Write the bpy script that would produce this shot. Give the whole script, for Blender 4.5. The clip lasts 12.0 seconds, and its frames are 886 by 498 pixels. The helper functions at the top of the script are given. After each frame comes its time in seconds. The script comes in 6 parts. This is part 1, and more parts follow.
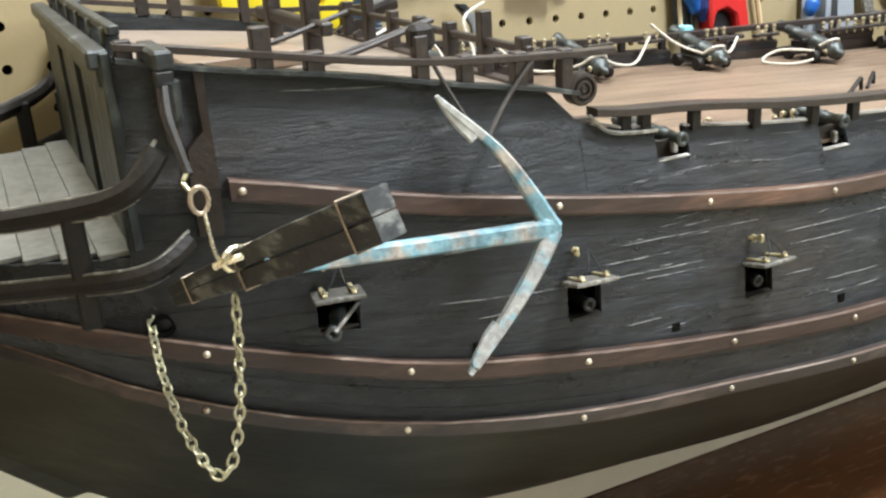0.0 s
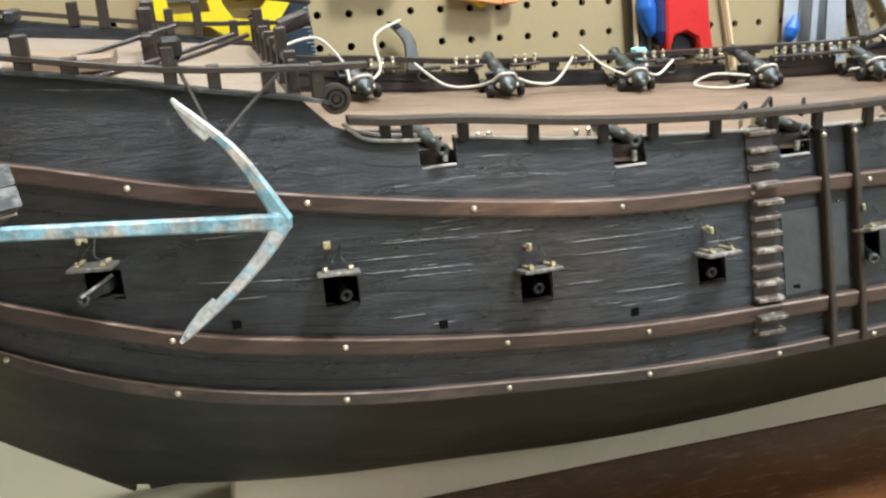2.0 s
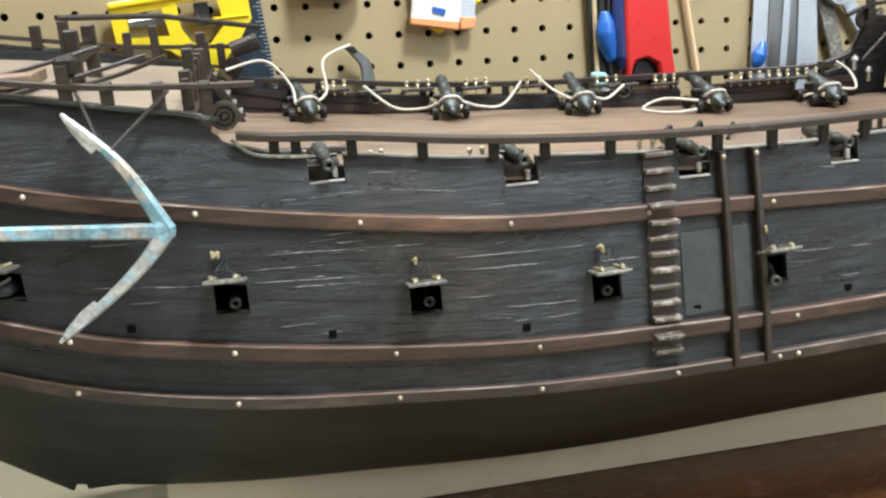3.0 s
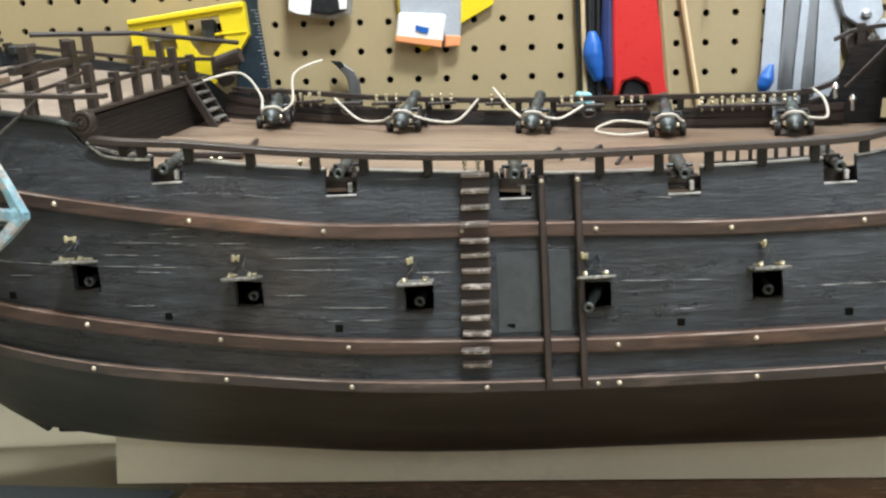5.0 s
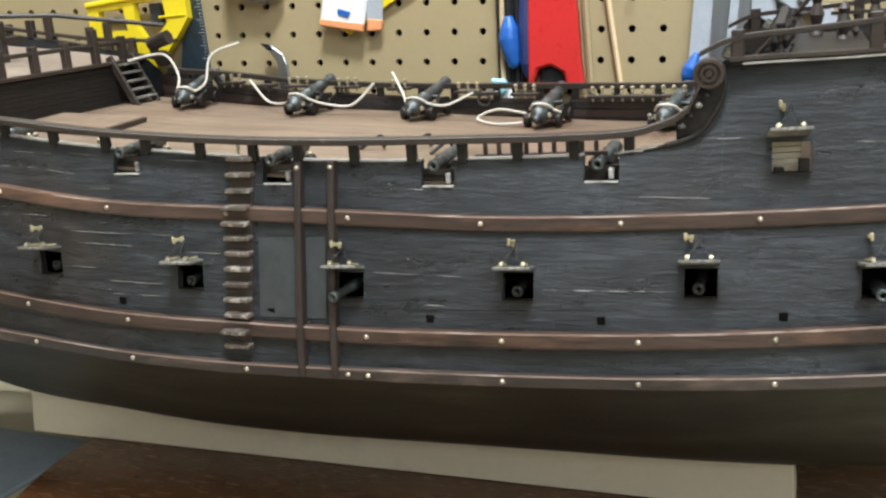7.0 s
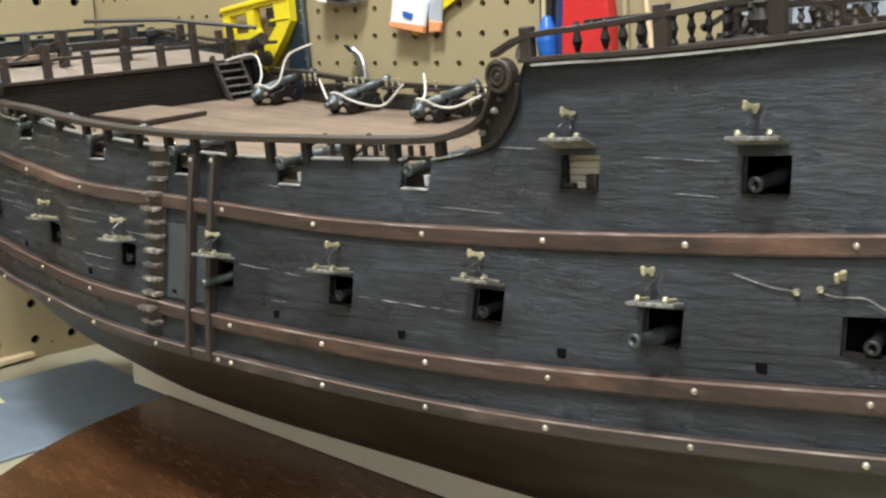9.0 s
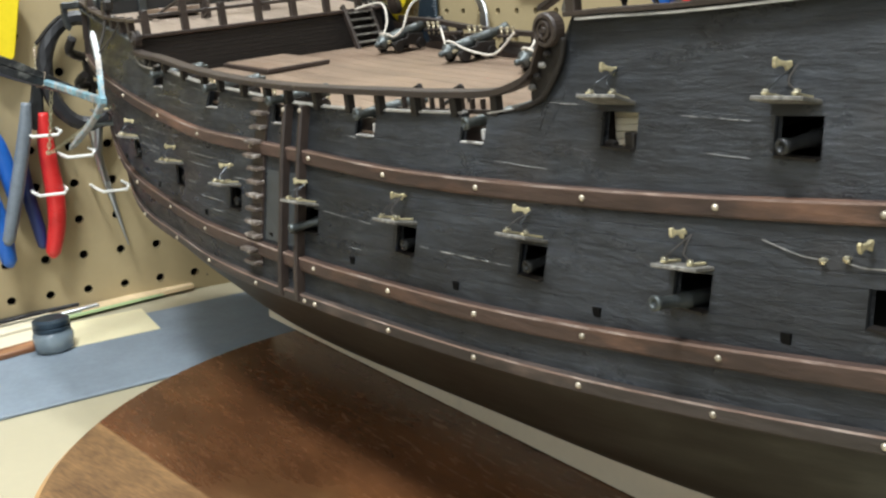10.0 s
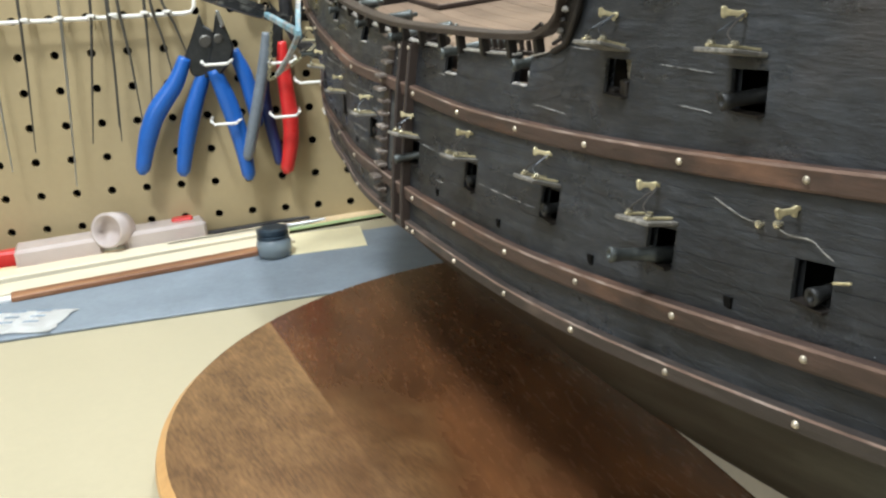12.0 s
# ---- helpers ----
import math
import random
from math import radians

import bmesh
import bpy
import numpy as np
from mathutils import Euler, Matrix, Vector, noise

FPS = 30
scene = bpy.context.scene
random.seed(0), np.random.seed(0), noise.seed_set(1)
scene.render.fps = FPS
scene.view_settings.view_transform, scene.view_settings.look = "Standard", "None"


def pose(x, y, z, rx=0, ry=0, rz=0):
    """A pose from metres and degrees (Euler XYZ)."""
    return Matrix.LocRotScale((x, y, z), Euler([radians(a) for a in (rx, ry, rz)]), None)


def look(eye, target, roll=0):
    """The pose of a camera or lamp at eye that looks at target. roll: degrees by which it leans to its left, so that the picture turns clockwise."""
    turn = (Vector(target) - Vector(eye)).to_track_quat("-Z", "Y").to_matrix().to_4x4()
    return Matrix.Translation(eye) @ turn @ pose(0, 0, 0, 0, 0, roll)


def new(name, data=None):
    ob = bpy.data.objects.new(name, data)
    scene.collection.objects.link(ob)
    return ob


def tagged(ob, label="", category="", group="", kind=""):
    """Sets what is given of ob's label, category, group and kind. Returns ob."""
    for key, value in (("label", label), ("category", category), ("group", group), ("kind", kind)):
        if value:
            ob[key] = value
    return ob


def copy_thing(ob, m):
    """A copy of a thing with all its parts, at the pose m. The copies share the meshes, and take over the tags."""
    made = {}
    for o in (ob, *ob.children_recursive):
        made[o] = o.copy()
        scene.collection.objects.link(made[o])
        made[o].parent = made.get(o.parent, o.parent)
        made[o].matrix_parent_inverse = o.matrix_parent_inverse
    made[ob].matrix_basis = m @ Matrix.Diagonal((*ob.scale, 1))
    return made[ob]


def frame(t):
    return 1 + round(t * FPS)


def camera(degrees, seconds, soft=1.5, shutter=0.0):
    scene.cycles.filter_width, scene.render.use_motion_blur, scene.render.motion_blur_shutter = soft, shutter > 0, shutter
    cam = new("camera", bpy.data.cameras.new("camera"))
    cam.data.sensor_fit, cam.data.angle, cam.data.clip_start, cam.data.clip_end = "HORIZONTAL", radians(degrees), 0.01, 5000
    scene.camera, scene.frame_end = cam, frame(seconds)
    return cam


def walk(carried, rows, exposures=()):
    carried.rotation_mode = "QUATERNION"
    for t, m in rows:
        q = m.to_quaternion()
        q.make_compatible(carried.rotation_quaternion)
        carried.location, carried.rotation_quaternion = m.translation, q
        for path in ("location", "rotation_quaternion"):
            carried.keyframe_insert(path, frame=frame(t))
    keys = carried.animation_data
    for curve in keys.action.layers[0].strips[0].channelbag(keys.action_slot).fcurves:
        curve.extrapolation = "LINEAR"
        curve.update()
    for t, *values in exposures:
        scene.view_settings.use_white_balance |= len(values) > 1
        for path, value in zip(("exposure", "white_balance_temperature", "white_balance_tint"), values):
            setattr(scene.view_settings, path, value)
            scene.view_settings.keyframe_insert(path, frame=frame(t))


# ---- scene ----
cam = camera(48.9, 12.0, soft=2.4)
PATH = [
    (0, (0.04, -0.271, 0.209), (0.829, 1.459, -0.409), -4.9),
    (0.5, (0.056, -0.285, 0.209), (0.783, 1.478, -0.395), -4.8),
    (1, (0.073, -0.299, 0.206), (0.721, 1.499, -0.382), -4.8),
    (1.5, (0.11, -0.325, 0.203), (0.606, 1.527, -0.367), -4.6),
    (2, (0.136, -0.335, 0.202), (0.587, 1.532, -0.354), -4.4),
    (2.5, (0.174, -0.35, 0.198), (0.521, 1.553, -0.31), -4.4),
    (2.7, (0.181, -0.354, 0.197), (0.512, 1.555, -0.301), -4.4),
    (4.3, (0.25, -0.379, 0.196), (0.279, 1.566, -0.269), -3.9),
    (4.5, (0.28, -0.386, 0.196), (0.189, 1.559, -0.264), -4.0),
    (5, (0.335, -0.385, 0.193), (0.085, 1.549, -0.25), -3.8),
    (5.5, (0.384, -0.379, 0.189), (-0.004, 1.534, -0.246), -3.6),
    (6, (0.423, -0.37, 0.188), (-0.084, 1.513, -0.254), -3.6),
    (6.5, (0.452, -0.359, 0.186), (-0.125, 1.502, -0.267), -3.5),
    (7, (0.483, -0.348, 0.185), (-0.204, 1.475, -0.266), -3.5),
    (7.5, (0.504, -0.337, 0.184), (-0.241, 1.463, -0.265), -3.5),
    (7.7, (0.518, -0.331, 0.183), (-0.269, 1.454, -0.261), -3.3),
    (9.3, (0.638, -0.243, 0.172), (-0.82, 1.069, -0.221), -3.6),
    (9.5, (0.641, -0.242, 0.172), (-0.856, 1.021, -0.23), -3.7),
    (10, (0.655, -0.223, 0.174), (-0.953, 0.864, -0.308), -4.3),
    (10.5, (0.663, -0.212, 0.175), (-1.011, 0.735, -0.373), -4.9),
    (11, (0.673, -0.2, 0.175), (-1.06, 0.611, -0.404), -5.4),
    (11.5, (0.69, -0.175, 0.173), (-1.119, 0.457, -0.4), -5.1),
    (12, (0.701, -0.155, 0.172), (-1.154, 0.331, -0.394), -5.0),
]
walk(cam, [(t, look(eye, target, roll)) for t, eye, target, roll in PATH], [(0, 0.31), (2.5, 0.21), (5, 0.02), (7.5, -0.03), (9.5, -0.09), (12, -0.22)])

# ---- world, lamps, exposure ----
world = bpy.data.worlds.new("world")
scene.world = world
world.use_nodes = True
world.node_tree.nodes["Background"].inputs[0].default_value = (0.9, 0.95, 1.0, 1)
world.node_tree.nodes["Background"].inputs[1].default_value = 0.35
scene.view_settings.exposure = 0.0


def area_lamp(name, eye, target, sx, sy, watts, colour):
    data = bpy.data.lights.new(name, "AREA")
    data.shape, data.size, data.size_y, data.energy, data.color = "RECTANGLE", sx, sy, watts, colour
    ob = new(name, data)
    ob.matrix_world = look(eye, target)
    return ob


area_lamp("unseen_lamp_light", (0.55, -0.40, 1.16), (0.36, -0.02, 0.1), 0.24, 0.18, 19.0, (0.90, 0.96, 1.0))
# fill added to brighten the aft hull, not a known lamp
area_lamp("unseen_lamp_light", (1.35, -0.85, 1.14), (0.45, 0.0, 0.1), 1.2, 0.20, 10.0, (0.90, 0.96, 1.0))
# fill added straight above the table nook behind pegboard a, to lift it
area_lamp("unseen_lamp_light", (0.02, 0.18, 1.16), (0.02, 0.18, 0.0), 0.3, 0.08, 16.0, (0.90, 0.96, 1.0))
# low frontal fill added for the keel block and hull side
area_lamp("unseen_lamp_light", (1.65, -1.90, 1.05), (0.42, 0.0, 0.05), 1.2, 0.40, 14.0, (0.90, 0.96, 1.0))


# ---- materials ----
def material(name, colour, rough=0.5, metal=0.0, vary=0.25, scale=60.0, bump=0.15, bump_scale=300.0, stretch=(1, 1, 1),
             second=None, second_at=0.55, second_soft=0.1, second_scale=40.0, second_stretch=None, rough_vary=0.1, spec=0.5, per_object=0.0, stain=0.0, stain_scale=16.0):
    """A surface with fine grain, broad stains, a second colour in patches, and relief."""
    m = bpy.data.materials.new(name)
    m.use_nodes = True
    n, l = m.node_tree.nodes, m.node_tree.links
    b = n["Principled BSDF"]
    co = n.new("ShaderNodeTexCoord")
    mp = n.new("ShaderNodeMapping")
    mp.inputs["Scale"].default_value = stretch
    l.new(co.outputs["Object"], mp.inputs["Vector"])

    def tex(s, detail=6, off=0.0):
        t = n.new("ShaderNodeTexNoise")
        t.inputs["Scale"].default_value, t.inputs["Detail"].default_value, t.inputs["Roughness"].default_value = s, detail, 0.62
        if off:
            v = n.new("ShaderNodeVectorMath")
            v.inputs[1].default_value = (off, off * 1.7, off * 0.6)
            l.new(mp.outputs[0], v.inputs[0])
            l.new(v.outputs[0], t.inputs["Vector"])
        else:
            l.new(mp.outputs[0], t.inputs["Vector"])
        return t

    big, fine = tex(scale), tex(bump_scale, 8, 3.1)
    ramp = n.new("ShaderNodeMapRange")
    ramp.inputs[1].default_value, ramp.inputs[2].default_value = 0.3, 0.7
    ramp.inputs[3].default_value, ramp.inputs[4].default_value = 1 - vary, 1 + vary
    mixer = n.new("ShaderNodeMath")
    mixer.operation = "ADD"
    half = n.new("ShaderNodeMath")
    half.operation = "MULTIPLY"
    half.inputs[1].default_value = 0.5
    l.new(big.outputs[0], mixer.inputs[0])
    l.new(fine.outputs[0], mixer.inputs[1])
    l.new(mixer.outputs[0], half.inputs[0])
    l.new(half.outputs[0], ramp.inputs[0])
    value = ramp.outputs[0]
    if per_object:
        info = n.new("ShaderNodeObjectInfo")
        pr = n.new("ShaderNodeMapRange")
        pr.inputs[3].default_value, pr.inputs[4].default_value = 1 - per_object, 1 + per_object
        l.new(info.outputs["Random"], pr.inputs[0])
        mul = n.new("ShaderNodeMath")
        mul.operation = "MULTIPLY"
        l.new(value, mul.inputs[0])
        l.new(pr.outputs[0], mul.inputs[1])
        value = mul.outputs[0]
    if stain:
        broad = n.new("ShaderNodeTexNoise")
        broad.inputs["Scale"].default_value, broad.inputs["Detail"].default_value = stain_scale, 5
        l.new(co.outputs["Object"], broad.inputs["Vector"])
        sr = n.new("ShaderNodeMapRange")
        sr.inputs[1].default_value, sr.inputs[2].default_value = 0.33, 0.67
        sr.inputs[3].default_value, sr.inputs[4].default_value = 1 - stain, 1 + stain
        l.new(broad.outputs[0], sr.inputs[0])
        grime = n.new("ShaderNodeMath")
        grime.operation = "MULTIPLY"
        l.new(value, grime.inputs[0])
        l.new(sr.outputs[0], grime.inputs[1])
        value = grime.outputs[0]
    base = n.new("ShaderNodeRGB")
    base.outputs[0].default_value = (*colour, 1)
    source = base.outputs[0]
    if second:
        patch = tex(second_scale, 8, 7.7)
        if second_stretch:
            own = n.new("ShaderNodeMapping")
            own.inputs["Scale"].default_value = second_stretch
            l.new(co.outputs["Object"], own.inputs["Vector"])
            l.new(own.outputs[0], patch.inputs["Vector"])
        pm = n.new("ShaderNodeMapRange")
        pm.inputs[1].default_value, pm.inputs[2].default_value = second_at, second_at + second_soft
        l.new(patch.outputs[0], pm.inputs[0])
        mx = n.new("ShaderNodeMix")
        mx.data_type = "RGBA"
        mx.inputs["B"].default_value = (*second, 1)
        l.new(pm.outputs[0], mx.inputs["Factor"])
        l.new(source, mx.inputs["A"])
        source = mx.outputs["Result"]
    sc = n.new("ShaderNodeVectorMath")
    sc.operation = "SCALE"
    l.new(source, sc.inputs[0])
    l.new(value, sc.inputs["Scale"])
    l.new(sc.outputs[0], b.inputs["Base Color"])
    rr = n.new("ShaderNodeMapRange")
    rr.inputs[3].default_value, rr.inputs[4].default_value = max(rough - rough_vary, 0.02), min(rough + rough_vary, 1)
    l.new(fine.outputs[0], rr.inputs[0])
    l.new(rr.outputs[0], b.inputs["Roughness"])
    b.inputs["Metallic"].default_value = metal
    b.inputs["Specular IOR Level"].default_value = spec
    if bump:
        bp = n.new("ShaderNodeBump")
        bp.inputs["Strength"].default_value, bp.inputs["Distance"].default_value = bump, 0.0006
        l.new(fine.outputs[0], bp.inputs["Height"])
        l.new(bp.outputs[0], b.inputs["Normal"])
    return m


def hull_paint(name):
    """Black paint brushed along the planks, rubbed through in pale broken streaks, browner in patches."""
    m = bpy.data.materials.new(name)
    m.use_nodes = True
    n, l = m.node_tree.nodes, m.node_tree.links
    b = n["Principled BSDF"]
    co = n.new("ShaderNodeTexCoord")

    def noise(scale, stretch, detail=5, rough=0.6):
        mp = n.new("ShaderNodeMapping")
        mp.inputs["Scale"].default_value = stretch
        t = n.new("ShaderNodeTexNoise")
        t.inputs["Scale"].default_value, t.inputs["Detail"].default_value, t.inputs["Roughness"].default_value = scale, detail, rough
        l.new(co.outputs["Object"], mp.inputs["Vector"])
        l.new(mp.outputs[0], t.inputs["Vector"])
        return t.outputs[0]

    def span(v, lo, hi, to_lo=0.0, to_hi=1.0):
        r = n.new("ShaderNodeMapRange")
        r.inputs[1].default_value, r.inputs[2].default_value, r.inputs[3].default_value, r.inputs[4].default_value = lo, hi, to_lo, to_hi
        l.new(v, r.inputs[0])
        return r.outputs[0]

    def calc(op, a, c):
        k = n.new("ShaderNodeMath")
        k.operation = op
        for i, v in enumerate((a, c)):
            if isinstance(v, (int, float)):
                k.inputs[i].default_value = v
            else:
                l.new(v, k.inputs[i])
        return k.outputs[0]

    def mix(f, a, c):
        x = n.new("ShaderNodeMix")
        x.data_type = "RGBA"
        l.new(f, x.inputs["Factor"])
        for key, v in (("A", a), ("B", c)):
            if isinstance(v, tuple):
                x.inputs[key].default_value = (*v, 1)
            else:
                l.new(v, x.inputs[key])
        return x.outputs["Result"]

    brush = noise(520, (0.16, 1, 1), 8, 0.72)
    streak = span(noise(1100, (0.06, 1, 1), 5, 0.6), 0.56, 0.72)
    rubbed = span(noise(30, (0.45, 1, 1), 6), 0.46, 0.68)
    colour = mix(span(noise(26, (0.5, 1, 1), 8, 0.7), 0.34, 0.66), (0.0080, 0.0092, 0.0108), (0.0345, 0.0390, 0.0455))
    colour = mix(span(noise(11, (0.7, 1, 1.3), 4), 0.53, 0.68), colour, (0.038, 0.0315, 0.0280))
    colour = mix(calc("MULTIPLY", calc("MULTIPLY", streak, rubbed), 0.24), colour, (0.22, 0.225, 0.23))
    speck = span(noise(210, (0.30, 1, 1), 8, 0.75), 0.34, 0.66, 0.45, 1.55)
    info = n.new("ShaderNodeObjectInfo")
    sc = n.new("ShaderNodeVectorMath")
    sc.operation = "SCALE"
    l.new(colour, sc.inputs[0])
    l.new(calc("MULTIPLY", calc("MULTIPLY", speck, 0.92), calc("MULTIPLY", span(info.outputs["Random"], 0, 1, 0.85, 1.15), span(brush, 0.3, 0.7, 0.60, 1.35))), sc.inputs["Scale"])
    l.new(sc.outputs[0], b.inputs["Base Color"])
    l.new(span(noise(120, (0.4, 1, 1), 6, 0.7), 0.35, 0.65, 0.22, 0.55), b.inputs["Roughness"])
    b.inputs["Specular IOR Level"].default_value = 0.5
    bp = n.new("ShaderNodeBump")
    bp.inputs["Strength"].default_value, bp.inputs["Distance"].default_value = 1.0, 0.0008
    l.new(brush, bp.inputs["Height"])
    l.new(bp.outputs[0], b.inputs["Normal"])
    return m


M_HULL = hull_paint("black_hull_paint")
M_BOTTOM = material("brown_black_bottom_paint", (0.0285, 0.0265, 0.0195), 0.50, vary=0.35, scale=30, bump=0.25, bump_scale=350, stretch=(0.2, 1, 1),
                    second=(0.047, 0.045, 0.034), second_at=0.48, second_soft=0.2, second_scale=70, stain=0.35, stain_scale=13, spec=0.25)
# near-black, so that openings show shade painted into the inside
M_INSIDE_SHADE = material("inside_shade_black", (0.012, 0.011, 0.010), 0.7, vary=0.2)
M_WALE = material("red_brown_wale_wood", (0.055, 0.0325, 0.0245), 0.58, vary=0.65, scale=90, bump=0.8, bump_scale=420, stretch=(0.14, 1, 1),
                  second=(0.160, 0.082, 0.050), second_at=0.52, second_soft=0.18, second_scale=60, second_stretch=(0.30, 1, 1), per_object=0.12, rough_vary=0.18, stain=0.40, stain_scale=14)
M_KWALE = material("dark_brown_wale_wood", (0.043, 0.033, 0.028), 0.58, vary=0.6, scale=90, bump=0.7, bump_scale=420, stretch=(0.14, 1, 1),
                   second=(0.11, 0.078, 0.062), second_at=0.54, second_soft=0.15, second_scale=80, second_stretch=(0.4, 1, 1), per_object=0.12, rough_vary=0.18)
M_DARKWOOD = material("dark_stained_wood", (0.034, 0.024, 0.019), 0.48, vary=0.4, scale=120, bump=0.4, bump_scale=600, per_object=0.2,
                      second=(0.09, 0.072, 0.06), second_at=0.6, second_soft=0.15, second_scale=300)
M_BULWARK = material("dark_brown_bulwark", (0.038, 0.026, 0.021), 0.5, vary=0.35, scale=90, bump=0.4, bump_scale=500, stretch=(0.15, 1, 1), per_object=0.15)
M_DECK = material("pale_brown_deck_wood", (0.205, 0.143, 0.098), 0.5, vary=0.35, scale=70, bump=0.25, bump_scale=500, stretch=(0.12, 1, 1), per_object=0.10,
                  second=(0.130, 0.080, 0.050), second_at=0.50, second_soft=0.22, second_scale=16, second_stretch=(0.7, 1, 1), stain=0.12, stain_scale=30)
M_FCDECK = material("cream_deck_wood", (0.24, 0.187, 0.145), 0.5, vary=0.3, scale=70, bump=0.2, bump_scale=500, stretch=(0.12, 1, 1), per_object=0.1)
M_BRASS = material("pale_brass", (0.76, 0.69, 0.50), 0.28, 0.85, vary=0.3, scale=300, bump=0.2, bump_scale=900)
M_BOLT = material("aged_pale_brass_pin", (0.56, 0.49, 0.38), 0.40, 0.6, vary=0.4, scale=500, bump=0.3, bump_scale=1500, per_object=0.35)
M_BONE = material("cream_brass_hinge", (0.60, 0.52, 0.31), 0.40, 0.45, vary=0.45, scale=400, bump=0.5, bump_scale=900, per_object=0.2)
M_LID = material("grey_worn_lid_wood", (0.150, 0.140, 0.122), 0.5, vary=0.5, scale=150, bump=0.5, bump_scale=600, per_object=0.3,
                 second=(0.40, 0.375, 0.33), second_at=0.53, second_soft=0.12, second_scale=300)
M_SILL = material("bare_pale_sill_edge", (0.46, 0.44, 0.41), 0.5, vary=0.5, scale=300, bump=0.3, bump_scale=900, stretch=(0.3, 1, 1),
                  second=(0.10, 0.095, 0.09), second_at=0.54, second_soft=0.1, second_scale=120)
M_STEELBOSS = material("bright_silver", (0.75, 0.75, 0.74), 0.22, 0.9, vary=0.2, scale=400)
M_PANEL = material("smooth_grey_panel_paint", (0.046, 0.051, 0.053), 0.45, vary=0.4, scale=60, bump=0.15, bump_scale=300)
M_HEADDECK = material("worn_pale_grey_platform_wood", (0.20, 0.192, 0.165), 0.55, vary=0.5, scale=120, bump=0.5, bump_scale=400, per_object=0.15)
M_RUNG = material("worn_brown_rung_wood", (0.105, 0.082, 0.068), 0.45, vary=0.5, scale=200, bump=0.5, bump_scale=600, per_object=0.3,
                  second=(0.36, 0.32, 0.28), second_at=0.52, second_soft=0.12, second_scale=260)
M_GUN = material("black_iron", (0.035, 0.036, 0.036), 0.38, 0.6, vary=0.4, scale=200, bump=0.3, bump_scale=700)
M_GUNGREY = material("worn_grey_iron", (0.09, 0.10, 0.098), 0.42, 0.7, vary=0.4, scale=200, bump=0.3, bump_scale=700)
M_CARRIAGE = material("black_brown_carriage", (0.016, 0.013, 0.011), 0.5, vary=0.6, spec=0.3, scale=300, bump=0.5, bump_scale=800)
M_ROPE = material("white_cord", (0.60, 0.55, 0.47), 0.75, vary=0.12, scale=400, bump=0.5, bump_scale=1500)
M_CORD = material("dark_cord", (0.045, 0.038, 0.032), 0.75, vary=0.3, scale=400, bump=0.5, bump_scale=1500)
M_PATINA = material("verdigris_anchor", (0.19, 0.34, 0.40), 0.6, 0.1, vary=0.6, scale=200, bump=0.7, bump_scale=600,
                    second=(0.37, 0.33, 0.29), second_at=0.47, second_soft=0.14, second_scale=170, stain=0.25, stain_scale=60)
M_GREYARM = material("worn_grey_anchor_arm", (0.31, 0.30, 0.28), 0.6, 0.1, vary=0.6, scale=200, bump=0.7, bump_scale=600,
                     second=(0.20, 0.34, 0.39), second_at=0.50, second_soft=0.12, second_scale=190, stain=0.25, stain_scale=60)
M_BAND = material("dull_copper_band", (0.48, 0.38, 0.28), 0.4, 0.6, vary=0.4, scale=400)
M_TIP = material("worn_white_fluke", (0.50, 0.50, 0.48), 0.55, 0.1, vary=0.45, scale=200, bump=0.4, bump_scale=600, second=(0.36, 0.46, 0.49), second_at=0.56, second_soft=0.1, second_scale=240)
M_STOCK = material("black_anchor_stock_wood", (0.028, 0.029, 0.030), 0.40, vary=0.5, scale=80, bump=0.5, bump_scale=400,
                   second=(0.17, 0.17, 0.155), second_at=0.51, second_soft=0.12, second_scale=260, second_stretch=(0.6, 0.3, 1))
M_CHAIN = material("pale_brass_chain", (0.58, 0.55, 0.38), 0.35, 0.8, vary=0.4, scale=400, bump=0.2)
M_HEAD = material("grey_worn_head_timber", (0.027, 0.030, 0.030), 0.42, vary=0.6, scale=90, bump=0.7, bump_scale=400,
                  second=(0.13, 0.14, 0.13), second_at=0.57, second_soft=0.14, second_scale=170, stain=0.4, stain_scale=40)
M_BEAK = material("mottled_green_black_bulkhead", (0.018, 0.021, 0.020), 0.45, vary=0.6, scale=120, bump=0.9, bump_scale=350,
                  second=(0.066, 0.075, 0.068), second_at=0.52, second_soft=0.14, second_scale=110, stain=0.4, stain_scale=40, per_object=0.15)
M_BLOCK = material("white_painted_block", (0.76, 0.675, 0.50), 0.6, vary=0.06, scale=30, bump=0.12, bump_scale=260,
                   second=(0.60, 0.55, 0.44), second_at=0.62, second_soft=0.15, second_scale=25)
M_DISC = material("varnished_brown_turntable_wood", (0.088, 0.036, 0.0145), 0.26, vary=0.35, scale=60, bump=0.04, bump_scale=420, stretch=(0.22, 1, 1),
                  second=(0.150, 0.060, 0.022), second_at=0.45, second_soft=0.3, second_scale=38, rough_vary=0.08, stain=0.2)


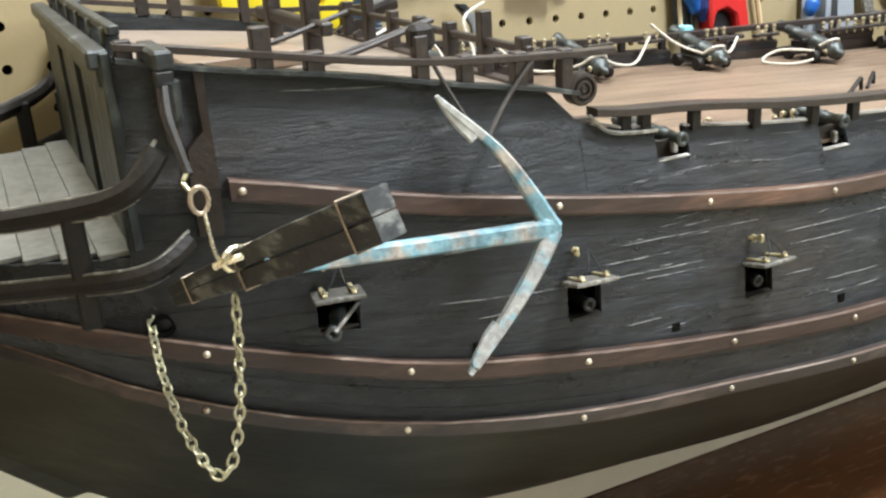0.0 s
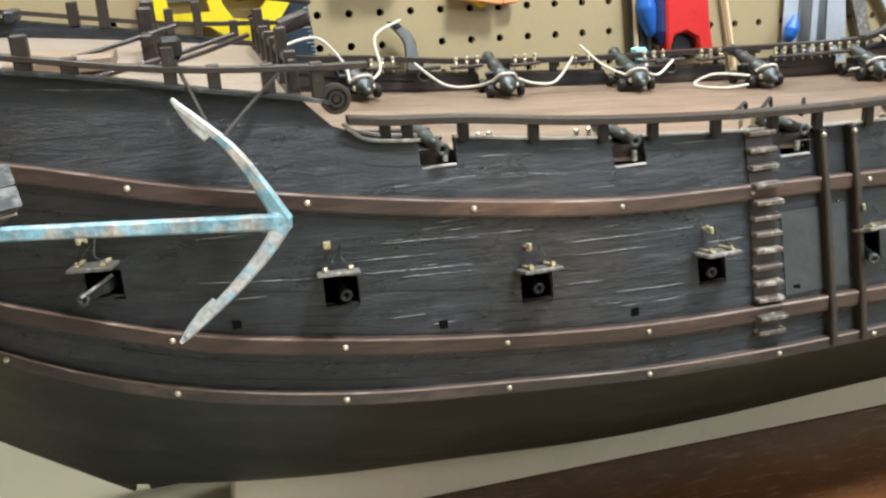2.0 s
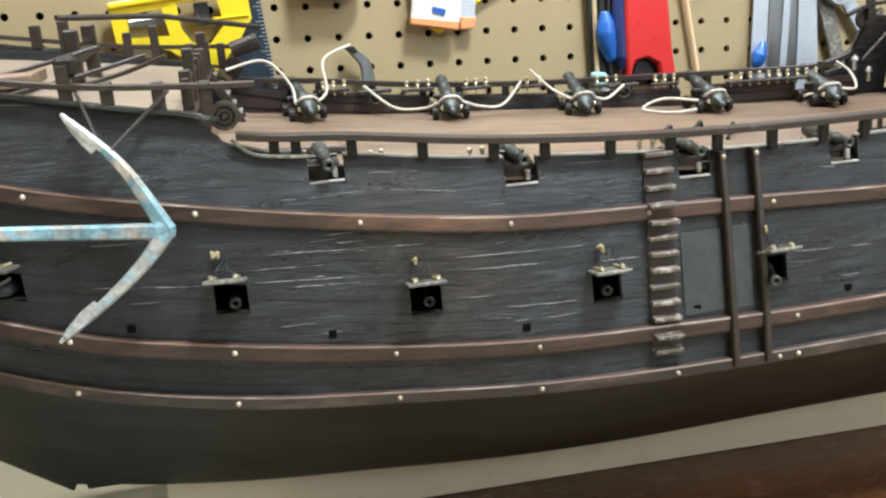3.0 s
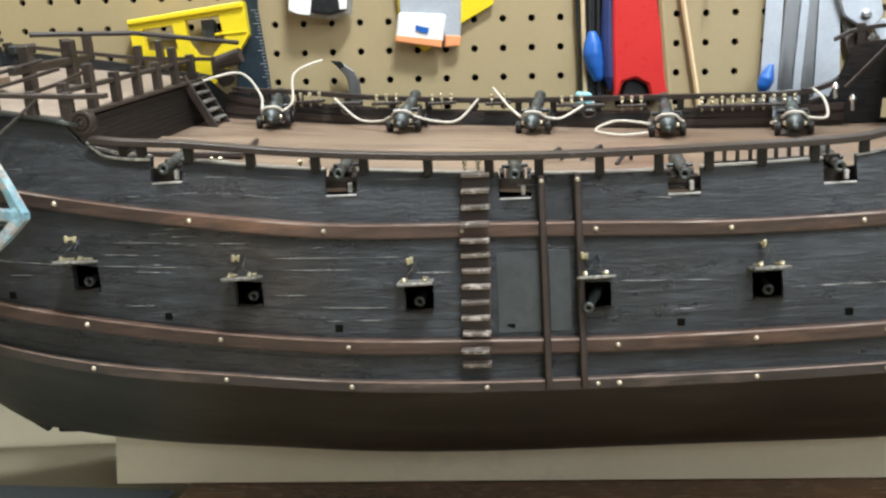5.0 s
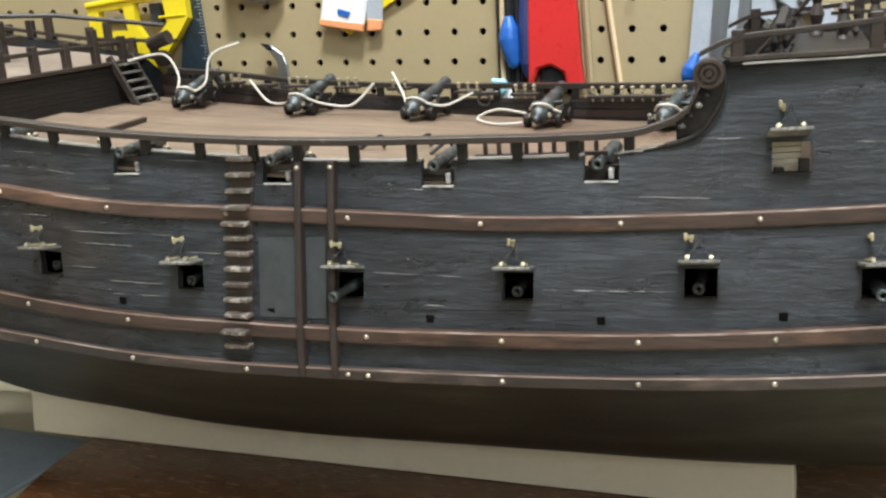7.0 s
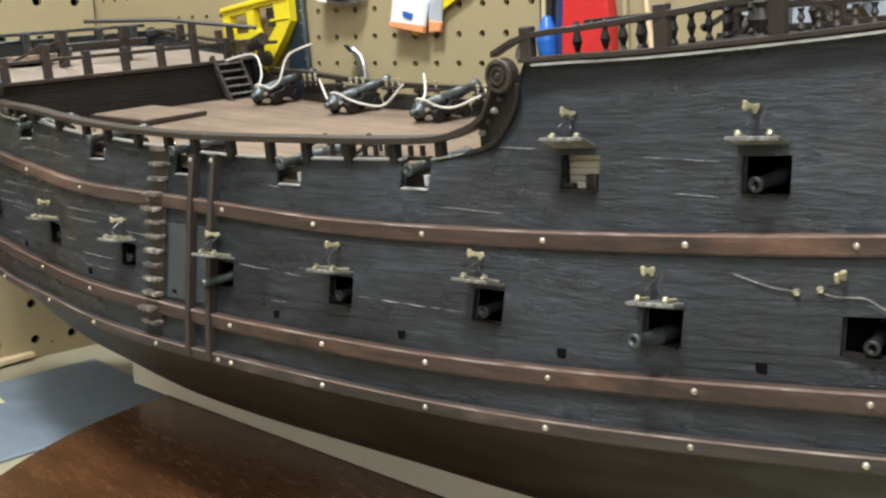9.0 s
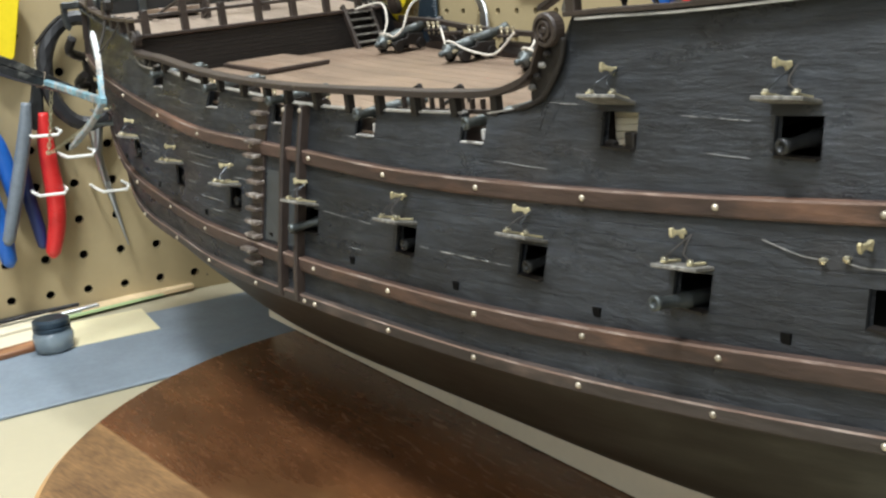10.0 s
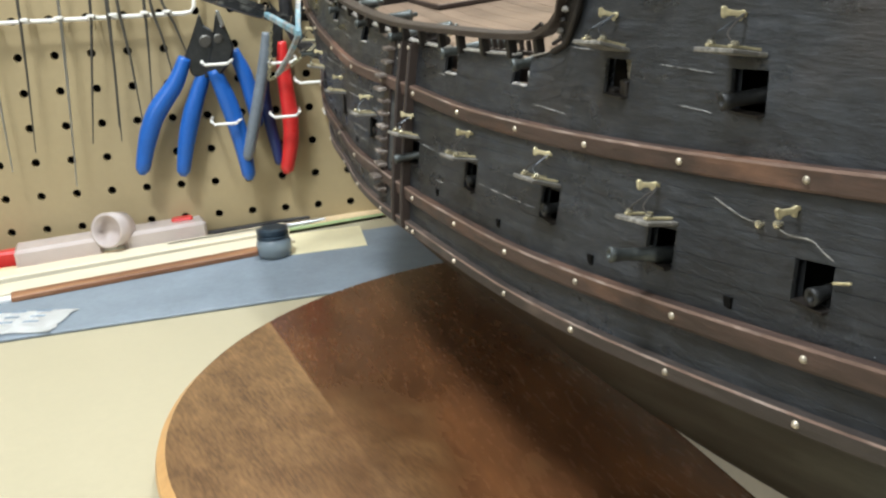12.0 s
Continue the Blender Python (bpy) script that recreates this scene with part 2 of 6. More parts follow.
def worn_board(m):
    """Along one straight seam the disc's varnish is worn off to paler, flecked, dull wood."""
    n, l = m.node_tree.nodes, m.node_tree.links
    b = n["Principled BSDF"]
    co = n.new("ShaderNodeTexCoord")
    xyz = n.new("ShaderNodeSeparateXYZ")
    l.new(co.outputs["Object"], xyz.inputs[0])

    def calc(op, a, c, d=None):
        k = n.new("ShaderNodeMath")
        k.operation = op
        for i, v in enumerate((a, c, d)):
            if isinstance(v, (int, float)):
                k.inputs[i].default_value = v
            elif v is not None:
                l.new(v, k.inputs[i])
        return k.outputs[0]

    def noise(scale, stretch):
        mp = n.new("ShaderNodeMapping")
        mp.vector_type = "TEXTURE"
        mp.inputs["Rotation"].default_value = (0, 0, radians(11))
        mp.inputs["Scale"].default_value = [1 / v for v in stretch]
        t = n.new("ShaderNodeTexNoise")
        t.inputs["Scale"].default_value, t.inputs["Detail"].default_value = scale, 6
        l.new(co.outputs["Object"], mp.inputs["Vector"])
        l.new(mp.outputs[0], t.inputs["Vector"])
        return t.outputs[0]

    def span(v, lo, hi, to_lo=0.0, to_hi=1.0):
        r = n.new("ShaderNodeMapRange")
        r.inputs[1].default_value, r.inputs[2].default_value, r.inputs[3].default_value, r.inputs[4].default_value = lo, hi, to_lo, to_hi
        l.new(v, r.inputs[0])
        return r.outputs[0]

    seam = calc("SUBTRACT", calc("MULTIPLY_ADD", xyz.outputs[0], 0.106, -0.1135), xyz.outputs[1])
    sharp = span(seam, -0.0008, 0.0008)
    ragged = calc("MULTIPLY", span(calc("MULTIPLY_ADD", noise(40, (0.5, 1, 1)), 0.14, seam), 0.03, 0.10), 0.8)
    along = span(xyz.outputs[0], -0.045, 0.0)
    mask = calc("ADD", calc("MULTIPLY", sharp, calc("SUBTRACT", 1.0, along)), calc("MULTIPLY", ragged, along))
    flecks = calc("MULTIPLY_ADD", span(noise(900, (0.16, 1, 1)), 0.36, 0.70), 0.55, span(noise(85, (0.45, 1, 1)), 0.30, 0.70, -0.1, 0.45))
    pale = n.new("ShaderNodeMix")
    pale.data_type = "RGBA"
    pale.inputs["A"].default_value, pale.inputs["B"].default_value = (0.080, 0.039, 0.014, 1), (0.275, 0.150, 0.058, 1)
    lip = calc("MULTIPLY", sharp, span(seam, 0.0005, 0.0035, 0.35, 0.0))
    l.new(calc("ADD", flecks, lip), pale.inputs["Factor"])
    both = n.new("ShaderNodeMix")
    both.data_type = "RGBA"
    l.new(mask, both.inputs["Factor"])
    l.new(b.inputs["Base Color"].links[0].from_socket, both.inputs["A"])
    l.new(pale.outputs["Result"], both.inputs["B"])
    l.new(both.outputs["Result"], b.inputs["Base Color"])
    old = b.inputs["Roughness"].links[0].from_socket
    l.new(calc("MULTIPLY_ADD", mask, 0.25, old), b.inputs["Roughness"])


worn_board(M_DISC)
# pale wear on the wale edge, with its highlight painted in
M_WORN_GLINT = material("worn_glint_wale_edge", (0.17, 0.110, 0.085), 0.4, vary=0.5, scale=160, bump=0.4, bump_scale=600, stretch=(0.12, 1, 1),
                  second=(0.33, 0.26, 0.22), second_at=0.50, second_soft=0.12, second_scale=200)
M_SCRATCH = material("bare_wood_scratch", (0.33, 0.325, 0.31), 0.45, vary=0.5, scale=300, bump=0.2,
                     second=(0.05, 0.05, 0.052), second_at=0.49, second_soft=0.08, second_scale=420, second_stretch=(0.3, 1, 1))
M_RIM = material("orange_edge_wood", (0.52, 0.29, 0.11), 0.45, vary=0.2, scale=60)
M_TABLE = material("cream_table_top", (0.45, 0.400, 0.272), 0.5, vary=0.06, scale=9, bump=0.06, bump_scale=200)
M_STRIP = material("blue_grey_rubber_strip", (0.215, 0.258, 0.300), 0.6, vary=0.2, scale=40, bump=0.2, bump_scale=300)
M_PEG = material("tan_pegboard", (0.380, 0.300, 0.166), 0.5, vary=0.06, scale=10, bump=0.08, bump_scale=200)
# near-black colour that stands in for the shade inside holes
M_HOLE_SHADE = material("black_hole_shade", (0.004, 0.0036, 0.003), 0.95, spec=0.1)
M_ROOM = material("grey_workshop_wall_paint", (0.34, 0.34, 0.33), 0.7, vary=0.08, scale=5, bump=0.1, bump_scale=120)
M_FLOOR = material("grey_concrete_floor", (0.25, 0.245, 0.235), 0.7, vary=0.2, scale=4, bump=0.2, bump_scale=60)
M_YELLOW = material("yellow_plastic", (0.80, 0.62, 0.02), 0.35, vary=0.08)
M_RED = material("red_plastic", (0.62, 0.030, 0.028), 0.3, vary=0.06)
M_BLUE = material("blue_plastic", (0.016, 0.115, 0.44), 0.35, vary=0.1)
M_NAVY = material("dark_blue_grip", (0.02, 0.035, 0.13), 0.4, vary=0.15)
M_STEEL = material("brushed_steel", (0.50, 0.52, 0.54), 0.32, 1.0, vary=0.15, scale=40, stretch=(1, 1, 0.1))
M_SHEET = material("pale_blue_grey_steel_rule", (0.62, 0.67, 0.74), 0.35, 0.5, vary=0.12, scale=40)
M_DARKSTEEL = material("dark_steel", (0.07, 0.075, 0.08), 0.35, 0.9, vary=0.3, scale=150)
M_BLUESTEEL = material("blue_black_square_blade", (0.05, 0.075, 0.10), 0.35, 0.7, vary=0.3, scale=80)
M_WIRE = material("white_coated_wire", (0.80, 0.78, 0.72), 0.35, vary=0.05)
M_STICK = material("pale_wood_strip", (0.68, 0.52, 0.31), 0.55, vary=0.12, scale=60, stretch=(0.1, 1, 1), per_object=0.15)
M_WHITE = material("white_label", (0.82, 0.82, 0.80), 0.5, vary=0.05)
M_ORANGE = material("orange_label", (0.80, 0.33, 0.14), 0.5, vary=0.1)
M_PAPER = material("cream_paper", (0.78, 0.70, 0.45), 0.7, vary=0.06)
M_BROWN = material("red_brown_strip_wood", (0.21, 0.088, 0.038), 0.45, vary=0.5, scale=90, stretch=(1, 0.1, 1), second=(0.42, 0.22, 0.11), second_at=0.55, second_soft=0.15, second_scale=60)
M_INK = material("faded_blue_ink", (0.24, 0.34, 0.46), 0.6, vary=0.2)
M_GREEN = material("pale_green_strip", (0.45, 0.58, 0.30), 0.5, vary=0.08)
M_PICK = material("dull_grey_steel", (0.10, 0.095, 0.085), 0.4, 0.6, vary=0.2)
M_GREYGRIP = material("grey_plastic_grip", (0.16, 0.185, 0.21), 0.4, vary=0.25)
M_CREAMSTICK = material("cream_wood_strip", (0.78, 0.70, 0.52), 0.5, vary=0.1, scale=60, stretch=(1, 0.1, 1), per_object=0.1)
M_BLACK = material("black_plastic", (0.02, 0.02, 0.022), 0.4, vary=0.2)


def plastic(name, colour, alpha):
    m = material(name, colour, 0.15, vary=0.05, bump=0.3, bump_scale=120)
    m.node_tree.nodes["Principled BSDF"].inputs["Transmission Weight"].default_value = alpha
    return m


M_TEAL = material("pale_teal_plastic", (0.30, 0.62, 0.68), 0.35, vary=0.3, scale=200)
M_BAG = plastic("clear_plastic_bag", (0.85, 0.85, 0.85), 0.8)
M_JAR = plastic("blue_grey_glass", (0.30, 0.37, 0.42), 0.5)
M_TAPE = plastic("translucent_tape", (0.80, 0.70, 0.66), 0.4)


# ---- small builders ----
def part(name, bm, mat, parent=None, label="", smooth=False):
    me = bpy.data.meshes.new(name)
    if smooth:
        for f in bm.faces:
            f.smooth = True
    bm.to_mesh(me)
    bm.free()
    me.materials.append(mat)
    ob = new(name, me)
    if parent:
        ob.parent = parent
    if label:
        ob["label"] = label
    return ob


def shared(name, me, parent, m):
    ob = new(name, me)
    ob.parent = parent
    ob.matrix_basis = m
    return ob


def thing(name, m, label, category, group=""):
    ob = new(name)
    ob.empty_display_size = 0.01
    ob.matrix_basis = m
    return tagged(ob, label, category, group)


def box_into(bm, cx, cy, cz, sx, sy, sz, m=None, bevel=0.0):
    r = bmesh.ops.create_cube(bm, size=1.0)
    vs = r["verts"]
    for v in vs:
        v.co = Vector((v.co.x * sx, v.co.y * sy, v.co.z * sz))
    if bevel:
        es = list({e for v in vs for e in v.link_edges})
        nb = bmesh.ops.bevel(bm, geom=es, offset=bevel, segments=1, affect="EDGES")
        vs = list({v for f in nb["faces"] for v in f.verts} | {v for v in vs if v.is_valid})
    for v in vs:
        v.co = (m @ v.co if m else v.co) + Vector((cx, cy, cz))
    return vs


def box(cx, cy, cz, sx, sy, sz, m=None, bevel=0.0):
    bm = bmesh.new()
    box_into(bm, cx, cy, cz, sx, sy, sz, m, bevel)
    return bm


def tube_into(bm, pts, radius, sides=6, closed=False):
    """A round cord or rod through points; radius is one number or one for each point."""
    pts = [Vector(p) for p in pts]
    n = len(pts)
    rings = []
    up = Vector((0.123, 0.31, 0.94)).normalized()
    for i, p in enumerate(pts):
        a = pts[(i - 1) % n] if closed or i else pts[i]
        c = pts[(i + 1) % n] if closed or i < n - 1 else pts[i]
        d = (c - a).normalized()
        s = d.cross(up)
        if s.length < 0.05:
            s = d.cross(Vector((1, 0, 0)))
        s.normalize()
        u = s.cross(d)
        r = radius[i] if isinstance(radius, (list, tuple)) else radius
        rings.append([bm.verts.new(p + r * (math.cos(k * math.tau / sides) * s + math.sin(k * math.tau / sides) * u)) for k in range(sides)])
    for i in range(n if closed else n - 1):
        a, c = rings[i], rings[(i + 1) % n]
        for k in range(sides):
            bm.faces.new((a[k], a[(k + 1) % sides], c[(k + 1) % sides], c[k]))
    if not closed:
        bm.faces.new(rings[0][::-1])
        bm.faces.new(rings[-1])
    return bm


def tube(pts, radius, sides=6, closed=False):
    return tube_into(bmesh.new(), pts, radius, sides, closed)


def lathe(profile, sides=12, m=None):
    """Turned round the z axis: profile of (radius, z)."""
    bm = bmesh.new()
    rings = []
    for r, z in profile:
        rings.append([bm.verts.new(((max(r, 1e-6)) * math.cos(k * math.tau / sides), max(r, 1e-6) * math.sin(k * math.tau / sides), z)) for k in range(sides)])
    for a, c in zip(rings, rings[1:]):
        for k in range(sides):
            bm.faces.new((a[k], a[(k + 1) % sides], c[(k + 1) % sides], c[k]))
    bm.faces.new(rings[0][::-1])
    bm.faces.new(rings[-1])
    if m:
        bmesh.ops.transform(bm, matrix=m, verts=bm.verts)
    return bm


def smooth_path(pts, steps=6):
    """Catmull-Rom through the points."""
    p = [Vector(q) for q in pts]
    out = []
    for i in range(len(p) - 1):
        a, b, c, d = p[max(i - 1, 0)], p[i], p[i + 1], p[min(i + 2, len(p) - 1)]
        for k in range(steps):
            t = k / steps
            out.append(0.5 * ((2 * b) + (c - a) * t + (2 * a - 5 * b + 4 * c - d) * t * t + (3 * b - a - 3 * c + d) * t ** 3))
    out.append(p[-1])
    return out


def prism(outline, thick, m=None, bevel=0.0):
    """A flat outline (x, z) given depth along y, from 0 to thick."""
    bm = bmesh.new()
    f = bm.faces.new([bm.verts.new((x, 0, z)) for x, z in outline])
    r = bmesh.ops.extrude_face_region(bm, geom=[f])
    for v in r["geom"]:
        if isinstance(v, bmesh.types.BMVert):
            v.co.y += thick
    bmesh.ops.recalc_face_normals(bm, faces=bm.faces)
    if bevel:
        bmesh.ops.bevel(bm, geom=list(bm.edges), offset=bevel, segments=1, affect="EDGES")
    if m:
        bmesh.ops.transform(bm, matrix=m, verts=bm.verts)
    return bm


def spline(*pairs):
    """A smooth curve through (x, value) pairs."""
    xs, ys = np.array([p[0] for p in pairs]), np.array([p[1] for p in pairs])
    d = np.gradient(ys, xs)

    def at(x):
        x = min(max(x, xs[0]), xs[-1])
        i = min(max(int(np.searchsorted(xs, x)) - 1, 0), len(xs) - 2)
        h = xs[i + 1] - xs[i]
        t = (x - xs[i]) / h
        return float((1 + 2 * t) * (1 - t) ** 2 * ys[i] + t * (1 - t) ** 2 * h * d[i] + t * t * (3 - 2 * t) * ys[i + 1] + t * t * (t - 1) * h * d[i + 1])

    return at


# ---- the room ----
TABLE_Z = -0.018
PEG = 0.0254
BOARD_A = Matrix.Translation((0.1941, 0.1054, 0.1996)) @ pose(0, 0, 0, -3.0, 2.15, 4.0) @ Matrix.Scale(0.563, 4)
BOARD_B = Matrix.Translation((-0.0583, -0.2052, 0.129)) @ pose(0, 0, 0, 0, 1.7, 84.0)


def pegboard(name, m, c0, c1, r0, r1, label, stand, notch=-99):
    """A pegboard of drilled cells over a near-black sheet that stands in for the shade behind; its holes lie on whole
    columns and rows.
    """
    bm = bmesh.new()
    k, hole = 12, 0.0031
    cache = {}

    def vert(x, y, z):
        key = (round(x, 5), round(y, 5), round(z, 5))
        if key not in cache:
            cache[key] = bm.verts.new((x, y, z))
        return cache[key]

    h = PEG / 2
    for i in range(c0, c1 + 1):
        for j in range(r0 + (4 if i < notch else 0), r1 + 1):
            cx, cz = i * PEG, j * PEG
            ring, deep, rim = [], [], []
            for q in range(k):
                a = (q + 0.5) * math.tau / k
                ca, sa = math.cos(a), math.sin(a)
                ring.append(vert(cx + hole * ca, 0, cz + hole * sa))
                deep.append(vert(cx + hole * ca, 0.005, cz + hole * sa))
                f = h / max(abs(ca), abs(sa))
                rim.append(vert(cx + f * ca, 0, cz + f * sa))
            for q in range(k):
                p = (q + 1) % k
                bm.faces.new([ring[p], ring[q], rim[q], rim[p]])
                bm.faces.new([ring[q], ring[p], deep[p], deep[q]])
    board = part(name, bm, M_PEG)
    board.matrix_basis = m
    tagged(board, label, "pegboard", kind="structure")
    x0, x1, z0, z1 = (c0 - 0.5) * PEG, (c1 + 0.5) * PEG, (r0 + 3.5 if notch > -99 else r0 - 0.5) * PEG, (r1 + 0.5) * PEG
    # black sheet, so the drilled holes look shaded
    back = part("backing", box((x0 + x1) / 2, 0.008, (z0 + z1) / 2, x1 - x0, 0.004, z1 - z0), M_HOLE_SHADE, board)
    for k in range(3):
        part("batten", box(x0 + (x1 - x0) * (0.34 + 0.30 * k), 0.010 + stand / 2, (z0 + z1) / 2, 0.03, stand, z1 - z0 - 0.01), M_STICK, board, "pale timber batten behind the board")
    return board


pegboard("pegboard_a", BOARD_A, -16, 42, -12, 10, "tan drilled pegboard hung with hand tools", 0.13, -4)
pegboard("pegboard_b", BOARD_B, -17, 11, -5, 16, "tan drilled pegboard above the bench, hung with pliers and picks", 0.02)
wall = part("wall_a", box(0.55, 0.24, 0.2, 1.4, 0.08, 2.4), M_ROOM)
wall.matrix_basis = pose(0, 0, 0, 0, 0, 4.0)
tagged(wall, "grey painted wall behind the pegboard", "wall", kind="structure")
wall = part("wall_b", box(-0.3, 0.075, 0.075, 1.5, 0.08, 2.4), M_ROOM)
wall.matrix_basis = BOARD_B
tagged(wall, "grey painted wall behind the pegboard", "wall", kind="structure")

tagged(part("table", box(0.75, -0.45, TABLE_Z - 0.02, 1.9, 1.5, 0.04), M_TABLE), "cream laminate workbench top", "workbench", kind="structure")
tagged(part("floor", box(0.6, -0.6, -0.95, 5, 5, 0.1), M_FLOOR), "grey concrete workshop floor", "floor", kind="structure")
tagged(part("ceiling", box(0.6, -0.6, 1.35, 5, 5, 0.1), M_ROOM), "plain grey workshop ceiling", "ceiling", kind="structure")
tagged(part("wall_south", box(0.6, -2.6, 0.2, 5, 0.1, 2.4), M_ROOM), "plain grey workshop wall", "wall", kind="structure")
tagged(part("wall_east", box(2.9, -0.6, 0.2, 0.1, 5, 2.4), M_ROOM), "plain grey workshop wall", "wall", kind="structure")
tagged(part("wall_west", box(-1.4, -0.9, 0.2, 0.1, 4, 2.4), M_ROOM), "plain grey workshop wall", "wall", kind="structure")
strip = part("bench_strip", box(0, 0, 0.0012, 0.134, 1.18, 0.0024, bevel=0.0008), M_STRIP)
strip.matrix_basis = Matrix.Translation((0.035, -0.555, TABLE_Z)) @ pose(0, 0, 0, 0, 0, -4)
tagged(strip, "blue-grey rubber strip along the back of the bench", "bench mat")

# turntable and the white block under the keel
DISC = (0.345, 0.003, 0.186)
turntable = thing("turntable", Matrix.Translation((DISC[0], DISC[1], 0)), "round varnished brown wooden turntable on the bench", "turntable")
bm = lathe([(DISC[2] - 0.0022, -0.011), (DISC[2] - 0.0004, -0.0095), (DISC[2], -0.005), (DISC[2] - 0.0008, -0.003), (DISC[2] - 0.0045, 0.0)], 128)
disc_ob = part("disc", bm, M_DISC, turntable)
disc_ob.data.materials.append(M_RIM)
for f in disc_ob.data.polygons:
    if abs(f.normal.z) < 0.8 and f.center.y < -0.10:
        f.material_index = 1
part("bearing", lathe([(0.06, TABLE_Z), (0.06, -0.014), (0.075, -0.0111)], 48), M_BLACK, turntable, "dark swivel bearing")

block = part("keel_block", prism([(0.128, 0.0), (0.484, 0.0), (0.482, 0.028), (0.42, 0.0245), (0.34, 0.0225), (0.26, 0.0235), (0.19, 0.0255), (0.131, 0.0265)],
                                 0.030, Matrix.Translation((0, 0.003, 0)), 0.0006), M_BLOCK)
tagged(block, "long white painted wooden block under the ship's keel", "block")

# ---- the ship: x aft, y to the far side, z up, on its own slightly heeled frame ----
SHIP = Matrix.Rotation(radians(2.5), 4, "X") @ Matrix.Translation((0, 0.015, 0))
ship = thing("model_ship", SHIP, "black wooden model galleon with red-brown wales and brass pins", "model ship")

z_kb = spline((-0.02, 0.132), (0.0, 0.129), (0.035, 0.1215), (0.06, 0.1105), (0.075, 0.1051), (0.095, 0.0988), (0.12, 0.0928), (0.167, 0.0861), (0.216, 0.0815), (0.261, 0.0790), (0.307, 0.0775),
              (0.351, 0.0771), (0.396, 0.0771), (0.438, 0.0778), (0.477, 0.0787), (0.515, 0.080), (0.6, 0.086), (0.68, 0.094))
z_lb = spline((-0.02, 0.141), (0.0, 0.139), (0.037, 0.1335), (0.06, 0.1275), (0.085, 0.1203), (0.104, 0.1150), (0.121, 0.1104), (0.168, 0.103), (0.216, 0.0965), (0.261, 0.093), (0.305, 0.0912), (0.351, 0.090),
              (0.396, 0.090), (0.438, 0.0907), (0.477, 0.0917), (0.515, 0.0933), (0.6, 0.099), (0.68, 0.106))
z_ub = spline((-0.02, 0.158), (0.02, 0.163), (0.062, 0.1655), (0.08, 0.1638), (0.10, 0.1597), (0.12, 0.1546), (0.162, 0.1461), (0.209, 0.1382), (0.255, 0.1325), (0.301, 0.130),
              (0.345, 0.1283), (0.389, 0.1260), (0.432, 0.1255), (0.472, 0.1262), (0.51, 0.1272), (0.6, 0.133), (0.68, 0.140))
b_kb = spline((-0.02, 0.003), (0.0, 0.012), (0.03, 0.034), (0.06, 0.054), (0.09, 0.067), (0.12, 0.0755), (0.167, 0.0845), (0.216, 0.0865), (0.261, 0.0893),
              (0.307, 0.0886), (0.351, 0.0858), (0.396, 0.0828), (0.438, 0.0797), (0.477, 0.0747), (0.515, 0.0675), (0.6, 0.050), (0.68, 0.032))
b_lb = spline((-0.02, 0.004), (0.0, 0.021), (0.02, 0.038), (0.04, 0.052), (0.07, 0.066), (0.095, 0.073), (0.121, 0.0785), (0.168, 0.0856), (0.216, 0.0868), (0.261, 0.0885),
              (0.305, 0.0865), (0.351, 0.0842), (0.396, 0.0811), (0.438, 0.078), (0.477, 0.0722), (0.515, 0.065), (0.6, 0.049), (0.68, 0.034))
b_ub = spline((-0.02, 0.006), (0.0, 0.026), (0.02, 0.045), (0.04, 0.060), (0.062, 0.070), (0.1, 0.0785), (0.162, 0.0827), (0.209, 0.083), (0.255, 0.0828), (0.301, 0.0794),
              (0.345, 0.0772), (0.389, 0.0736), (0.432, 0.0688), (0.472, 0.0645), (0.51, 0.0585), (0.6, 0.046), (0.68, 0.034))
b_top = spline((-0.02, 0.006), (0.0, 0.026), (0.02, 0.045), (0.04, 0.060), (0.062, 0.068), (0.1, 0.0735), (0.16, 0.0765), (0.195, 0.0758), (0.25, 0.0755), (0.30, 0.0742), (0.335, 0.0735),
               (0.389, 0.0680), (0.435, 0.0607), (0.46, 0.0572), (0.51, 0.051), (0.6, 0.040), (0.68, 0.030))
z_keel = spline((-0.02, 0.118), (0.0, 0.1005), (0.0247, 0.0784), (0.045, 0.0600), (0.069, 0.0415), (0.092, 0.0265), (0.105, 0.0245), (0.2, 0.0238), (0.35, 0.0235), (0.5, 0.025), (0.6, 0.03), (0.68, 0.04))
z_fc = spline((0.0583, 0.1932), (0.062, 0.1925), (0.0807, 0.1885), (0.1106, 0.1835), (0.1449, 0.1765), (0.1664, 0.1725), (0.172, 0.171))
z_waist = spline((0.172, 0.1645), (0.18, 0.1612), (0.195, 0.1590), (0.2435, 0.1523), (0.281, 0.1492), (0.318, 0.1466), (0.353, 0.1451), (0.388, 0.1448), (0.414, 0.1447),
                 (0.430, 0.1450), (0.4377, 0.1453), (0.4445, 0.1466), (0.4531, 0.1495), (0.4576, 0.1545), (0.461, 0.163))
z_qd = spline((0.461, 0.1713), (0.466, 0.1715), (0.4976, 0.1718), (0.527, 0.1730), (0.548, 0.1742), (0.6, 0.179), (0.68, 0.19))
z_deck = spline((0.172, 0.1525), (0.23, 0.1465), (0.30, 0.1425), (0.36, 0.1385), (0.42, 0.1365), (0.455, 0.1365))
z_port = spline((0.10, 0.1300), (0.11, 0.1278), (0.169, 0.119), (0.227, 0.1115), (0.285, 0.1078), (0.345, 0.1058), (0.40, 0.1060), (0.4565, 0.1072), (0.505, 0.1066), (0.551, 0.1091), (0.62, 0.1140))
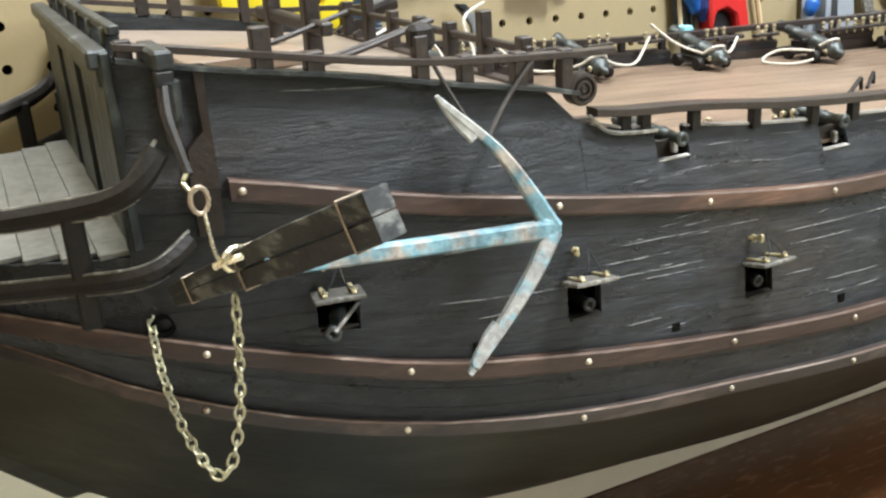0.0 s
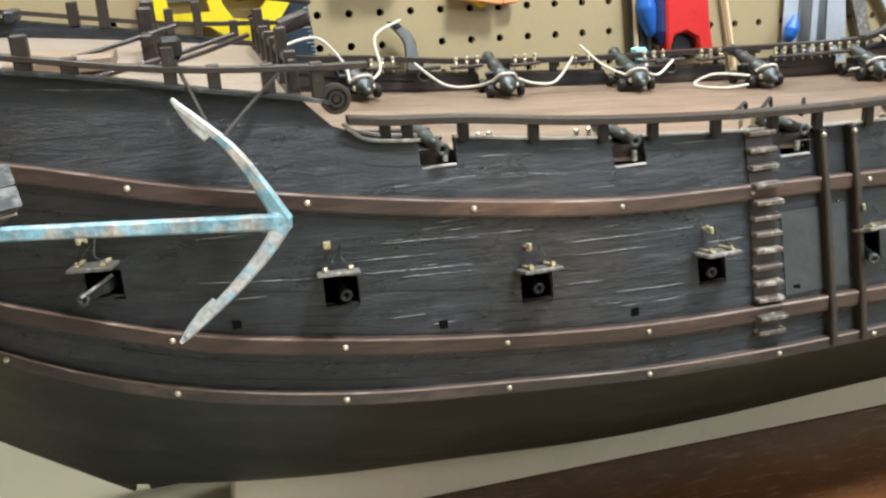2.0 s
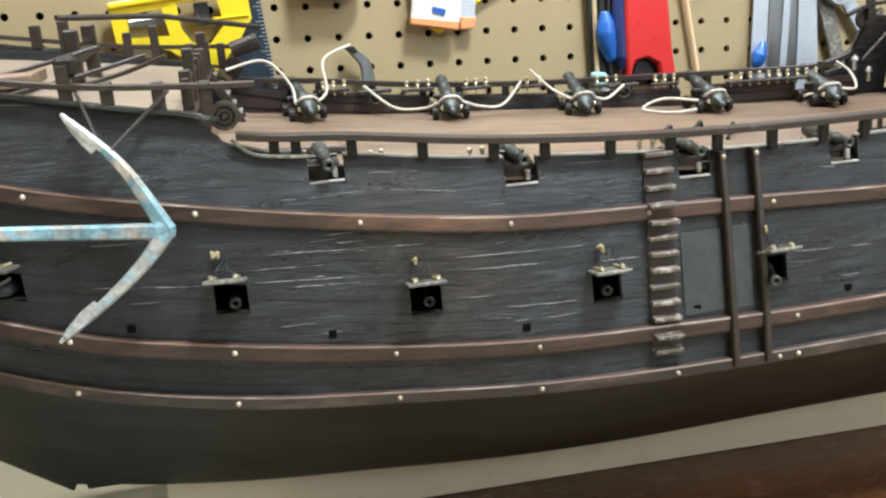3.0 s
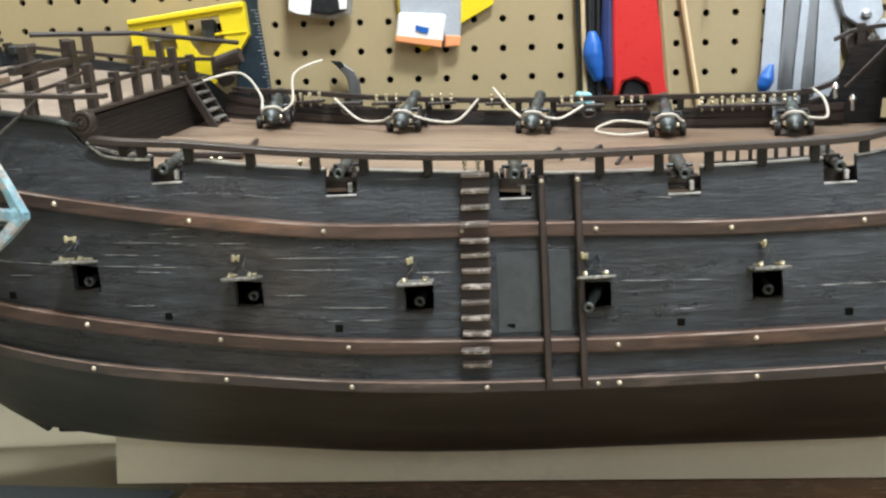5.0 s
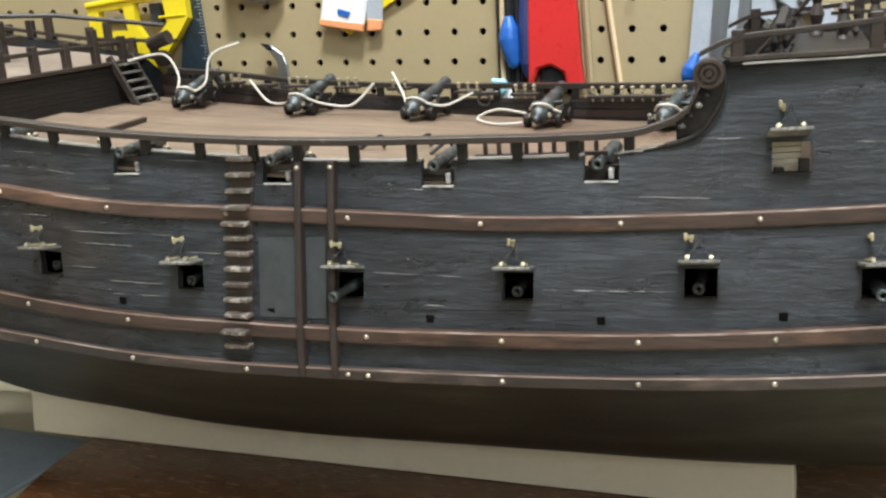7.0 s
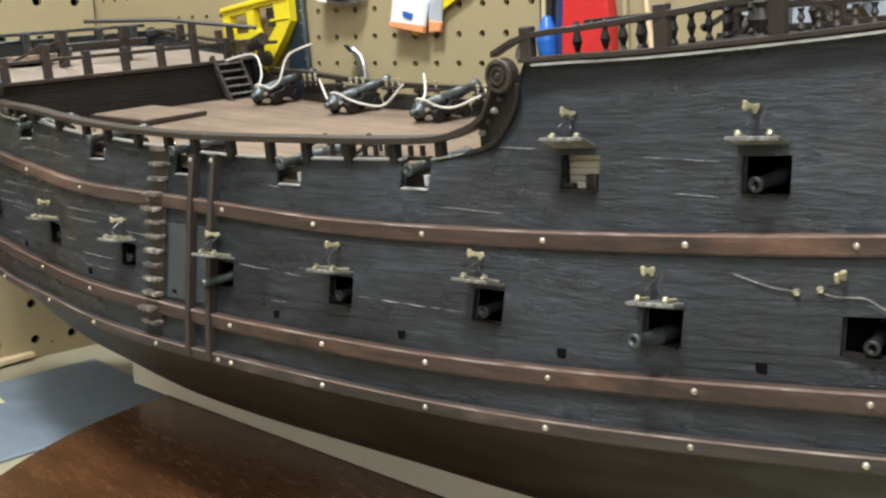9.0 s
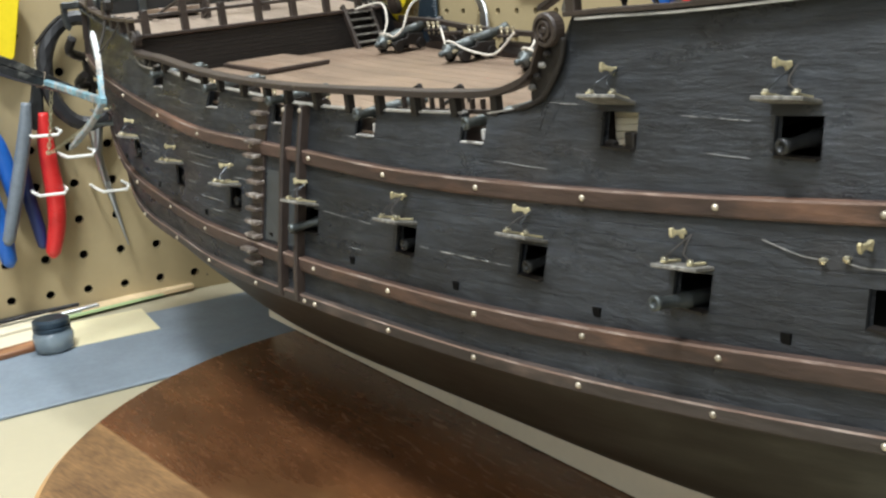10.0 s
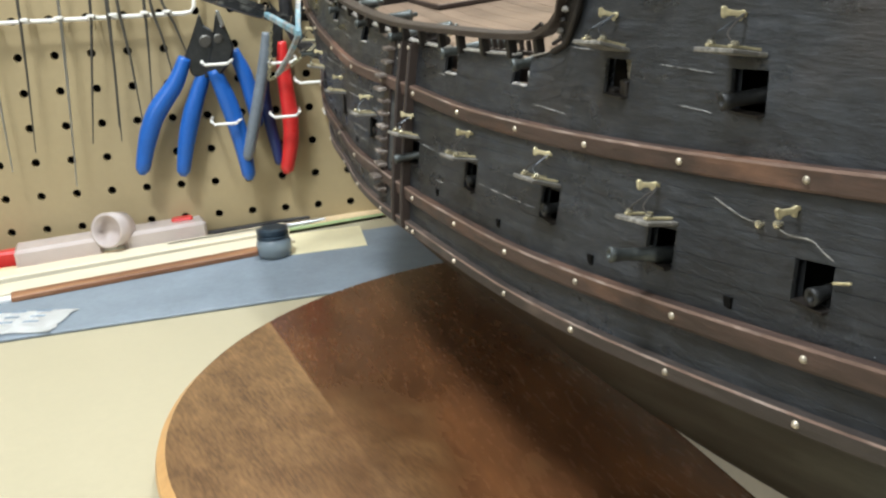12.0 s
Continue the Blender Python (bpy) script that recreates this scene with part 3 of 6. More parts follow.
fullness = spline((-0.02, 1.1), (0.05, 1.0), (0.09, 0.82), (0.13, 0.58), (0.17, 0.43), (0.22, 0.35), (0.4, 0.34), (0.55, 0.40), (0.68, 0.7))
z_ref = spline((-0.02, 0.170), (0.062, 0.190), (0.145, 0.1765), (0.172, 0.170), (0.2435, 0.1545), (0.318, 0.1475), (0.388, 0.1466), (0.43, 0.150), (0.46, 0.163), (0.48, 0.170), (0.53, 0.1731), (0.6, 0.179), (0.68, 0.19))
FC_AFT, QD_FORE, STERN = 0.172, 0.461, 0.68


def z_top(x):
    return z_ub(x) + 0.0005 if x < 0.0640 else z_fc(x) if x < FC_AFT else z_waist(x) if x < QD_FORE else z_qd(x)


def breadth(x, z):
    """Half breadth of the planking's outside at a height."""
    return max(beam(x, z) - 0.0018, 0.001)


def beam(x, z):
    """Half breadth over the wales."""
    zk, a, b, c, d = z_keel(x), z_kb(x), z_lb(x), z_ub(x), z_ref(x)
    if z <= a:
        s = min(max((z - zk) / max(a - zk, 1e-5), 0), 1)
        return 0.006 + (b_kb(x) - 0.006) * (0.85 * s ** fullness(x) + 0.15 * s)
    if z <= b:
        return b_kb(x) + (b_lb(x) - b_kb(x)) * (z - a) / (b - a)
    if z <= c:
        return b_lb(x) + (b_ub(x) - b_lb(x)) * (z - b) / (c - b)
    s = (z - c) / max(d - c, 1e-4)
    return b_ub(x) + (b_top(x) - b_ub(x)) * min(s, 1.6)


PORTS = [(x, 0.0049) for x in (0.1055, 0.169, 0.227, 0.2855, 0.3445, 0.4005, 0.4555, 0.5050, 0.5505, 0.598)]
NOTCHES = [(x, 0.0054) for x in (0.2010, 0.2608, 0.3190, 0.3745, 0.4255)]
FAR_NOTCHES = [(x, 0.0056) for x in (0.2010, 0.2640, 0.3235, 0.3815, 0.4345)]
QPORTS = [(x, 0.0055) for x in (0.4803, 0.5272, 0.576)]
P_HALF, N_DEEP = 0.0044, 0.0080


def q_lo(x):
    """Sill of the quarterdeck ports over the upper wale."""
    return 0.0120 - 0.030 * (x - 0.48)


def q_hi(x):
    return q_lo(x) + 0.0090



def stations(x0, x1, holes, step=0.008):
    xs = {round(x0, 5), round(x1, 5)}
    n = max(int((x1 - x0) / step), 1)
    grid = [x0 + (x1 - x0) * i / n for i in range(1, n)]
    edges = [c + s * w for c, w in holes for s in (-1, 1) if x0 < c + s * w < x1]
    grid = [g for g in grid if all(abs(g - e) > 0.002 for e in edges)]
    return sorted(xs | {round(v, 5) for v in grid + edges})


def rows_low(x):
    """Edges of the strakes between the lower and upper wales; the ports lie between rows 4 and 6."""
    a, p, q, b = z_lb(x), z_port(x) - P_HALF, z_port(x) + P_HALF, z_ub(x)
    return [a + (p - a) * k / 4 for k in range(4)] + [p, (p + q) / 2, q] + [q + (b - q) * k / 5 for k in range(1, 6)]


def rows_head(x):
    """Forward of the bulkhead the side stops at the platform of the head."""
    a = z_lb(x)
    return [a + (0.1490 - a) * k / 4 for k in range(5)]


def rows_waist(x):
    a, t = z_ub(x), z_top(x)
    p = t - min(N_DEEP, (t - a) * 0.6)
    return [a + (p - a) * k / 3 for k in range(3)] + [p, (p + t) / 2, t]


def rows_fc(x):
    a, t = z_ub(x), z_top(x)
    return [a + (t - a) * k / 7 for k in range(8)]


def rows_qd(x):
    a, t = z_ub(x), z_top(x)
    p, q = q_lo(x), q_hi(x)
    return [a, a + p / 2, a + p, a + (p + q) / 2, a + q] + [a + q + (t - a - q) * k / 5 for k in range(1, 6)]


def rows_belt(x):
    a, b = z_kb(x), z_lb(x)
    return [a + (b - a) * k / 3 for k in range(4)]


def in_hole(x, holes):
    return any(abs(x - c) < w - 1e-4 for c, w in holes)


# (x range, row edges, holes, strakes that the holes cut)
BELTS = [(-0.018, STERN, rows_belt, (), ()), (-0.018, 0.0625, rows_head, (), ()), (0.0625, STERN, rows_low, PORTS, (4, 5)), (0.0640, FC_AFT, rows_fc, (), ()),
         (FC_AFT, QD_FORE, rows_waist, NOTCHES, (3, 4)), (QD_FORE, STERN, rows_qd, QPORTS, (2, 3))]

# the shell behind the planks, both sides, with the openings left out
bm = bmesh.new()
for side in (-1, 1):
    xs = stations(-0.02, STERN, (), 0.01)
    grid = [[bm.verts.new((x, side * breadth(x, z_keel(x) + (z_kb(x) - z_keel(x)) * (k / 12) ** 1.6), z_keel(x) + (z_kb(x) - z_keel(x)) * (k / 12) ** 1.6)) for k in range(13)] for x in xs]
    for a, c in zip(grid, grid[1:]):
        for k in range(12):
            bm.faces.new((a[k], c[k], c[k + 1], a[k + 1]) if side < 0 else (a[k + 1], c[k + 1], c[k], a[k]))
bottom = part("hull_bottom", bm, M_BOTTOM, ship, "smooth brown-black painted bottom", smooth=True)
bm = bmesh.new()
for side in (-1, 1):
    for x0, x1, rows, holes, cut in BELTS:
        holes = FAR_NOTCHES if side > 0 and holes is NOTCHES else holes
        xs = stations(x0, x1, holes)
        for inset in (0.00035, 0.0026):
            grid = [[bm.verts.new((x, side * (breadth(x, z) - inset), z)) for z in rows(x)] for x in xs]
            for i in range(len(xs) - 1):
                mid = (xs[i] + xs[i + 1]) / 2
                for k in range(len(grid[0]) - 1):
                    if k in cut and in_hole(mid, holes):
                        continue
                    bm.faces.new((grid[i][k], grid[i + 1][k], grid[i + 1][k + 1], grid[i][k + 1]))
bmesh.ops.recalc_face_normals(bm, faces=bm.faces)
part("hull_shell", bm, M_HULL, ship, "dark inner skin of the hull")
part("sternpost", box(STERN, 0, 0.115, 0.004, 0.062, 0.15), M_HULL, ship)

# deck planks of the waist, quarterdeck and forecastle
def deck(x0, x1, zf, inset, count, mat, name, wf=None):
    xs = stations(x0, x1, (), 0.012)
    width = wf or (lambda x: breadth(x, min(zf(x), z_top(x))))
    for k in range(count):
        bm = bmesh.new()
        lo, hi = -1 + 2 * k / count, -1 + 2 * (k + 1) / count
        cols = []
        for x in xs:
            w = width(x) - inset
            g = 0.00012
            top = [(x, w * lo + g, zf(x)), (x, w * hi - g, zf(x)), (x, w * hi - g, zf(x) - 0.001), (x, w * lo + g, zf(x) - 0.001)]
            cols.append([bm.verts.new(c) for c in top])
        for a, c in zip(cols, cols[1:]):
            for q in range(4):
                bm.faces.new((a[q], c[q], c[(q + 1) % 4], a[(q + 1) % 4]))
        bm.faces.new(cols[0])
        bm.faces.new(cols[-1][::-1])
        bmesh.ops.recalc_face_normals(bm, faces=bm.faces)
        part("plank", bm, mat, name)


waist_deck = part("waist_deck", box(0.31, 0, 0.128, 0.29, 0.10, 0.002), M_INSIDE_SHADE, ship, "pale brown planked waist deck")
deck(0.16, 0.4865, z_deck, 0.0028, 16, M_DECK, waist_deck)
z_fcdeck = spline((0.055, 0.1868), (0.11, 0.1800), (0.165, 0.1724))
fc_deck = part("forecastle_deck", box(0.112, 0, 0.165, 0.09, 0.11, 0.002), M_INSIDE_SHADE, ship, "cream planked forecastle deck")
deck(0.069, 0.163, z_fcdeck, 0.0028, 14, M_FCDECK, fc_deck, b_top)
z_qdeck = spline((0.455, 0.1660), (0.55, 0.1685), (0.68, 0.18))
qd_deck = part("quarter_deck", box(0.57, 0, 0.155, 0.18, 0.06, 0.002), M_INSIDE_SHADE, ship, "cream planked quarterdeck")
deck(0.482, STERN - 0.003, z_qdeck, 0.0028, 12, M_FCDECK, qd_deck, b_top)
# deck sheet with the hull's inner shade put into its colour
gun_deck = part("gun_deck", box(0.33, 0, 0.100, 0.52, 0.10, 0.002), M_INSIDE_SHADE, ship, "lower gun deck sheet, near-black for the shade behind the ports")


def rail(x0, x1, zf, off, wide, high, mat, name, parent, side=-1, step=0.012, lift=0.0, bf=None):
    """A strip that follows the hull's top or side at height zf."""
    bm = bmesh.new()
    xs = stations(x0, x1, (), step)
    cols = []
    for x in xs:
        z = zf(x) + lift
        y = bf(x) if bf else breadth(x, min(z, z_top(x)))
        cols.append([bm.verts.new((x, side * (y + off + a), z + b)) for a, b in
                     ((-wide / 2, -high / 2), (wide * 0.40, -high / 2), (wide / 2, -high * 0.38), (wide / 2, high * 0.38), (wide * 0.38, high / 2), (-wide / 2, high / 2))])
    for a, c in zip(cols, cols[1:]):
        for q in range(6):
            bm.faces.new((a[q], c[q], c[(q + 1) % 6], a[(q + 1) % 6]))
    bm.faces.new(cols[0])
    bm.faces.new(cols[-1][::-1])
    bmesh.ops.recalc_face_normals(bm, faces=bm.faces)
    return part(name, bm, mat, parent)


# wales with their pins
bolt_me = bpy.data.meshes.new("bolt")
bm = lathe([(0.0, -0.0004), (0.00090, -0.0004), (0.00094, 0.0), (0.0008, 0.0005), (0.00045, 0.0008), (0.00001, 0.00088)], 10)
for f in bm.faces:
    f.smooth = True
bm.to_mesh(bolt_me)
bm.free()
bolt_me.materials.append(M_BOLT)
WALES = [("upper_wale", z_ub, 0.0050, 0.0024, M_WALE, -0.0002, (0.0865, 0.116, 0.162, 0.209, 0.255, 0.301, 0.345, 0.389, 0.432, 0.472, 0.510, 0.548, 0.586, 0.624)),
         ("lower_wale", z_lb, 0.0052, 0.0026, M_WALE, 0.0, (0.030, 0.075, 0.121, 0.168, 0.216, 0.261, 0.351, 0.396, 0.438, 0.477, 0.515, 0.553, 0.592)),
         ("bottom_wale", z_kb, 0.0042, 0.0026, M_KWALE, 0.0, (0.030, 0.074, 0.120, 0.167, 0.216, 0.261, 0.307, 0.344, 0.351, 0.396, 0.438, 0.477, 0.515, 0.553))]
for name, zf, high, thick, mat, lift, pins in WALES:
    start = 0.084 if name == "upper_wale" else -0.016
    w = rail(start, STERN - 0.004, zf, thick / 2 - 0.0004, thick, high, mat, name, ship, lift=lift)
    rail(start, STERN - 0.004, zf, thick / 2 - 0.0004, thick, high, mat, "far_" + name, ship, side=1, lift=lift)
    # up-and-outward faces take the worn colour that also paints the bright edge line
    w.data.materials.append(M_WORN_GLINT)
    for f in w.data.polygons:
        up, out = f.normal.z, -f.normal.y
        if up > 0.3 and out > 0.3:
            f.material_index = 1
    for x in pins:
        y = -(breadth(x, zf(x)) + thick - 0.0005)
        shared("bolt", bolt_me, w, Matrix.Translation((x, y, zf(x) + lift)) @ Matrix.Rotation(radians(90), 4, "X"))


# ---- rails, posts and racks of the waist ----
z_cap = spline((0.174, 0.1665), (0.185, 0.1650), (0.2053, 0.1633), (0.2435, 0.1585), (0.2811, 0.1552), (0.3178, 0.1532), (0.3537, 0.1522), (0.3885, 0.1516),
               (0.4150, 0.1511), (0.428, 0.1512), (0.436, 0.1517), (0.4445, 0.1541), (0.4512, 0.1578), (0.4544, 0.1632), (0.4555, 0.1670))
b_cap = spline((0.174, 0.0768), (0.25, 0.0760), (0.30, 0.0748), (0.335, 0.0735), (0.389, 0.0680), (0.435, 0.0607), (0.453, 0.0585), (0.463, 0.0575))
for side in (-1, 1):
    rail(0.176, 0.4553 + (0.007 if side > 0 else 0), z_cap if side < 0 else (lambda x: z_cap(x - 0.007) if x > 0.40 else z_cap(x)), 0.0, 0.0050, 0.0022, M_DARKWOOD, "cap_rail", ship, side, 0.004, bf=b_cap)
    for a, b in (zip([0.174] + [c + w for c, w in FAR_NOTCHES], [c - w for c, w in FAR_NOTCHES] + [0.4515]) if side > 0 else ()):
        rail(a, b, z_waist, -0.0003, 0.0042, 0.0016, M_DARKWOOD, "sheer_rail", ship, side, 0.008, lift=0.0006, bf=lambda x: b_cap(x) + 0.0006)
post_xs = [0.1865] + [c + s for c, w in NOTCHES for s in (-0.0082, 0.0082)] + [0.2305, 0.2905, 0.3470, 0.4000]
for side in (-1, 1):
    for x in (post_xs if side < 0 else [0.1865] + [c + q for c, w in FAR_NOTCHES for q in (-0.0082, 0.0082)] + [0.2330, 0.2940, 0.3525, 0.4080]):
        lo, hi = z_waist(x) - 0.0006, z_cap(x)
        part("post", box(x, side * (b_cap(x) - 0.0010), (lo + hi) / 2, 0.0030, 0.0026, hi - lo, bevel=0.0002), M_CARRIAGE, ship)
# thin worn lip on the top of the planking between the gun openings
edges = [FC_AFT + 0.004] + [v for c, w in NOTCHES for v in (c - w, c + w)] + [0.446]
for a, b in zip(edges[::2], edges[1::2]):
    rail(a, b, z_waist, -0.0008, 0.0026, 0.0006, M_SILL, "sill_strip", ship, -1, 0.008, lift=0.0005, bf=lambda x: breadth(x, z_waist(x)))
for c, w in NOTCHES:
    zc = z_waist(c) - N_DEEP
    part("port_sill", box(c, -breadth(c, zc) + 0.0004, zc + 0.0002, 2 * w - 0.0006, 0.0016, 0.0004), M_SILL, ship, "pale worn sill of the gun opening")
    # pale block added to imitate the brightly lit deck behind the opening
    part("port_chock", box(c + 0.0026, -breadth(c, zc) + 0.0034, zc + 0.0022, 0.0015, 0.0020, 0.0034, bevel=0.0003), M_SILL, ship, "pale block standing in for the lit deck seen through the gun opening")
# inner bulwark planking on the far side, with knees
inner = part("inner_bulwark", box(0.3, 0.07, 0.139, 0.2, 0.001, 0.004), M_BULWARK, ship, "dark brown planked inside of the bulwark")
far_edges = [0.172] + [v for c, w in FAR_NOTCHES for v in (c - w, c + w)] + [0.4585]
for k in range(4):
    zf = lambda x, k=k: z_deck(x) + (z_waist(min(x, 0.444)) - z_deck(x)) * (k + 0.5) / 4
    for a, b in ([(0.172, 0.4585)] if k < 1 else zip(far_edges[::2], far_edges[1::2])):
        rail(a, b, zf, -0.0022 - 0.0006 * (k % 2), 0.0012, 0.0031, M_BULWARK, "plank", inner, 1, 0.012, bf=b_cap)
    rail(0.172, 0.4515, zf, -0.0042, 0.0012, 0.0031, M_BULWARK, "plank", inner, -1, 0.012, bf=b_cap) if k < 2 else None

pin_me = bpy.data.meshes.new("pin")
bm = lathe([(0.0005, -0.0030), (0.0005, 0.0008), (0.0009, 0.0010), (0.0006, 0.0018), (0.0010, 0.0027), (0.0009, 0.0034), (0.0001, 0.0038)], 7)
bm.to_mesh(pin_me)
bm.free()
pin_me.materials.append(M_BRASS)


def pin_rack(x0, x1, side=1):
    xm, z = (x0 + x1) / 2, z_deck((x0 + x1) / 2) + (0.0108 if side > 0 else 0.0050)
    y = side * (b_cap(xm) - 0.0058)
    slope = math.atan2(b_cap(x1) - b_cap(x0), x1 - x0) * side
    rack = part("pin_rack", box(0, 0, 0, x1 - x0, 0.0034, 0.0013, bevel=0.0002), M_DARKWOOD, ship, "dark rack with small brass belaying pins")
    rack.matrix_basis = Matrix.Translation((xm, y, z)) @ Matrix.Rotation(slope, 4, "Z")
    n = max(int((x1 - x0) / 0.0042), 2)
    for i in range(n):
        u = -(x1 - x0) / 2 + (x1 - x0) * (i + 0.5) / n
        shared("pin", pin_me, rack, Matrix.Translation((u, 0, 0.0008)))


for x0, x1 in ((0.2085, 0.2225), (0.2455, 0.2600), (0.2725, 0.2860), (0.3000, 0.3120), (0.3335, 0.3470), (0.3610, 0.3740), (0.3960, 0.4400)):
    pin_rack(x0, x1)
for x in (0.2335, 0.3480):
    y, z = b_cap(x) - 0.0058, z_deck(x) + 0.0105
    cleat = part("chock", box(x, y, z, 0.0150, 0.0032, 0.0018, bevel=0.0004), M_DARKWOOD, ship, "dark chock with a hanging ring")
    part("ring", tube([(x + 0.0030 * math.cos(a), y - 0.001, z - 0.0030 + 0.0026 * math.sin(a)) for a in [k * math.tau / 10 for k in range(10)]], 0.0007, 5, True), M_DARKWOOD, cleat)
# low racks of pins just inside the near rail
for x0, x1 in ((0.2135, 0.2200), (0.2440, 0.2520), (0.3000, 0.3090)):
    pin_rack(x0, x1, -1)
for i in range(9):
    x = 0.3885 + i * 0.0043
    part("timberhead", box(x, -(b_cap(x) - 0.006), z_deck(x) + 0.0100, 0.0012, 0.0012, 0.0042), M_DARKWOOD, ship)
part("timberhead_rail", box(0.4057, -(b_cap(0.4057) - 0.006), z_deck(0.4057) + 0.0082, 0.042, 0.0022, 0.0012, Matrix.Rotation(0.11, 4, "Z")), M_DARKWOOD, ship)

# boarding ladder with its back board, two upright skids and the smooth panel between
ladder = part("boarding_ladder", box(0, 0, 0, 0.001, 0.001, 0.001), M_BULWARK, ship, "boarding ladder of short brown rungs on the side")
bm = bmesh.new()
cols = []
for i in range(20):
    z = 0.0835 + (0.1480 - 0.0835) * i / 19
    x = 0.3040 + 0.0020 * i / 19
    y = -(breadth(x, z) + 0.0007)
    cols.append([bm.verts.new(v) for v in ((x - 0.0046, y, z), (x + 0.0046, y, z), (x + 0.0046, y + 0.0012, z), (x - 0.0046, y + 0.0012, z))])
for a, b in zip(cols, cols[1:]):
    for q in range(4):
        bm.faces.new((a[q], a[(q + 1) % 4], b[(q + 1) % 4], b[q]))
part("back_board", bm, M_BULWARK, ladder)
for i in range(13):
    z = 0.0855 + (0.1475 - 0.0855) * i / 12
    x = 0.3040 + 0.0020 * i / 12
    r = random.Random(i)
    proud = 0.0026 if min(abs(z - z_lb(x)), abs(z - z_ub(x))) < 0.0035 else 0.0008
    part("rung", box(x + r.uniform(-0.0002, 0.0002), -(breadth(x, z) + proud + 0.0010), z, 0.0096, 0.0038, 0.0015, Matrix.Rotation(r.uniform(-0.02, 0.02), 4, "Y"), 0.0003),
         M_RUNG, ladder)
for x in (0.3278, 0.3396):
    bm = bmesh.new()
    cols = []
    for i in range(24):
        z = 0.0765 + (0.1462 - 0.0765) * i / 23
        y = -(breadth(x, z) + 0.0019)
        w = 0.00115
        cols.append([bm.verts.new(v) for v in ((x - w, y - 0.0012, z), (x - w * 0.6, y - 0.0018, z), (x + w * 0.6, y - 0.0018, z), (x + w, y - 0.0012, z), (x + w, y + 0.0022, z), (x - w, y + 0.0022, z))])
    for a, b in zip(cols, cols[1:]):
        for q in range(6):
            bm.faces.new((a[q], a[(q + 1) % 6], b[(q + 1) % 6], b[q]))
    bm.faces.new(cols[0][::-1])
    bm.faces.new(cols[-1])
    skid = part("skid_timber", bm, M_BULWARK, ship, "upright dark brown skid timber on the side")
    shared("bolt", bolt_me, skid, Matrix.Translation((x, -(breadth(x, 0.145) + 0.0036), 0.1445)) @ Matrix.Rotation(radians(90), 4, "X"))
for k, (x0, x1) in enumerate(((0.3118, 0.3262), (0.3292, 0.3362))):
    zs = (0.0950, 0.1215)
    bm = bmesh.new()
    vs = [[bm.verts.new((x, -(breadth(x, z) + 0.0004 + d), z)) for d in (0, -0.001)] for x, z in ((x0, zs[0]), (x1, zs[0]), (x1, zs[1]), (x0, zs[1]))]
    bm.faces.new([v[0] for v in vs])
    for q in range(4):
        bm.faces.new((vs[q][0], vs[q][1], vs[(q + 1) % 4][1], vs[(q + 1) % 4][0]))
    bmesh.ops.recalc_face_normals(bm, faces=bm.faces)
    part("side_panel", bm, M_PANEL, ship, "smooth grey-black panel set in the side")

# square scuppers above the lower wale: solid black blocks in place of shaded holes
for x in (0.1390, 0.1975, 0.2578, 0.3160, 0.3720, 0.4265, 0.4790, 0.5290, 0.5780):
    z = z_lb(x) + 0.0058
    part("scupper", box(x, -breadth(x, z) + 0.0004, z, 0.0025, 0.0016, 0.0025), M_HOLE_SHADE, ship, "small square black block for a drain hole's shade")

# ---- gun ports: lids, hinges and cords ----
bone_me = bpy.data.meshes.new("hinge")
bm = prism([(-0.0023, -0.0007), (-0.0017, -0.0012), (-0.0010, -0.0005), (0.0008, -0.0004), (0.0013, -0.0012), (0.0019, -0.0013), (0.0021, -0.0002), (0.0026, 0.0003), (0.0022, 0.0011),
            (0.0010, 0.0007), (-0.0012, 0.0008), (-0.0019, 0.0014), (-0.0026, 0.0010)], 0.0009, Matrix.Translation((0, -0.0034, 0)) @ Matrix.Rotation(radians(75), 4, "Z") @ Matrix.Translation((0, -0.00045, 0)), 0.00015)
box_into(bm, 0, -0.0008, 0.0001, 0.0010, 0.0020, 0.0008)
bm.to_mesh(bone_me)
bm.free()
bone_me.materials.append(M_BONE)
eye_me = bpy.data.meshes.new("eyebolt")
bm = lathe([(0.0004, -0.0006), (0.0005, 0.0003), (0.0009, 0.0006), (0.0008, 0.0013), (0.0001, 0.0016)], 7)
bm.to_mesh(eye_me)
bm.free()
eye_me.materials.append(M_BRASS)


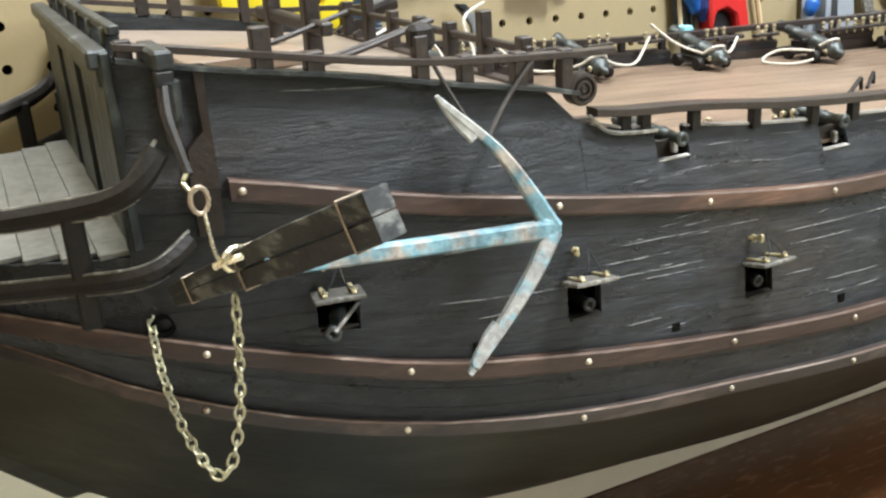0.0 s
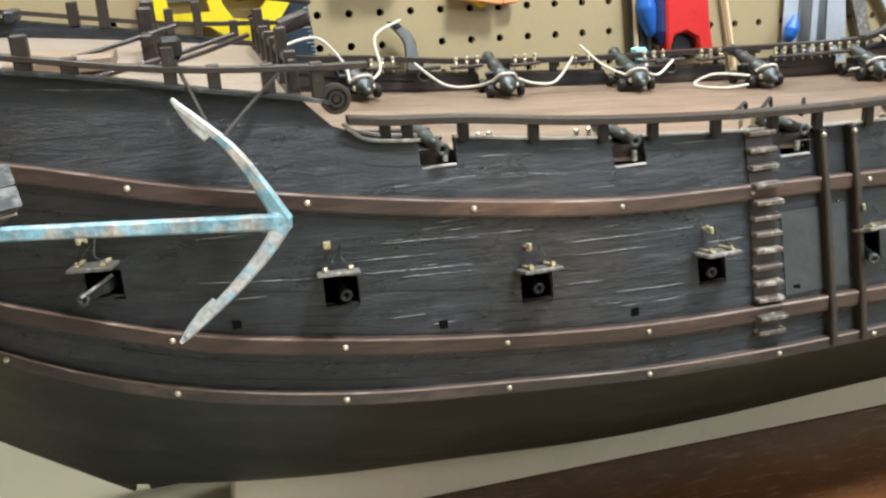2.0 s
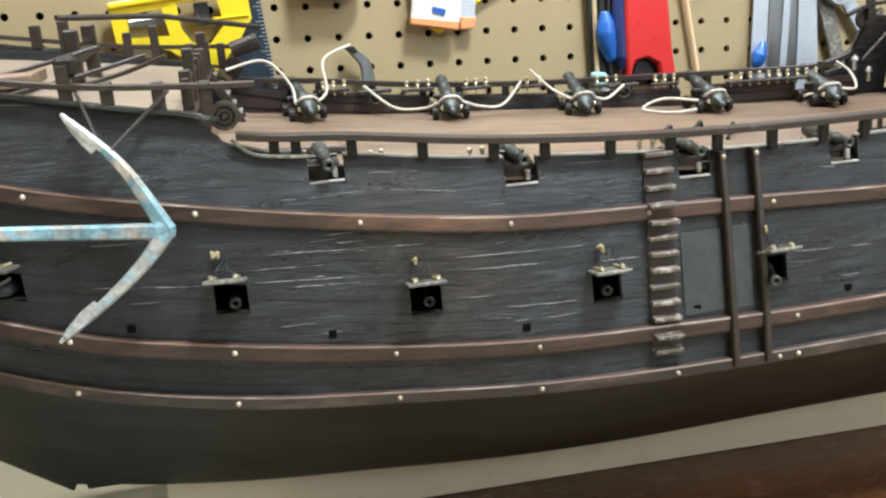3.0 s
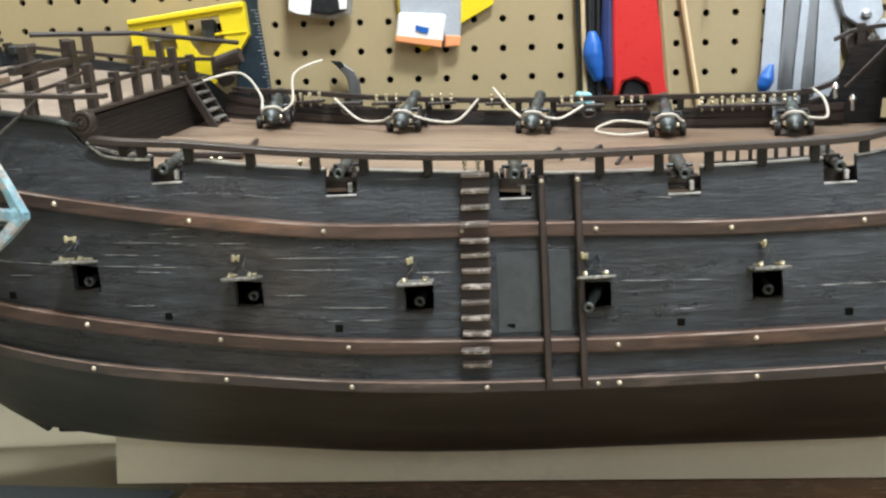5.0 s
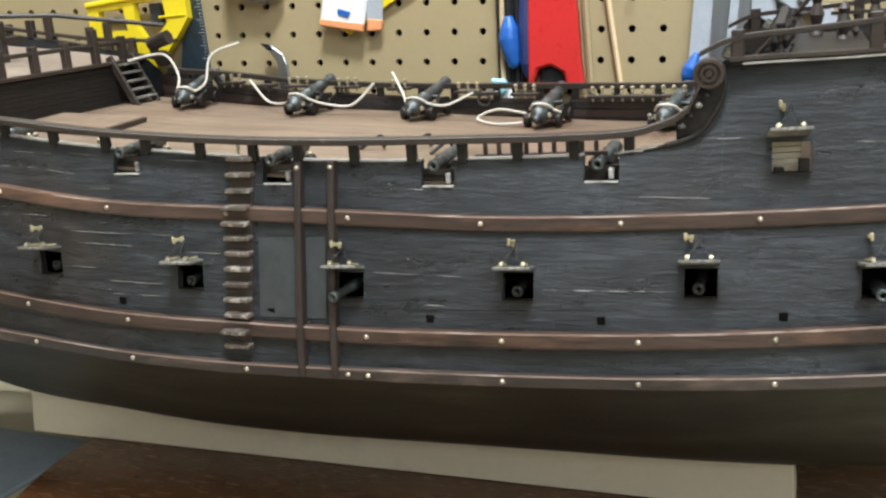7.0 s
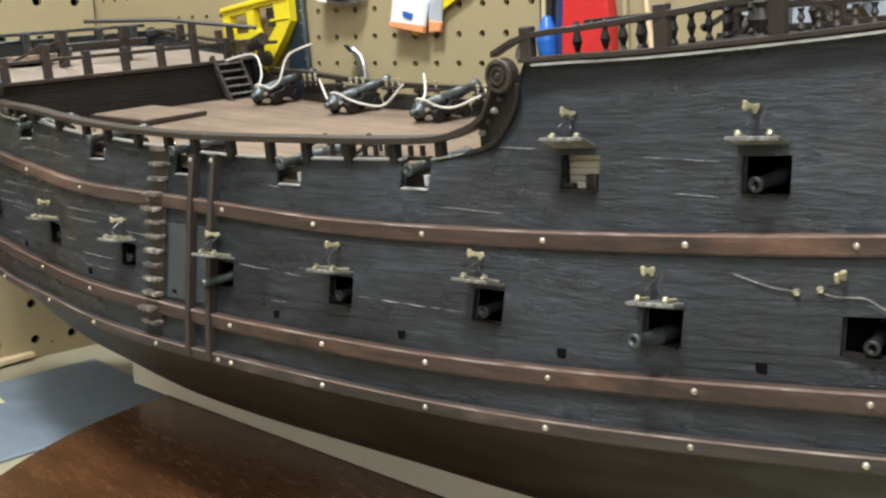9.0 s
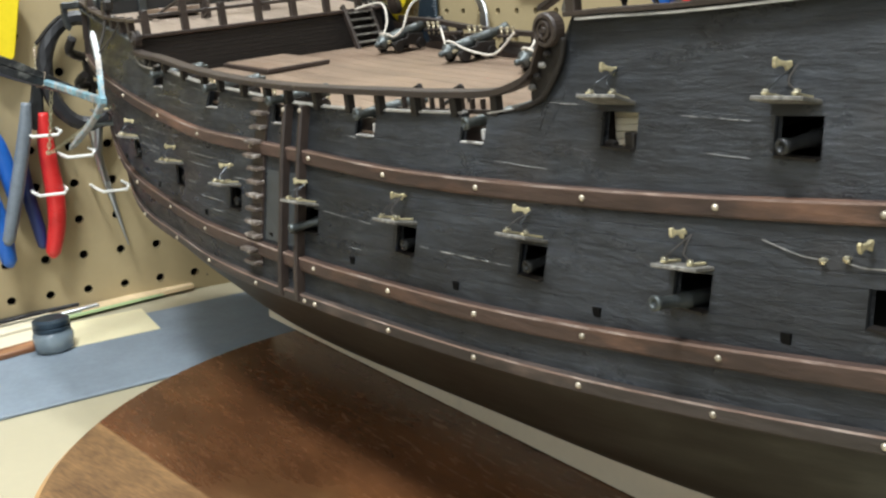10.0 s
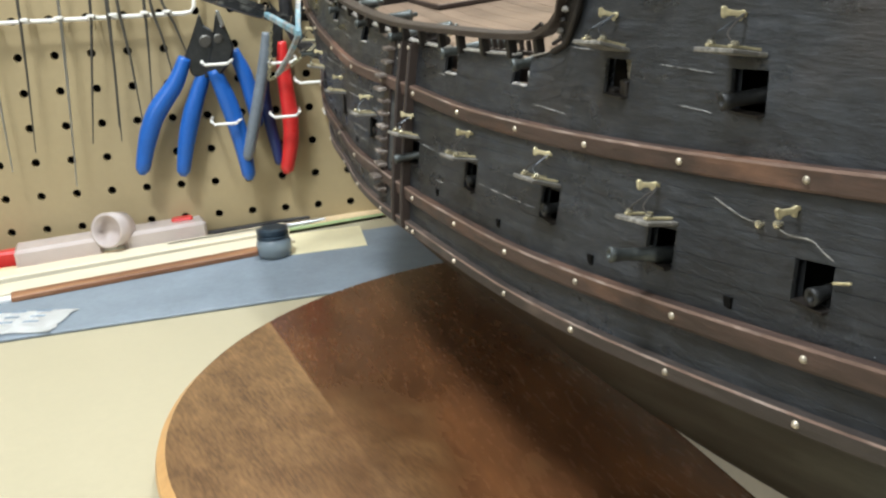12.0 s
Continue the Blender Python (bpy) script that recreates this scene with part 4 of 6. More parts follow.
def port_lid(x, z, tilt, turn, n):
    r = random.Random(n)
    y = -breadth(x, z)
    slope = math.atan2(-(breadth(x + 0.01, z) - breadth(x - 0.01, z)), 0.02)
    lid = part("port_lid", box(0, -0.0045, 0, 0.0118, 0.0092, 0.0010, bevel=0.0002), M_LID, ship, "raised grey wooden gun port lid")
    lid.matrix_basis = Matrix.Translation((x, y - 0.0002, z)) @ Matrix.Rotation(slope + turn, 4, "Z") @ Matrix.Rotation(radians(tilt), 4, "X")
    for sx in (-0.0034, 0.0034):
        shared("eyebolt", eye_me, lid, Matrix.Translation((sx, -0.0068, 0.0007)) @ Matrix.Rotation(r.uniform(-0.3, 0.3), 4, "Y"))
        part("strap", box(sx, -0.0040, 0.0010, 0.0011, 0.0078, 0.0006, bevel=0.0001), M_BONE, lid)
    hz = 0.0073 + r.uniform(-0.0006, 0.0008)
    hinge = shared("hinge", bone_me, lid, Matrix.Translation((r.uniform(-0.0026, -0.0010), 0.0, hz)) @ Matrix.Rotation(radians(r.uniform(-12, 10)), 4, "Z") @ Matrix.Rotation(r.uniform(-0.15, 0.15), 4, "Y"))
    a = (0.0012, -0.0034, hz)
    for sx in (-0.0034, 0.0034):
        mid = (sx * 0.45, -0.0072, 0.0036)
        part("lanyard", tube(smooth_path([a, mid, (sx, -0.0068, 0.0016)], 5), 0.00022, 5), M_CORD if r.random() < 0.6 else M_DARKSTEEL, lid)
    return lid


part("loose_wire", tube(smooth_path([(0.5214, -0.0570, 0.1207), (0.5261, -0.0566, 0.1194), (0.5307, -0.0562, 0.1183), (0.5360, -0.0556, 0.1180)], 6), 0.00016, 5), M_LID, ship, "thin loose pale wire")
for n, (x, w) in enumerate(PORTS):
    if n != 8:
        port_lid(x - 0.0006, z_port(x) + P_HALF + 0.0016, (-6, -14, -12, -9, -18, -14, -20, -13, -10, -4)[n], (0.02, -0.05, 0.04, -0.02, 0.03, 0.0, -0.02, 0.05, 0.0, 0.0)[n], n)
# the one port whose lid is gone: hinge, two eyebolts and a slack cord
shared("hinge", bone_me, ship, Matrix.Translation((0.5449, -0.0528, 0.1227)) @ Matrix.Rotation(0.25, 4, "Z"))
for x, z in ((0.5360, 0.1180), (0.5410, 0.1190)):
    shared("eyebolt", eye_me, ship, Matrix.Translation((x, -breadth(x, z) - 0.0004, z)) @ Matrix.Rotation(radians(90), 4, "X"))
part("slack_cord", tube(smooth_path([(0.5404, -0.0550, 0.1183), (0.5443, -0.0549, 0.1176), (0.5500, -0.0541, 0.1178), (0.5531, -0.0538, 0.1163), (0.5557, -0.0535, 0.1151)], 6), 0.00018, 5), M_LID, ship, "slack pale cord over a port without a lid")
part("stub", tube([(0.5560, -0.0538, 0.1109), (0.5601, -0.0531, 0.1119)], 0.00028, 5), M_BONE, ship, "short pale wire stub beside the port")
for n, (x, w) in enumerate(QPORTS):
    port_lid(x - (0.0014, 0.0010, 0.0)[n], z_ub(x) + q_hi(x) + (0.0022, 0.0030, 0.0026)[n], (-20, -14, -8)[n], (0.06, 0.02, 0.02)[n], 20 + n)
# slats coloured near-white to imitate the light seen through this port
for k in range(5):
    x = 0.4774
    part("port_slat", box(x, -(breadth(x, 0.143) - 0.0078), 0.1385 + 0.00185 * k, 0.0112, 0.0012, 0.00170, Matrix.Rotation(radians(-4), 3, "Y"), 0.0002), M_BLOCK, ship,
         "cream slat inside the open gun port, whitened for the bright view through it")
# partition added to block the lit waist deck from view, black as shade
part("frame_timber", box(0.4706, -(breadth(0.4706, 0.144) - 0.0170), 0.1440, 0.0014, 0.0270, 0.0150, bevel=0.0002), M_CARRIAGE, ship, "added black partition hiding the lit deck behind the gun port")
for dx, h in ((-0.0036, 0.0024), (0.0034, 0.0050)):
    part("carriage_cheek", box(0.4803 + dx, -(breadth(0.4803, 0.140) - 0.0014), 0.1376 + h / 2, 0.0032, 0.0024, h, bevel=0.0004), M_CARRIAGE, ship)
for c, w, zc, h in [(x, w, z_port(x), P_HALF) for x, w in PORTS] + [(x, w, z_ub(x) + q_lo(x) + 0.0045, 0.0045) for x, w in QPORTS]:
    part("port_sill", box(c, -breadth(c, zc - h) + 0.0004, zc - h + 0.0002, 2 * w - 0.0006, 0.0026, 0.0006), M_CARRIAGE, ship)


# long scratches where the paint is worn off along the plank edges
def scratch(x0, za, x1, zb, wide=0.00022):
    bm = bmesh.new()
    cols = []
    r = random.Random(int(x0 * 1e4))
    for i in range(13):
        t = i / 12
        x, z = x0 + (x1 - x0) * t, za + (zb - za) * t + r.uniform(-0.00008, 0.00008)
        h = wide * (0.2 + 0.8 * min(1, 6 * t, 6 * (1 - t))) * r.uniform(0.5, 1.2) / 2
        y = -(breadth(x, z) + 0.00022)
        cols.append([bm.verts.new(v) for v in ((x, y, z - h), (x, y - 0.00008, z), (x, y, z + h), (x, y + 0.0004, z))])
    for a, b in zip(cols, cols[1:]):
        for q in range(4):
            bm.faces.new((a[q], b[q], b[(q + 1) % 4], a[(q + 1) % 4]))
    bmesh.ops.recalc_face_normals(bm, faces=bm.faces)
    part("worn_seam", bm, M_SCRATCH, ship)


for line in ((0.1736, 0.1272, 0.1986, 0.1260), (0.1299, 0.1261, 0.1667, 0.1234), (0.1764, 0.1231, 0.2079, 0.1213), (0.1806, 0.1312, 0.2275, 0.1289), (0.2367, 0.1236, 0.2797, 0.1220), (0.2389, 0.1194, 0.2670, 0.1184),
             (0.2365, 0.1109, 0.2489, 0.1104), (0.2522, 0.1062, 0.2754, 0.1052), (0.2536, 0.1016, 0.2731, 0.1011), (0.4082, 0.1052, 0.4482, 0.1049, 0.00036), (0.4542, 0.1492, 0.4683, 0.1489),
             (0.5039, 0.1387, 0.5165, 0.1380), (0.4976, 0.1470, 0.5162, 0.1462), (0.4368, 0.1326, 0.4603, 0.1318),
             (0.1869, 0.1206, 0.2094, 0.1194), (0.3527, 0.1103, 0.3822, 0.1090), (0.2840, 0.1164, 0.2976, 0.1159), (0.0894, 0.1826, 0.1235, 0.1797),
             (0.2130, 0.1516, 0.2284, 0.1504), (0.2355, 0.1506, 0.2541, 0.1489), (0.2714, 0.1474, 0.2942, 0.1465), (0.2191, 0.1461, 0.2397, 0.1433)):
    scratch(*line)
r = random.Random(11)
for k in range(64):
    x = r.uniform(0.17, 0.30) if k % 2 else r.uniform(0.09, 0.64)
    lo, hi = (z_lb(x) + 0.005, z_ub(x) - 0.004) if r.random() < 0.6 else (z_ub(x) + 0.004, z_top(x) - 0.002)
    if hi > lo and not any(abs(x + 0.005 - c) < 0.018 for c, w in PORTS + QPORTS):
        z = r.uniform(lo, hi)
        scratch(x, z, x + r.uniform(0.003, 0.012), z - r.uniform(-0.0002, 0.0004), r.uniform(0.00012, 0.00022))

# ---- forecastle: rails, bulkhead, stair ----
z_frail = spline((0.060, 0.1950), (0.0714, 0.1935), (0.0962, 0.1893), (0.1267, 0.1842), (0.178, 0.1800))
for side in (-1, 1):
    rail(0.066, 0.183, z_frail, -0.0008, 0.0036, 0.0017, M_DARKWOOD, "forecastle_rail", ship, side, 0.01, lift=0.0006, bf=b_top)
    rail(0.066, FC_AFT, z_fc, -0.0005, 0.0040, 0.0012, M_HEAD, "forecastle_cap", ship, side, 0.01, lift=0.0005, bf=b_top)
    for n, x in enumerate((0.068, 0.0955, 0.1065, 0.1310, 0.1420, 0.1560, 0.1690)):
        lo, hi = z_fc(x) + 0.0004, z_frail(x) + (0.0095 if n in (2, 4) and side > 0 else 0.0065 if n in (1, 3) else 0.002)
        part("rail_post", box(x, side * (b_top(x) - 0.0012), (lo + hi) / 2, 0.0042 if n in (1, 2) else 0.0034, 0.0034, hi - lo, bevel=0.0003), M_DARKWOOD, ship)
BK = 0.1625
bulk = part("forecastle_bulkhead", box(BK - 0.002, 0, 0.1620, 0.001, 0.138, 0.019), M_CARRIAGE, ship, "black-brown planked bulkhead under the forecastle")
for k in range(9):
    part("plank", box(BK, 0, 0.1533 + k * 0.0021, 0.0014 + 0.0002 * (k % 2), 0.143, 0.0020), M_CARRIAGE, bulk)
part("deck_edge", box(BK + 0.0010, 0, 0.1729, 0.0036, 0.145, 0.0016, bevel=0.0003), M_BULWARK, ship)
for k in range(7):
    y = -0.066 + 0.0205 * k
    tall = 0.0165 if k in (1, 5) else 0.0118
    part("rail_post", box(BK + 0.0008, y, 0.1735 + tall / 2, 0.0034, 0.0036, tall, bevel=0.0003), M_DARKWOOD, ship)
part("cross_rail", box(BK + 0.0008, -0.004, 0.1822, 0.0022, 0.130, 0.0019, bevel=0.0003), M_DARKWOOD, ship)
part("upper_rail", tube([(0.118, 0.0, 0.2005), (0.150, 0.030, 0.1975), (0.186, 0.062, 0.1890)], 0.0011, 8), M_DARKWOOD, ship)
part("fore_rail", box(0.0675, 0, 0.1975, 0.0024, 0.128, 0.0020, bevel=0.0003), M_HEAD, ship)
for k in range(6):
    part("rail_post", box(0.0675, -0.056 + 0.0224 * k, 0.1915, 0.0036, 0.0048, 0.0125, bevel=0.0004), M_HEAD, ship)
for y in (-0.018, 0.018):
    part("bitt", box(0.125, y, 0.1840, 0.0046, 0.0046, 0.026, bevel=0.0006), M_DARKWOOD, ship, "dark square bitt post")
part("bitt_bar", box(0.125, 0, 0.1880, 0.0036, 0.062, 0.0036, bevel=0.0006), M_DARKWOOD, ship)
hatch = part("forecastle_hatch", box(0.100, -0.028, z_fcdeck(0.1) + 0.0022, 0.030, 0.026, 0.0040, bevel=0.0004), M_DECK, ship, "low brown wooden hatch box")
for k, (x, y, a, ln) in enumerate(((0.110, -0.030, 0.3, 0.05), (0.140, -0.02, -0.5, 0.035), (0.128, -0.045, 0.15, 0.045))):
    z = z_fcdeck(x) + 0.002
    part("loose_line", tube(smooth_path([(x - ln / 2, y, z), (x, y + 0.005 * a, z + 0.004), (x + ln / 2 * math.cos(a), y + ln / 2 * math.sin(a), z + 0.009)], 6), 0.0008, 6), M_DARKWOOD, ship)
stair = part("stair", box(0, 0, 0, 0.001, 0.001, 0.001), M_BULWARK, ship, "small dark open stair from waist to forecastle")
sx0, sz0, sx1, sz1 = 0.1630, 0.1745, 0.1745, 0.1525
for y in (0.0470, 0.0635):
    d = Vector((sx1 - sx0, 0, sz1 - sz0))
    part("stringer", box((sx0 + sx1) / 2, y, (sz0 + sz1) / 2, d.length + 0.003, 0.0018, 0.0036, Matrix.Rotation(math.atan2(-d.z, d.x), 4, "Y"), 0.0002), M_DARKWOOD, stair)
for k in range(5):
    t = (k + 0.7) / 5.4
    part("tread", box(sx0 + (sx1 - sx0) * t + 0.0006, 0.05525, sz0 + (sz1 - sz0) * t, 0.0040, 0.0158, 0.0009), M_LID, stair)


def scroll(x, y, z, r, parent, side=-1):
    """A carved roll: rings about an axis across the ship."""
    prof = [(0.0001, 0.0016), (r * 0.16, 0.0017), (r * 0.22, 0.0012), (r * 0.34, 0.0010), (r * 0.38, 0.0016), (r * 0.52, 0.0016), (r * 0.57, 0.0008), (r * 0.68, 0.0008),
            (r * 0.73, 0.0015), (r * 0.92, 0.0014), (r, 0.0008), (r, -0.0022)]
    bm = lathe(prof[::-1], 24, Matrix.Translation((x, y, z)) @ Matrix.Rotation(radians(90 if side < 0 else -90), 4, "X"))
    return part("scroll", bm, M_DARKWOOD, parent, "carved round scroll", smooth=False)


# volutes at the break of the forecastle
for side in (-1, 1):
    scroll(0.1735, side * 0.0757, 0.1722, 0.0042, ship, side)
part("roll_head", lathe([(0.0001, -0.006), (0.0034, -0.006), (0.0036, 0.006), (0.0001, 0.006)], 12, Matrix.Translation((0.1795, 0.066, 0.1815)) @ Matrix.Rotation(radians(75), 4, "Y")), M_DARKWOOD, ship)
part("worn_moulding", tube(smooth_path([(0.1745, -0.0775, 0.1655), (0.180, -0.0778, 0.1608), (0.188, -0.0776, 0.1592), (0.196, -0.0772, 0.1585)], 5), 0.0006, 6), M_LID, ship)

# ---- quarterdeck: bulkhead, scrolls, rails and balusters ----
z_qrail = spline((0.4545, 0.1738), (0.4600, 0.1765), (0.4650, 0.1778), (0.4794, 0.1788), (0.5025, 0.1805), (0.5204, 0.1822), (0.56, 0.186), (0.67, 0.198))
for side in (-1, 1):
    scroll(0.4572 + (0.0078 if side > 0 else 0), side * 0.0592, 0.1682 + (0.0032 if side > 0 else 0), 0.0046 if side < 0 else 0.0054, ship, side)
    rail(0.4545, 0.66, z_qrail, 0.0, 0.0034, 0.0016, M_DARKWOOD, "quarter_rail", ship, side, 0.006, bf=b_top)
    rail(0.463, 0.66, z_qd, 0.0, 0.0038, 0.0013, M_DARKWOOD, "quarter_cap", ship, side, 0.01, lift=0.0004, bf=b_top)
    for x in (0.4650, 0.5020, 0.5290, 0.5600, 0.5900):
        lo, hi = z_qd(x), z_qrail(x) + 0.0025
        part("rail_post", box(x, side * b_top(x), (lo + hi) / 2, 0.0036, 0.0030, hi - lo, bevel=0.0003), M_DARKWOOD, ship)
    # pale worn strip, which also paints the highlight along the top edge
    rail(0.4665, 0.66, z_qd, 0.0006, 0.0020, 0.0007, M_SILL, "worn_edge", ship, side, 0.01, lift=-0.0010, bf=b_top)
    dx = 0.0 if side < 0 else 0.007
    part("hance", tube(smooth_path([(0.438 + dx, side * 0.0606, 0.1460), (0.4450 + dx, side * 0.0602, 0.1474), (0.4531 + dx, side * 0.0596, 0.1500), (0.4576 + dx, side * 0.0590, 0.1548), (0.4606 + dx, side * 0.0580, 0.1605), (0.4616 + dx, side * 0.0575, 0.1660)], 6),
         [0.0005] * 6 + [0.0009] * 24 + [0.0007], 8), M_CARRIAGE, ship, "curved black moulding sweeping up to the quarterdeck")
    for k in range(4):
        part("carving", lathe([(0.0001, -0.0009), (0.0011, -0.0006), (0.0013, 0.0), (0.0008, 0.0008), (0.0001, 0.0010)], 8, Matrix.Translation((0.4492 + dx + 0.0024 * k, side * 0.0590, 0.1530 + 0.0030 * k))), M_CARRIAGE if k % 2 else M_LID, ship)
    part("hance_panel", prism([(0.4475 + dx, 0.1478), (0.4531 + dx, 0.1497), (0.4576 + dx, 0.1545), (0.4605 + dx, 0.1600), (0.4616 + dx, 0.1660), (0.4560 + dx, 0.1665), (0.4540 + dx, 0.1625), (0.4508 + dx, 0.1572), (0.4475 + dx, 0.1552)],
                              0.0020, Matrix.Translation((0, side * 0.0575 - 0.001, 0)), 0.0003), M_CARRIAGE, ship, "black carved filling under the scroll")
    part("volute_block", box(0.4625 + dx, side * 0.0560, 0.1738, 0.0034, 0.0024, 0.0044, Matrix.Rotation(0.5, 4, "Y"), 0.0008), M_LID, ship, "pale worn carved block above the scroll")
qbulk = part("quarterdeck_bulkhead", box(0.4660, 0, 0.1500, 0.001, 2 * breadth(0.488, 0.164) - 0.0058, 0.030), M_CARRIAGE, ship, "black carved bulkhead below the quarterdeck")
qbulk.location.x = 0.022
for k in range(8):
    part("plank", box(0.4648, -0.0413 + 0.0118 * k, 0.1530, 0.0016, 0.0113, 0.0300), M_CARRIAGE, qbulk)
part("beam", box(0.4660, 0, 0.1692, 0.0300, 0.094, 0.0030, bevel=0.0005), M_CARRIAGE, qbulk, "black carved deck beam")
rc = random.Random(5)
for k in range(26):
    y, z = -0.042 + 0.0034 * k, 0.1605 + rc.uniform(-0.006, 0.006)
    rr = rc.uniform(0.0018, 0.0032)
    m = Matrix.Translation((0.4636, y, z)) @ Matrix.Rotation(radians(-90 + rc.uniform(-20, 20)), 4, "Y")
    part("carving", lathe([(rr, -0.0016), (rr, 0.0002), (rr * 0.78, 0.0009), (rr * 0.55, 0.0003), (rr * 0.30, 0.0012), (0.0001, 0.0014)], 10, m), M_CARRIAGE, qbulk)
for k in range(13):
    y = -0.048 + 0.008 * k
    part("finial", lathe([(0.0010, 0.0), (0.0013, 0.0010), (0.0006, 0.0022), (0.0014, 0.0048), (0.0007, 0.0074), (0.0012, 0.0086), (0.0005, 0.0100)], 8, Matrix.Translation((0.4530 + rc.uniform(-0.001, 0.004), y, 0.1705))), M_CARRIAGE, qbulk)
part("rail", box(0.4540, 0.004, 0.1800, 0.0030, 0.098, 0.0014, bevel=0.0003), M_CARRIAGE, qbulk)
for x, z in ((0.4527, 0.1535), (0.4600, 0.1480)):
    part("silver_boss", lathe([(0.0010, -0.004), (0.0010, 0.0), (0.0018, 0.0008), (0.0013, 0.0020), (0.0004, 0.0030)], 10, Matrix.Translation((x, 0.0475, z))), M_STEELBOSS, ship, "small bright silver boss")
bal_me = bpy.data.meshes.new("baluster")
bm = lathe([(0.0011, 0.0), (0.0011, 0.0008), (0.0006, 0.0016), (0.0013, 0.0034), (0.0006, 0.0052), (0.0012, 0.0062), (0.0006, 0.0078), (0.0012, 0.0090)], 8)
bm.to_mesh(bal_me)
bm.free()
bal_me.materials.append(M_BULWARK)
screen = part("baluster_rail", box(0.5225, 0.018, 0.1790, 0.062, 0.0026, 0.0012), M_DARKWOOD, ship, "row of turned dark balusters on the quarterdeck")
part("base_rail", box(0.5225, 0.018, 0.1685, 0.062, 0.0030, 0.0012), M_DARKWOOD, screen)
for k in range(12):
    shared("baluster", bal_me, screen, Matrix.Translation((0.4945 + 0.0051 * k, 0.018, 0.1692)))
for x, y, h in ((0.487, 0.030, 0.020), (0.4955, 0.012, 0.016), (0.5060, 0.026, 0.018), (0.5560, 0.016, 0.022)):
    part("carved_post", lathe([(0.0022, 0.0), (0.0024, h * 0.2), (0.0012, h * 0.3), (0.0026, h * 0.55), (0.0014, h * 0.75), (0.0022, h * 0.85), (0.0003, h)], 10, Matrix.Translation((x, y, 0.1672))), M_DARKWOOD, ship)
part("ladder_rail", tube([(0.4570, 0.0480, 0.1540), (0.4860, 0.0440, 0.1850)], 0.0008, 6), M_DARKWOOD, ship)

# ---- bow: beakhead bulkhead, head deck, head timbers, knee ----
beak = part("beakhead_bulkhead", box(0.0658, 0, 0.1710, 0.0020, 0.128, 0.042), M_INSIDE_SHADE, ship, "grey-black front bulkhead of the forecastle")
# two slots stand open between the butted boards; the black sheet behind paints their shade
for s in (-1, 1):
    for y0, y1 in ((0.0000, 0.0064), (0.0065, 0.0130), (0.0270, 0.0360), (0.0361, 0.0455), (0.0456, 0.0550), (0.0551, 0.0655)):
        part("board", box(0.0641, s * (y0 + y1) / 2, 0.1702, 0.0018, y1 - y0, 0.0400, bevel=0.0002), M_BEAK, beak)
part("fascia", box(0.0636, 0, 0.1888, 0.0026, 0.134, 0.0044, bevel=0.0005), M_BEAK, beak, "dark worn fascia board")
part("corner_post", box(0.0642, -0.0668, 0.1725, 0.0024, 0.0036, 0.043, bevel=0.0005), M_BEAK, beak)
part("top_moulding", box(0.0630, 0, 0.1925, 0.0046, 0.136, 0.0040, bevel=0.0006), M_HEAD, beak)
head_deck = part("head_deck", box(0.03, 0, 0.1480, 0.05, 0.03, 0.001), M_INSIDE_SHADE, ship, "worn grey planked platform in the ship's head")
for k in range(11):
    x = 0.060 - 0.0075 * k
    w = 2 * max(breadth(max(x, -0.015), 0.149) - 0.0006, 0.010)
    part("plank", box(x, 0, 0.1497 - 0.0001 * (k % 2), 0.0074, w, 0.0014, bevel=0.0002), M_HEADDECK, head_deck)
for side in (-1, 1):
    for name, pts, r in (("head_rail", [(0.0700, 0.0780, 0.1745), (0.0630, 0.0790, 0.1675), (0.0520, 0.0690, 0.1632), (0.0300, 0.0540, 0.1605), (-0.0020, 0.0330, 0.1635), (-0.0260, 0.0180, 0.1690)], 0.0026),
                         ("lower_head_rail", [(0.0740, 0.0760, 0.1540), (0.0640, 0.0780, 0.1490), (0.0480, 0.0660, 0.1460), (0.0250, 0.0500, 0.1440), (-0.0040, 0.0300, 0.1465), (-0.0260, 0.0150, 0.1500)], 0.0024)):
        path = smooth_path([(x, side * y, z) for x, y, z in pts], 7)
        bm = bmesh.new()
        tube_into(bm, path, r, 8)
        timber = part(name, bm, M_CARRIAGE, ship, "curved black head timber with worn pale edges")
        for s in (0.92, -0.92):
            part("worn_edge", tube([p + Vector((0, side * r * 0.25, r * s)) for p in path], 0.00045, 5), M_LID, timber)
    for x, y, z0, z1 in ((0.0520, 0.0680, 0.1360, 0.1640), (0.0270, 0.0520, 0.1340, 0.1610), (-0.0020, 0.0330, 0.1380, 0.1640)):
        part("head_timber", box(x, side * y, (z0 + z1) / 2, 0.0046, 0.0040, z1 - z0, bevel=0.0006), M_CARRIAGE, ship)
part("stem", prism([(0.095, 0.022), (0.060, 0.047), (0.045, 0.0585), (0.039, 0.0580), (0.020, 0.077), (-0.006, 0.100), (-0.022, 0.116), (-0.030, 0.140), (-0.031, 0.166), (-0.024, 0.168), (-0.020, 0.148),
                    (-0.015, 0.140), (0.02, 0.118), (0.06, 0.080), (0.10, 0.040)], 0.008, Matrix.Translation((0, -0.004, 0)), 0.0008), M_BOTTOM, ship, "dark raked stem and knee of the head")
part("keel", box(0.39, 0, 0.0250, 0.58, 0.008, 0.0055, bevel=0.0006), M_BOTTOM, ship)
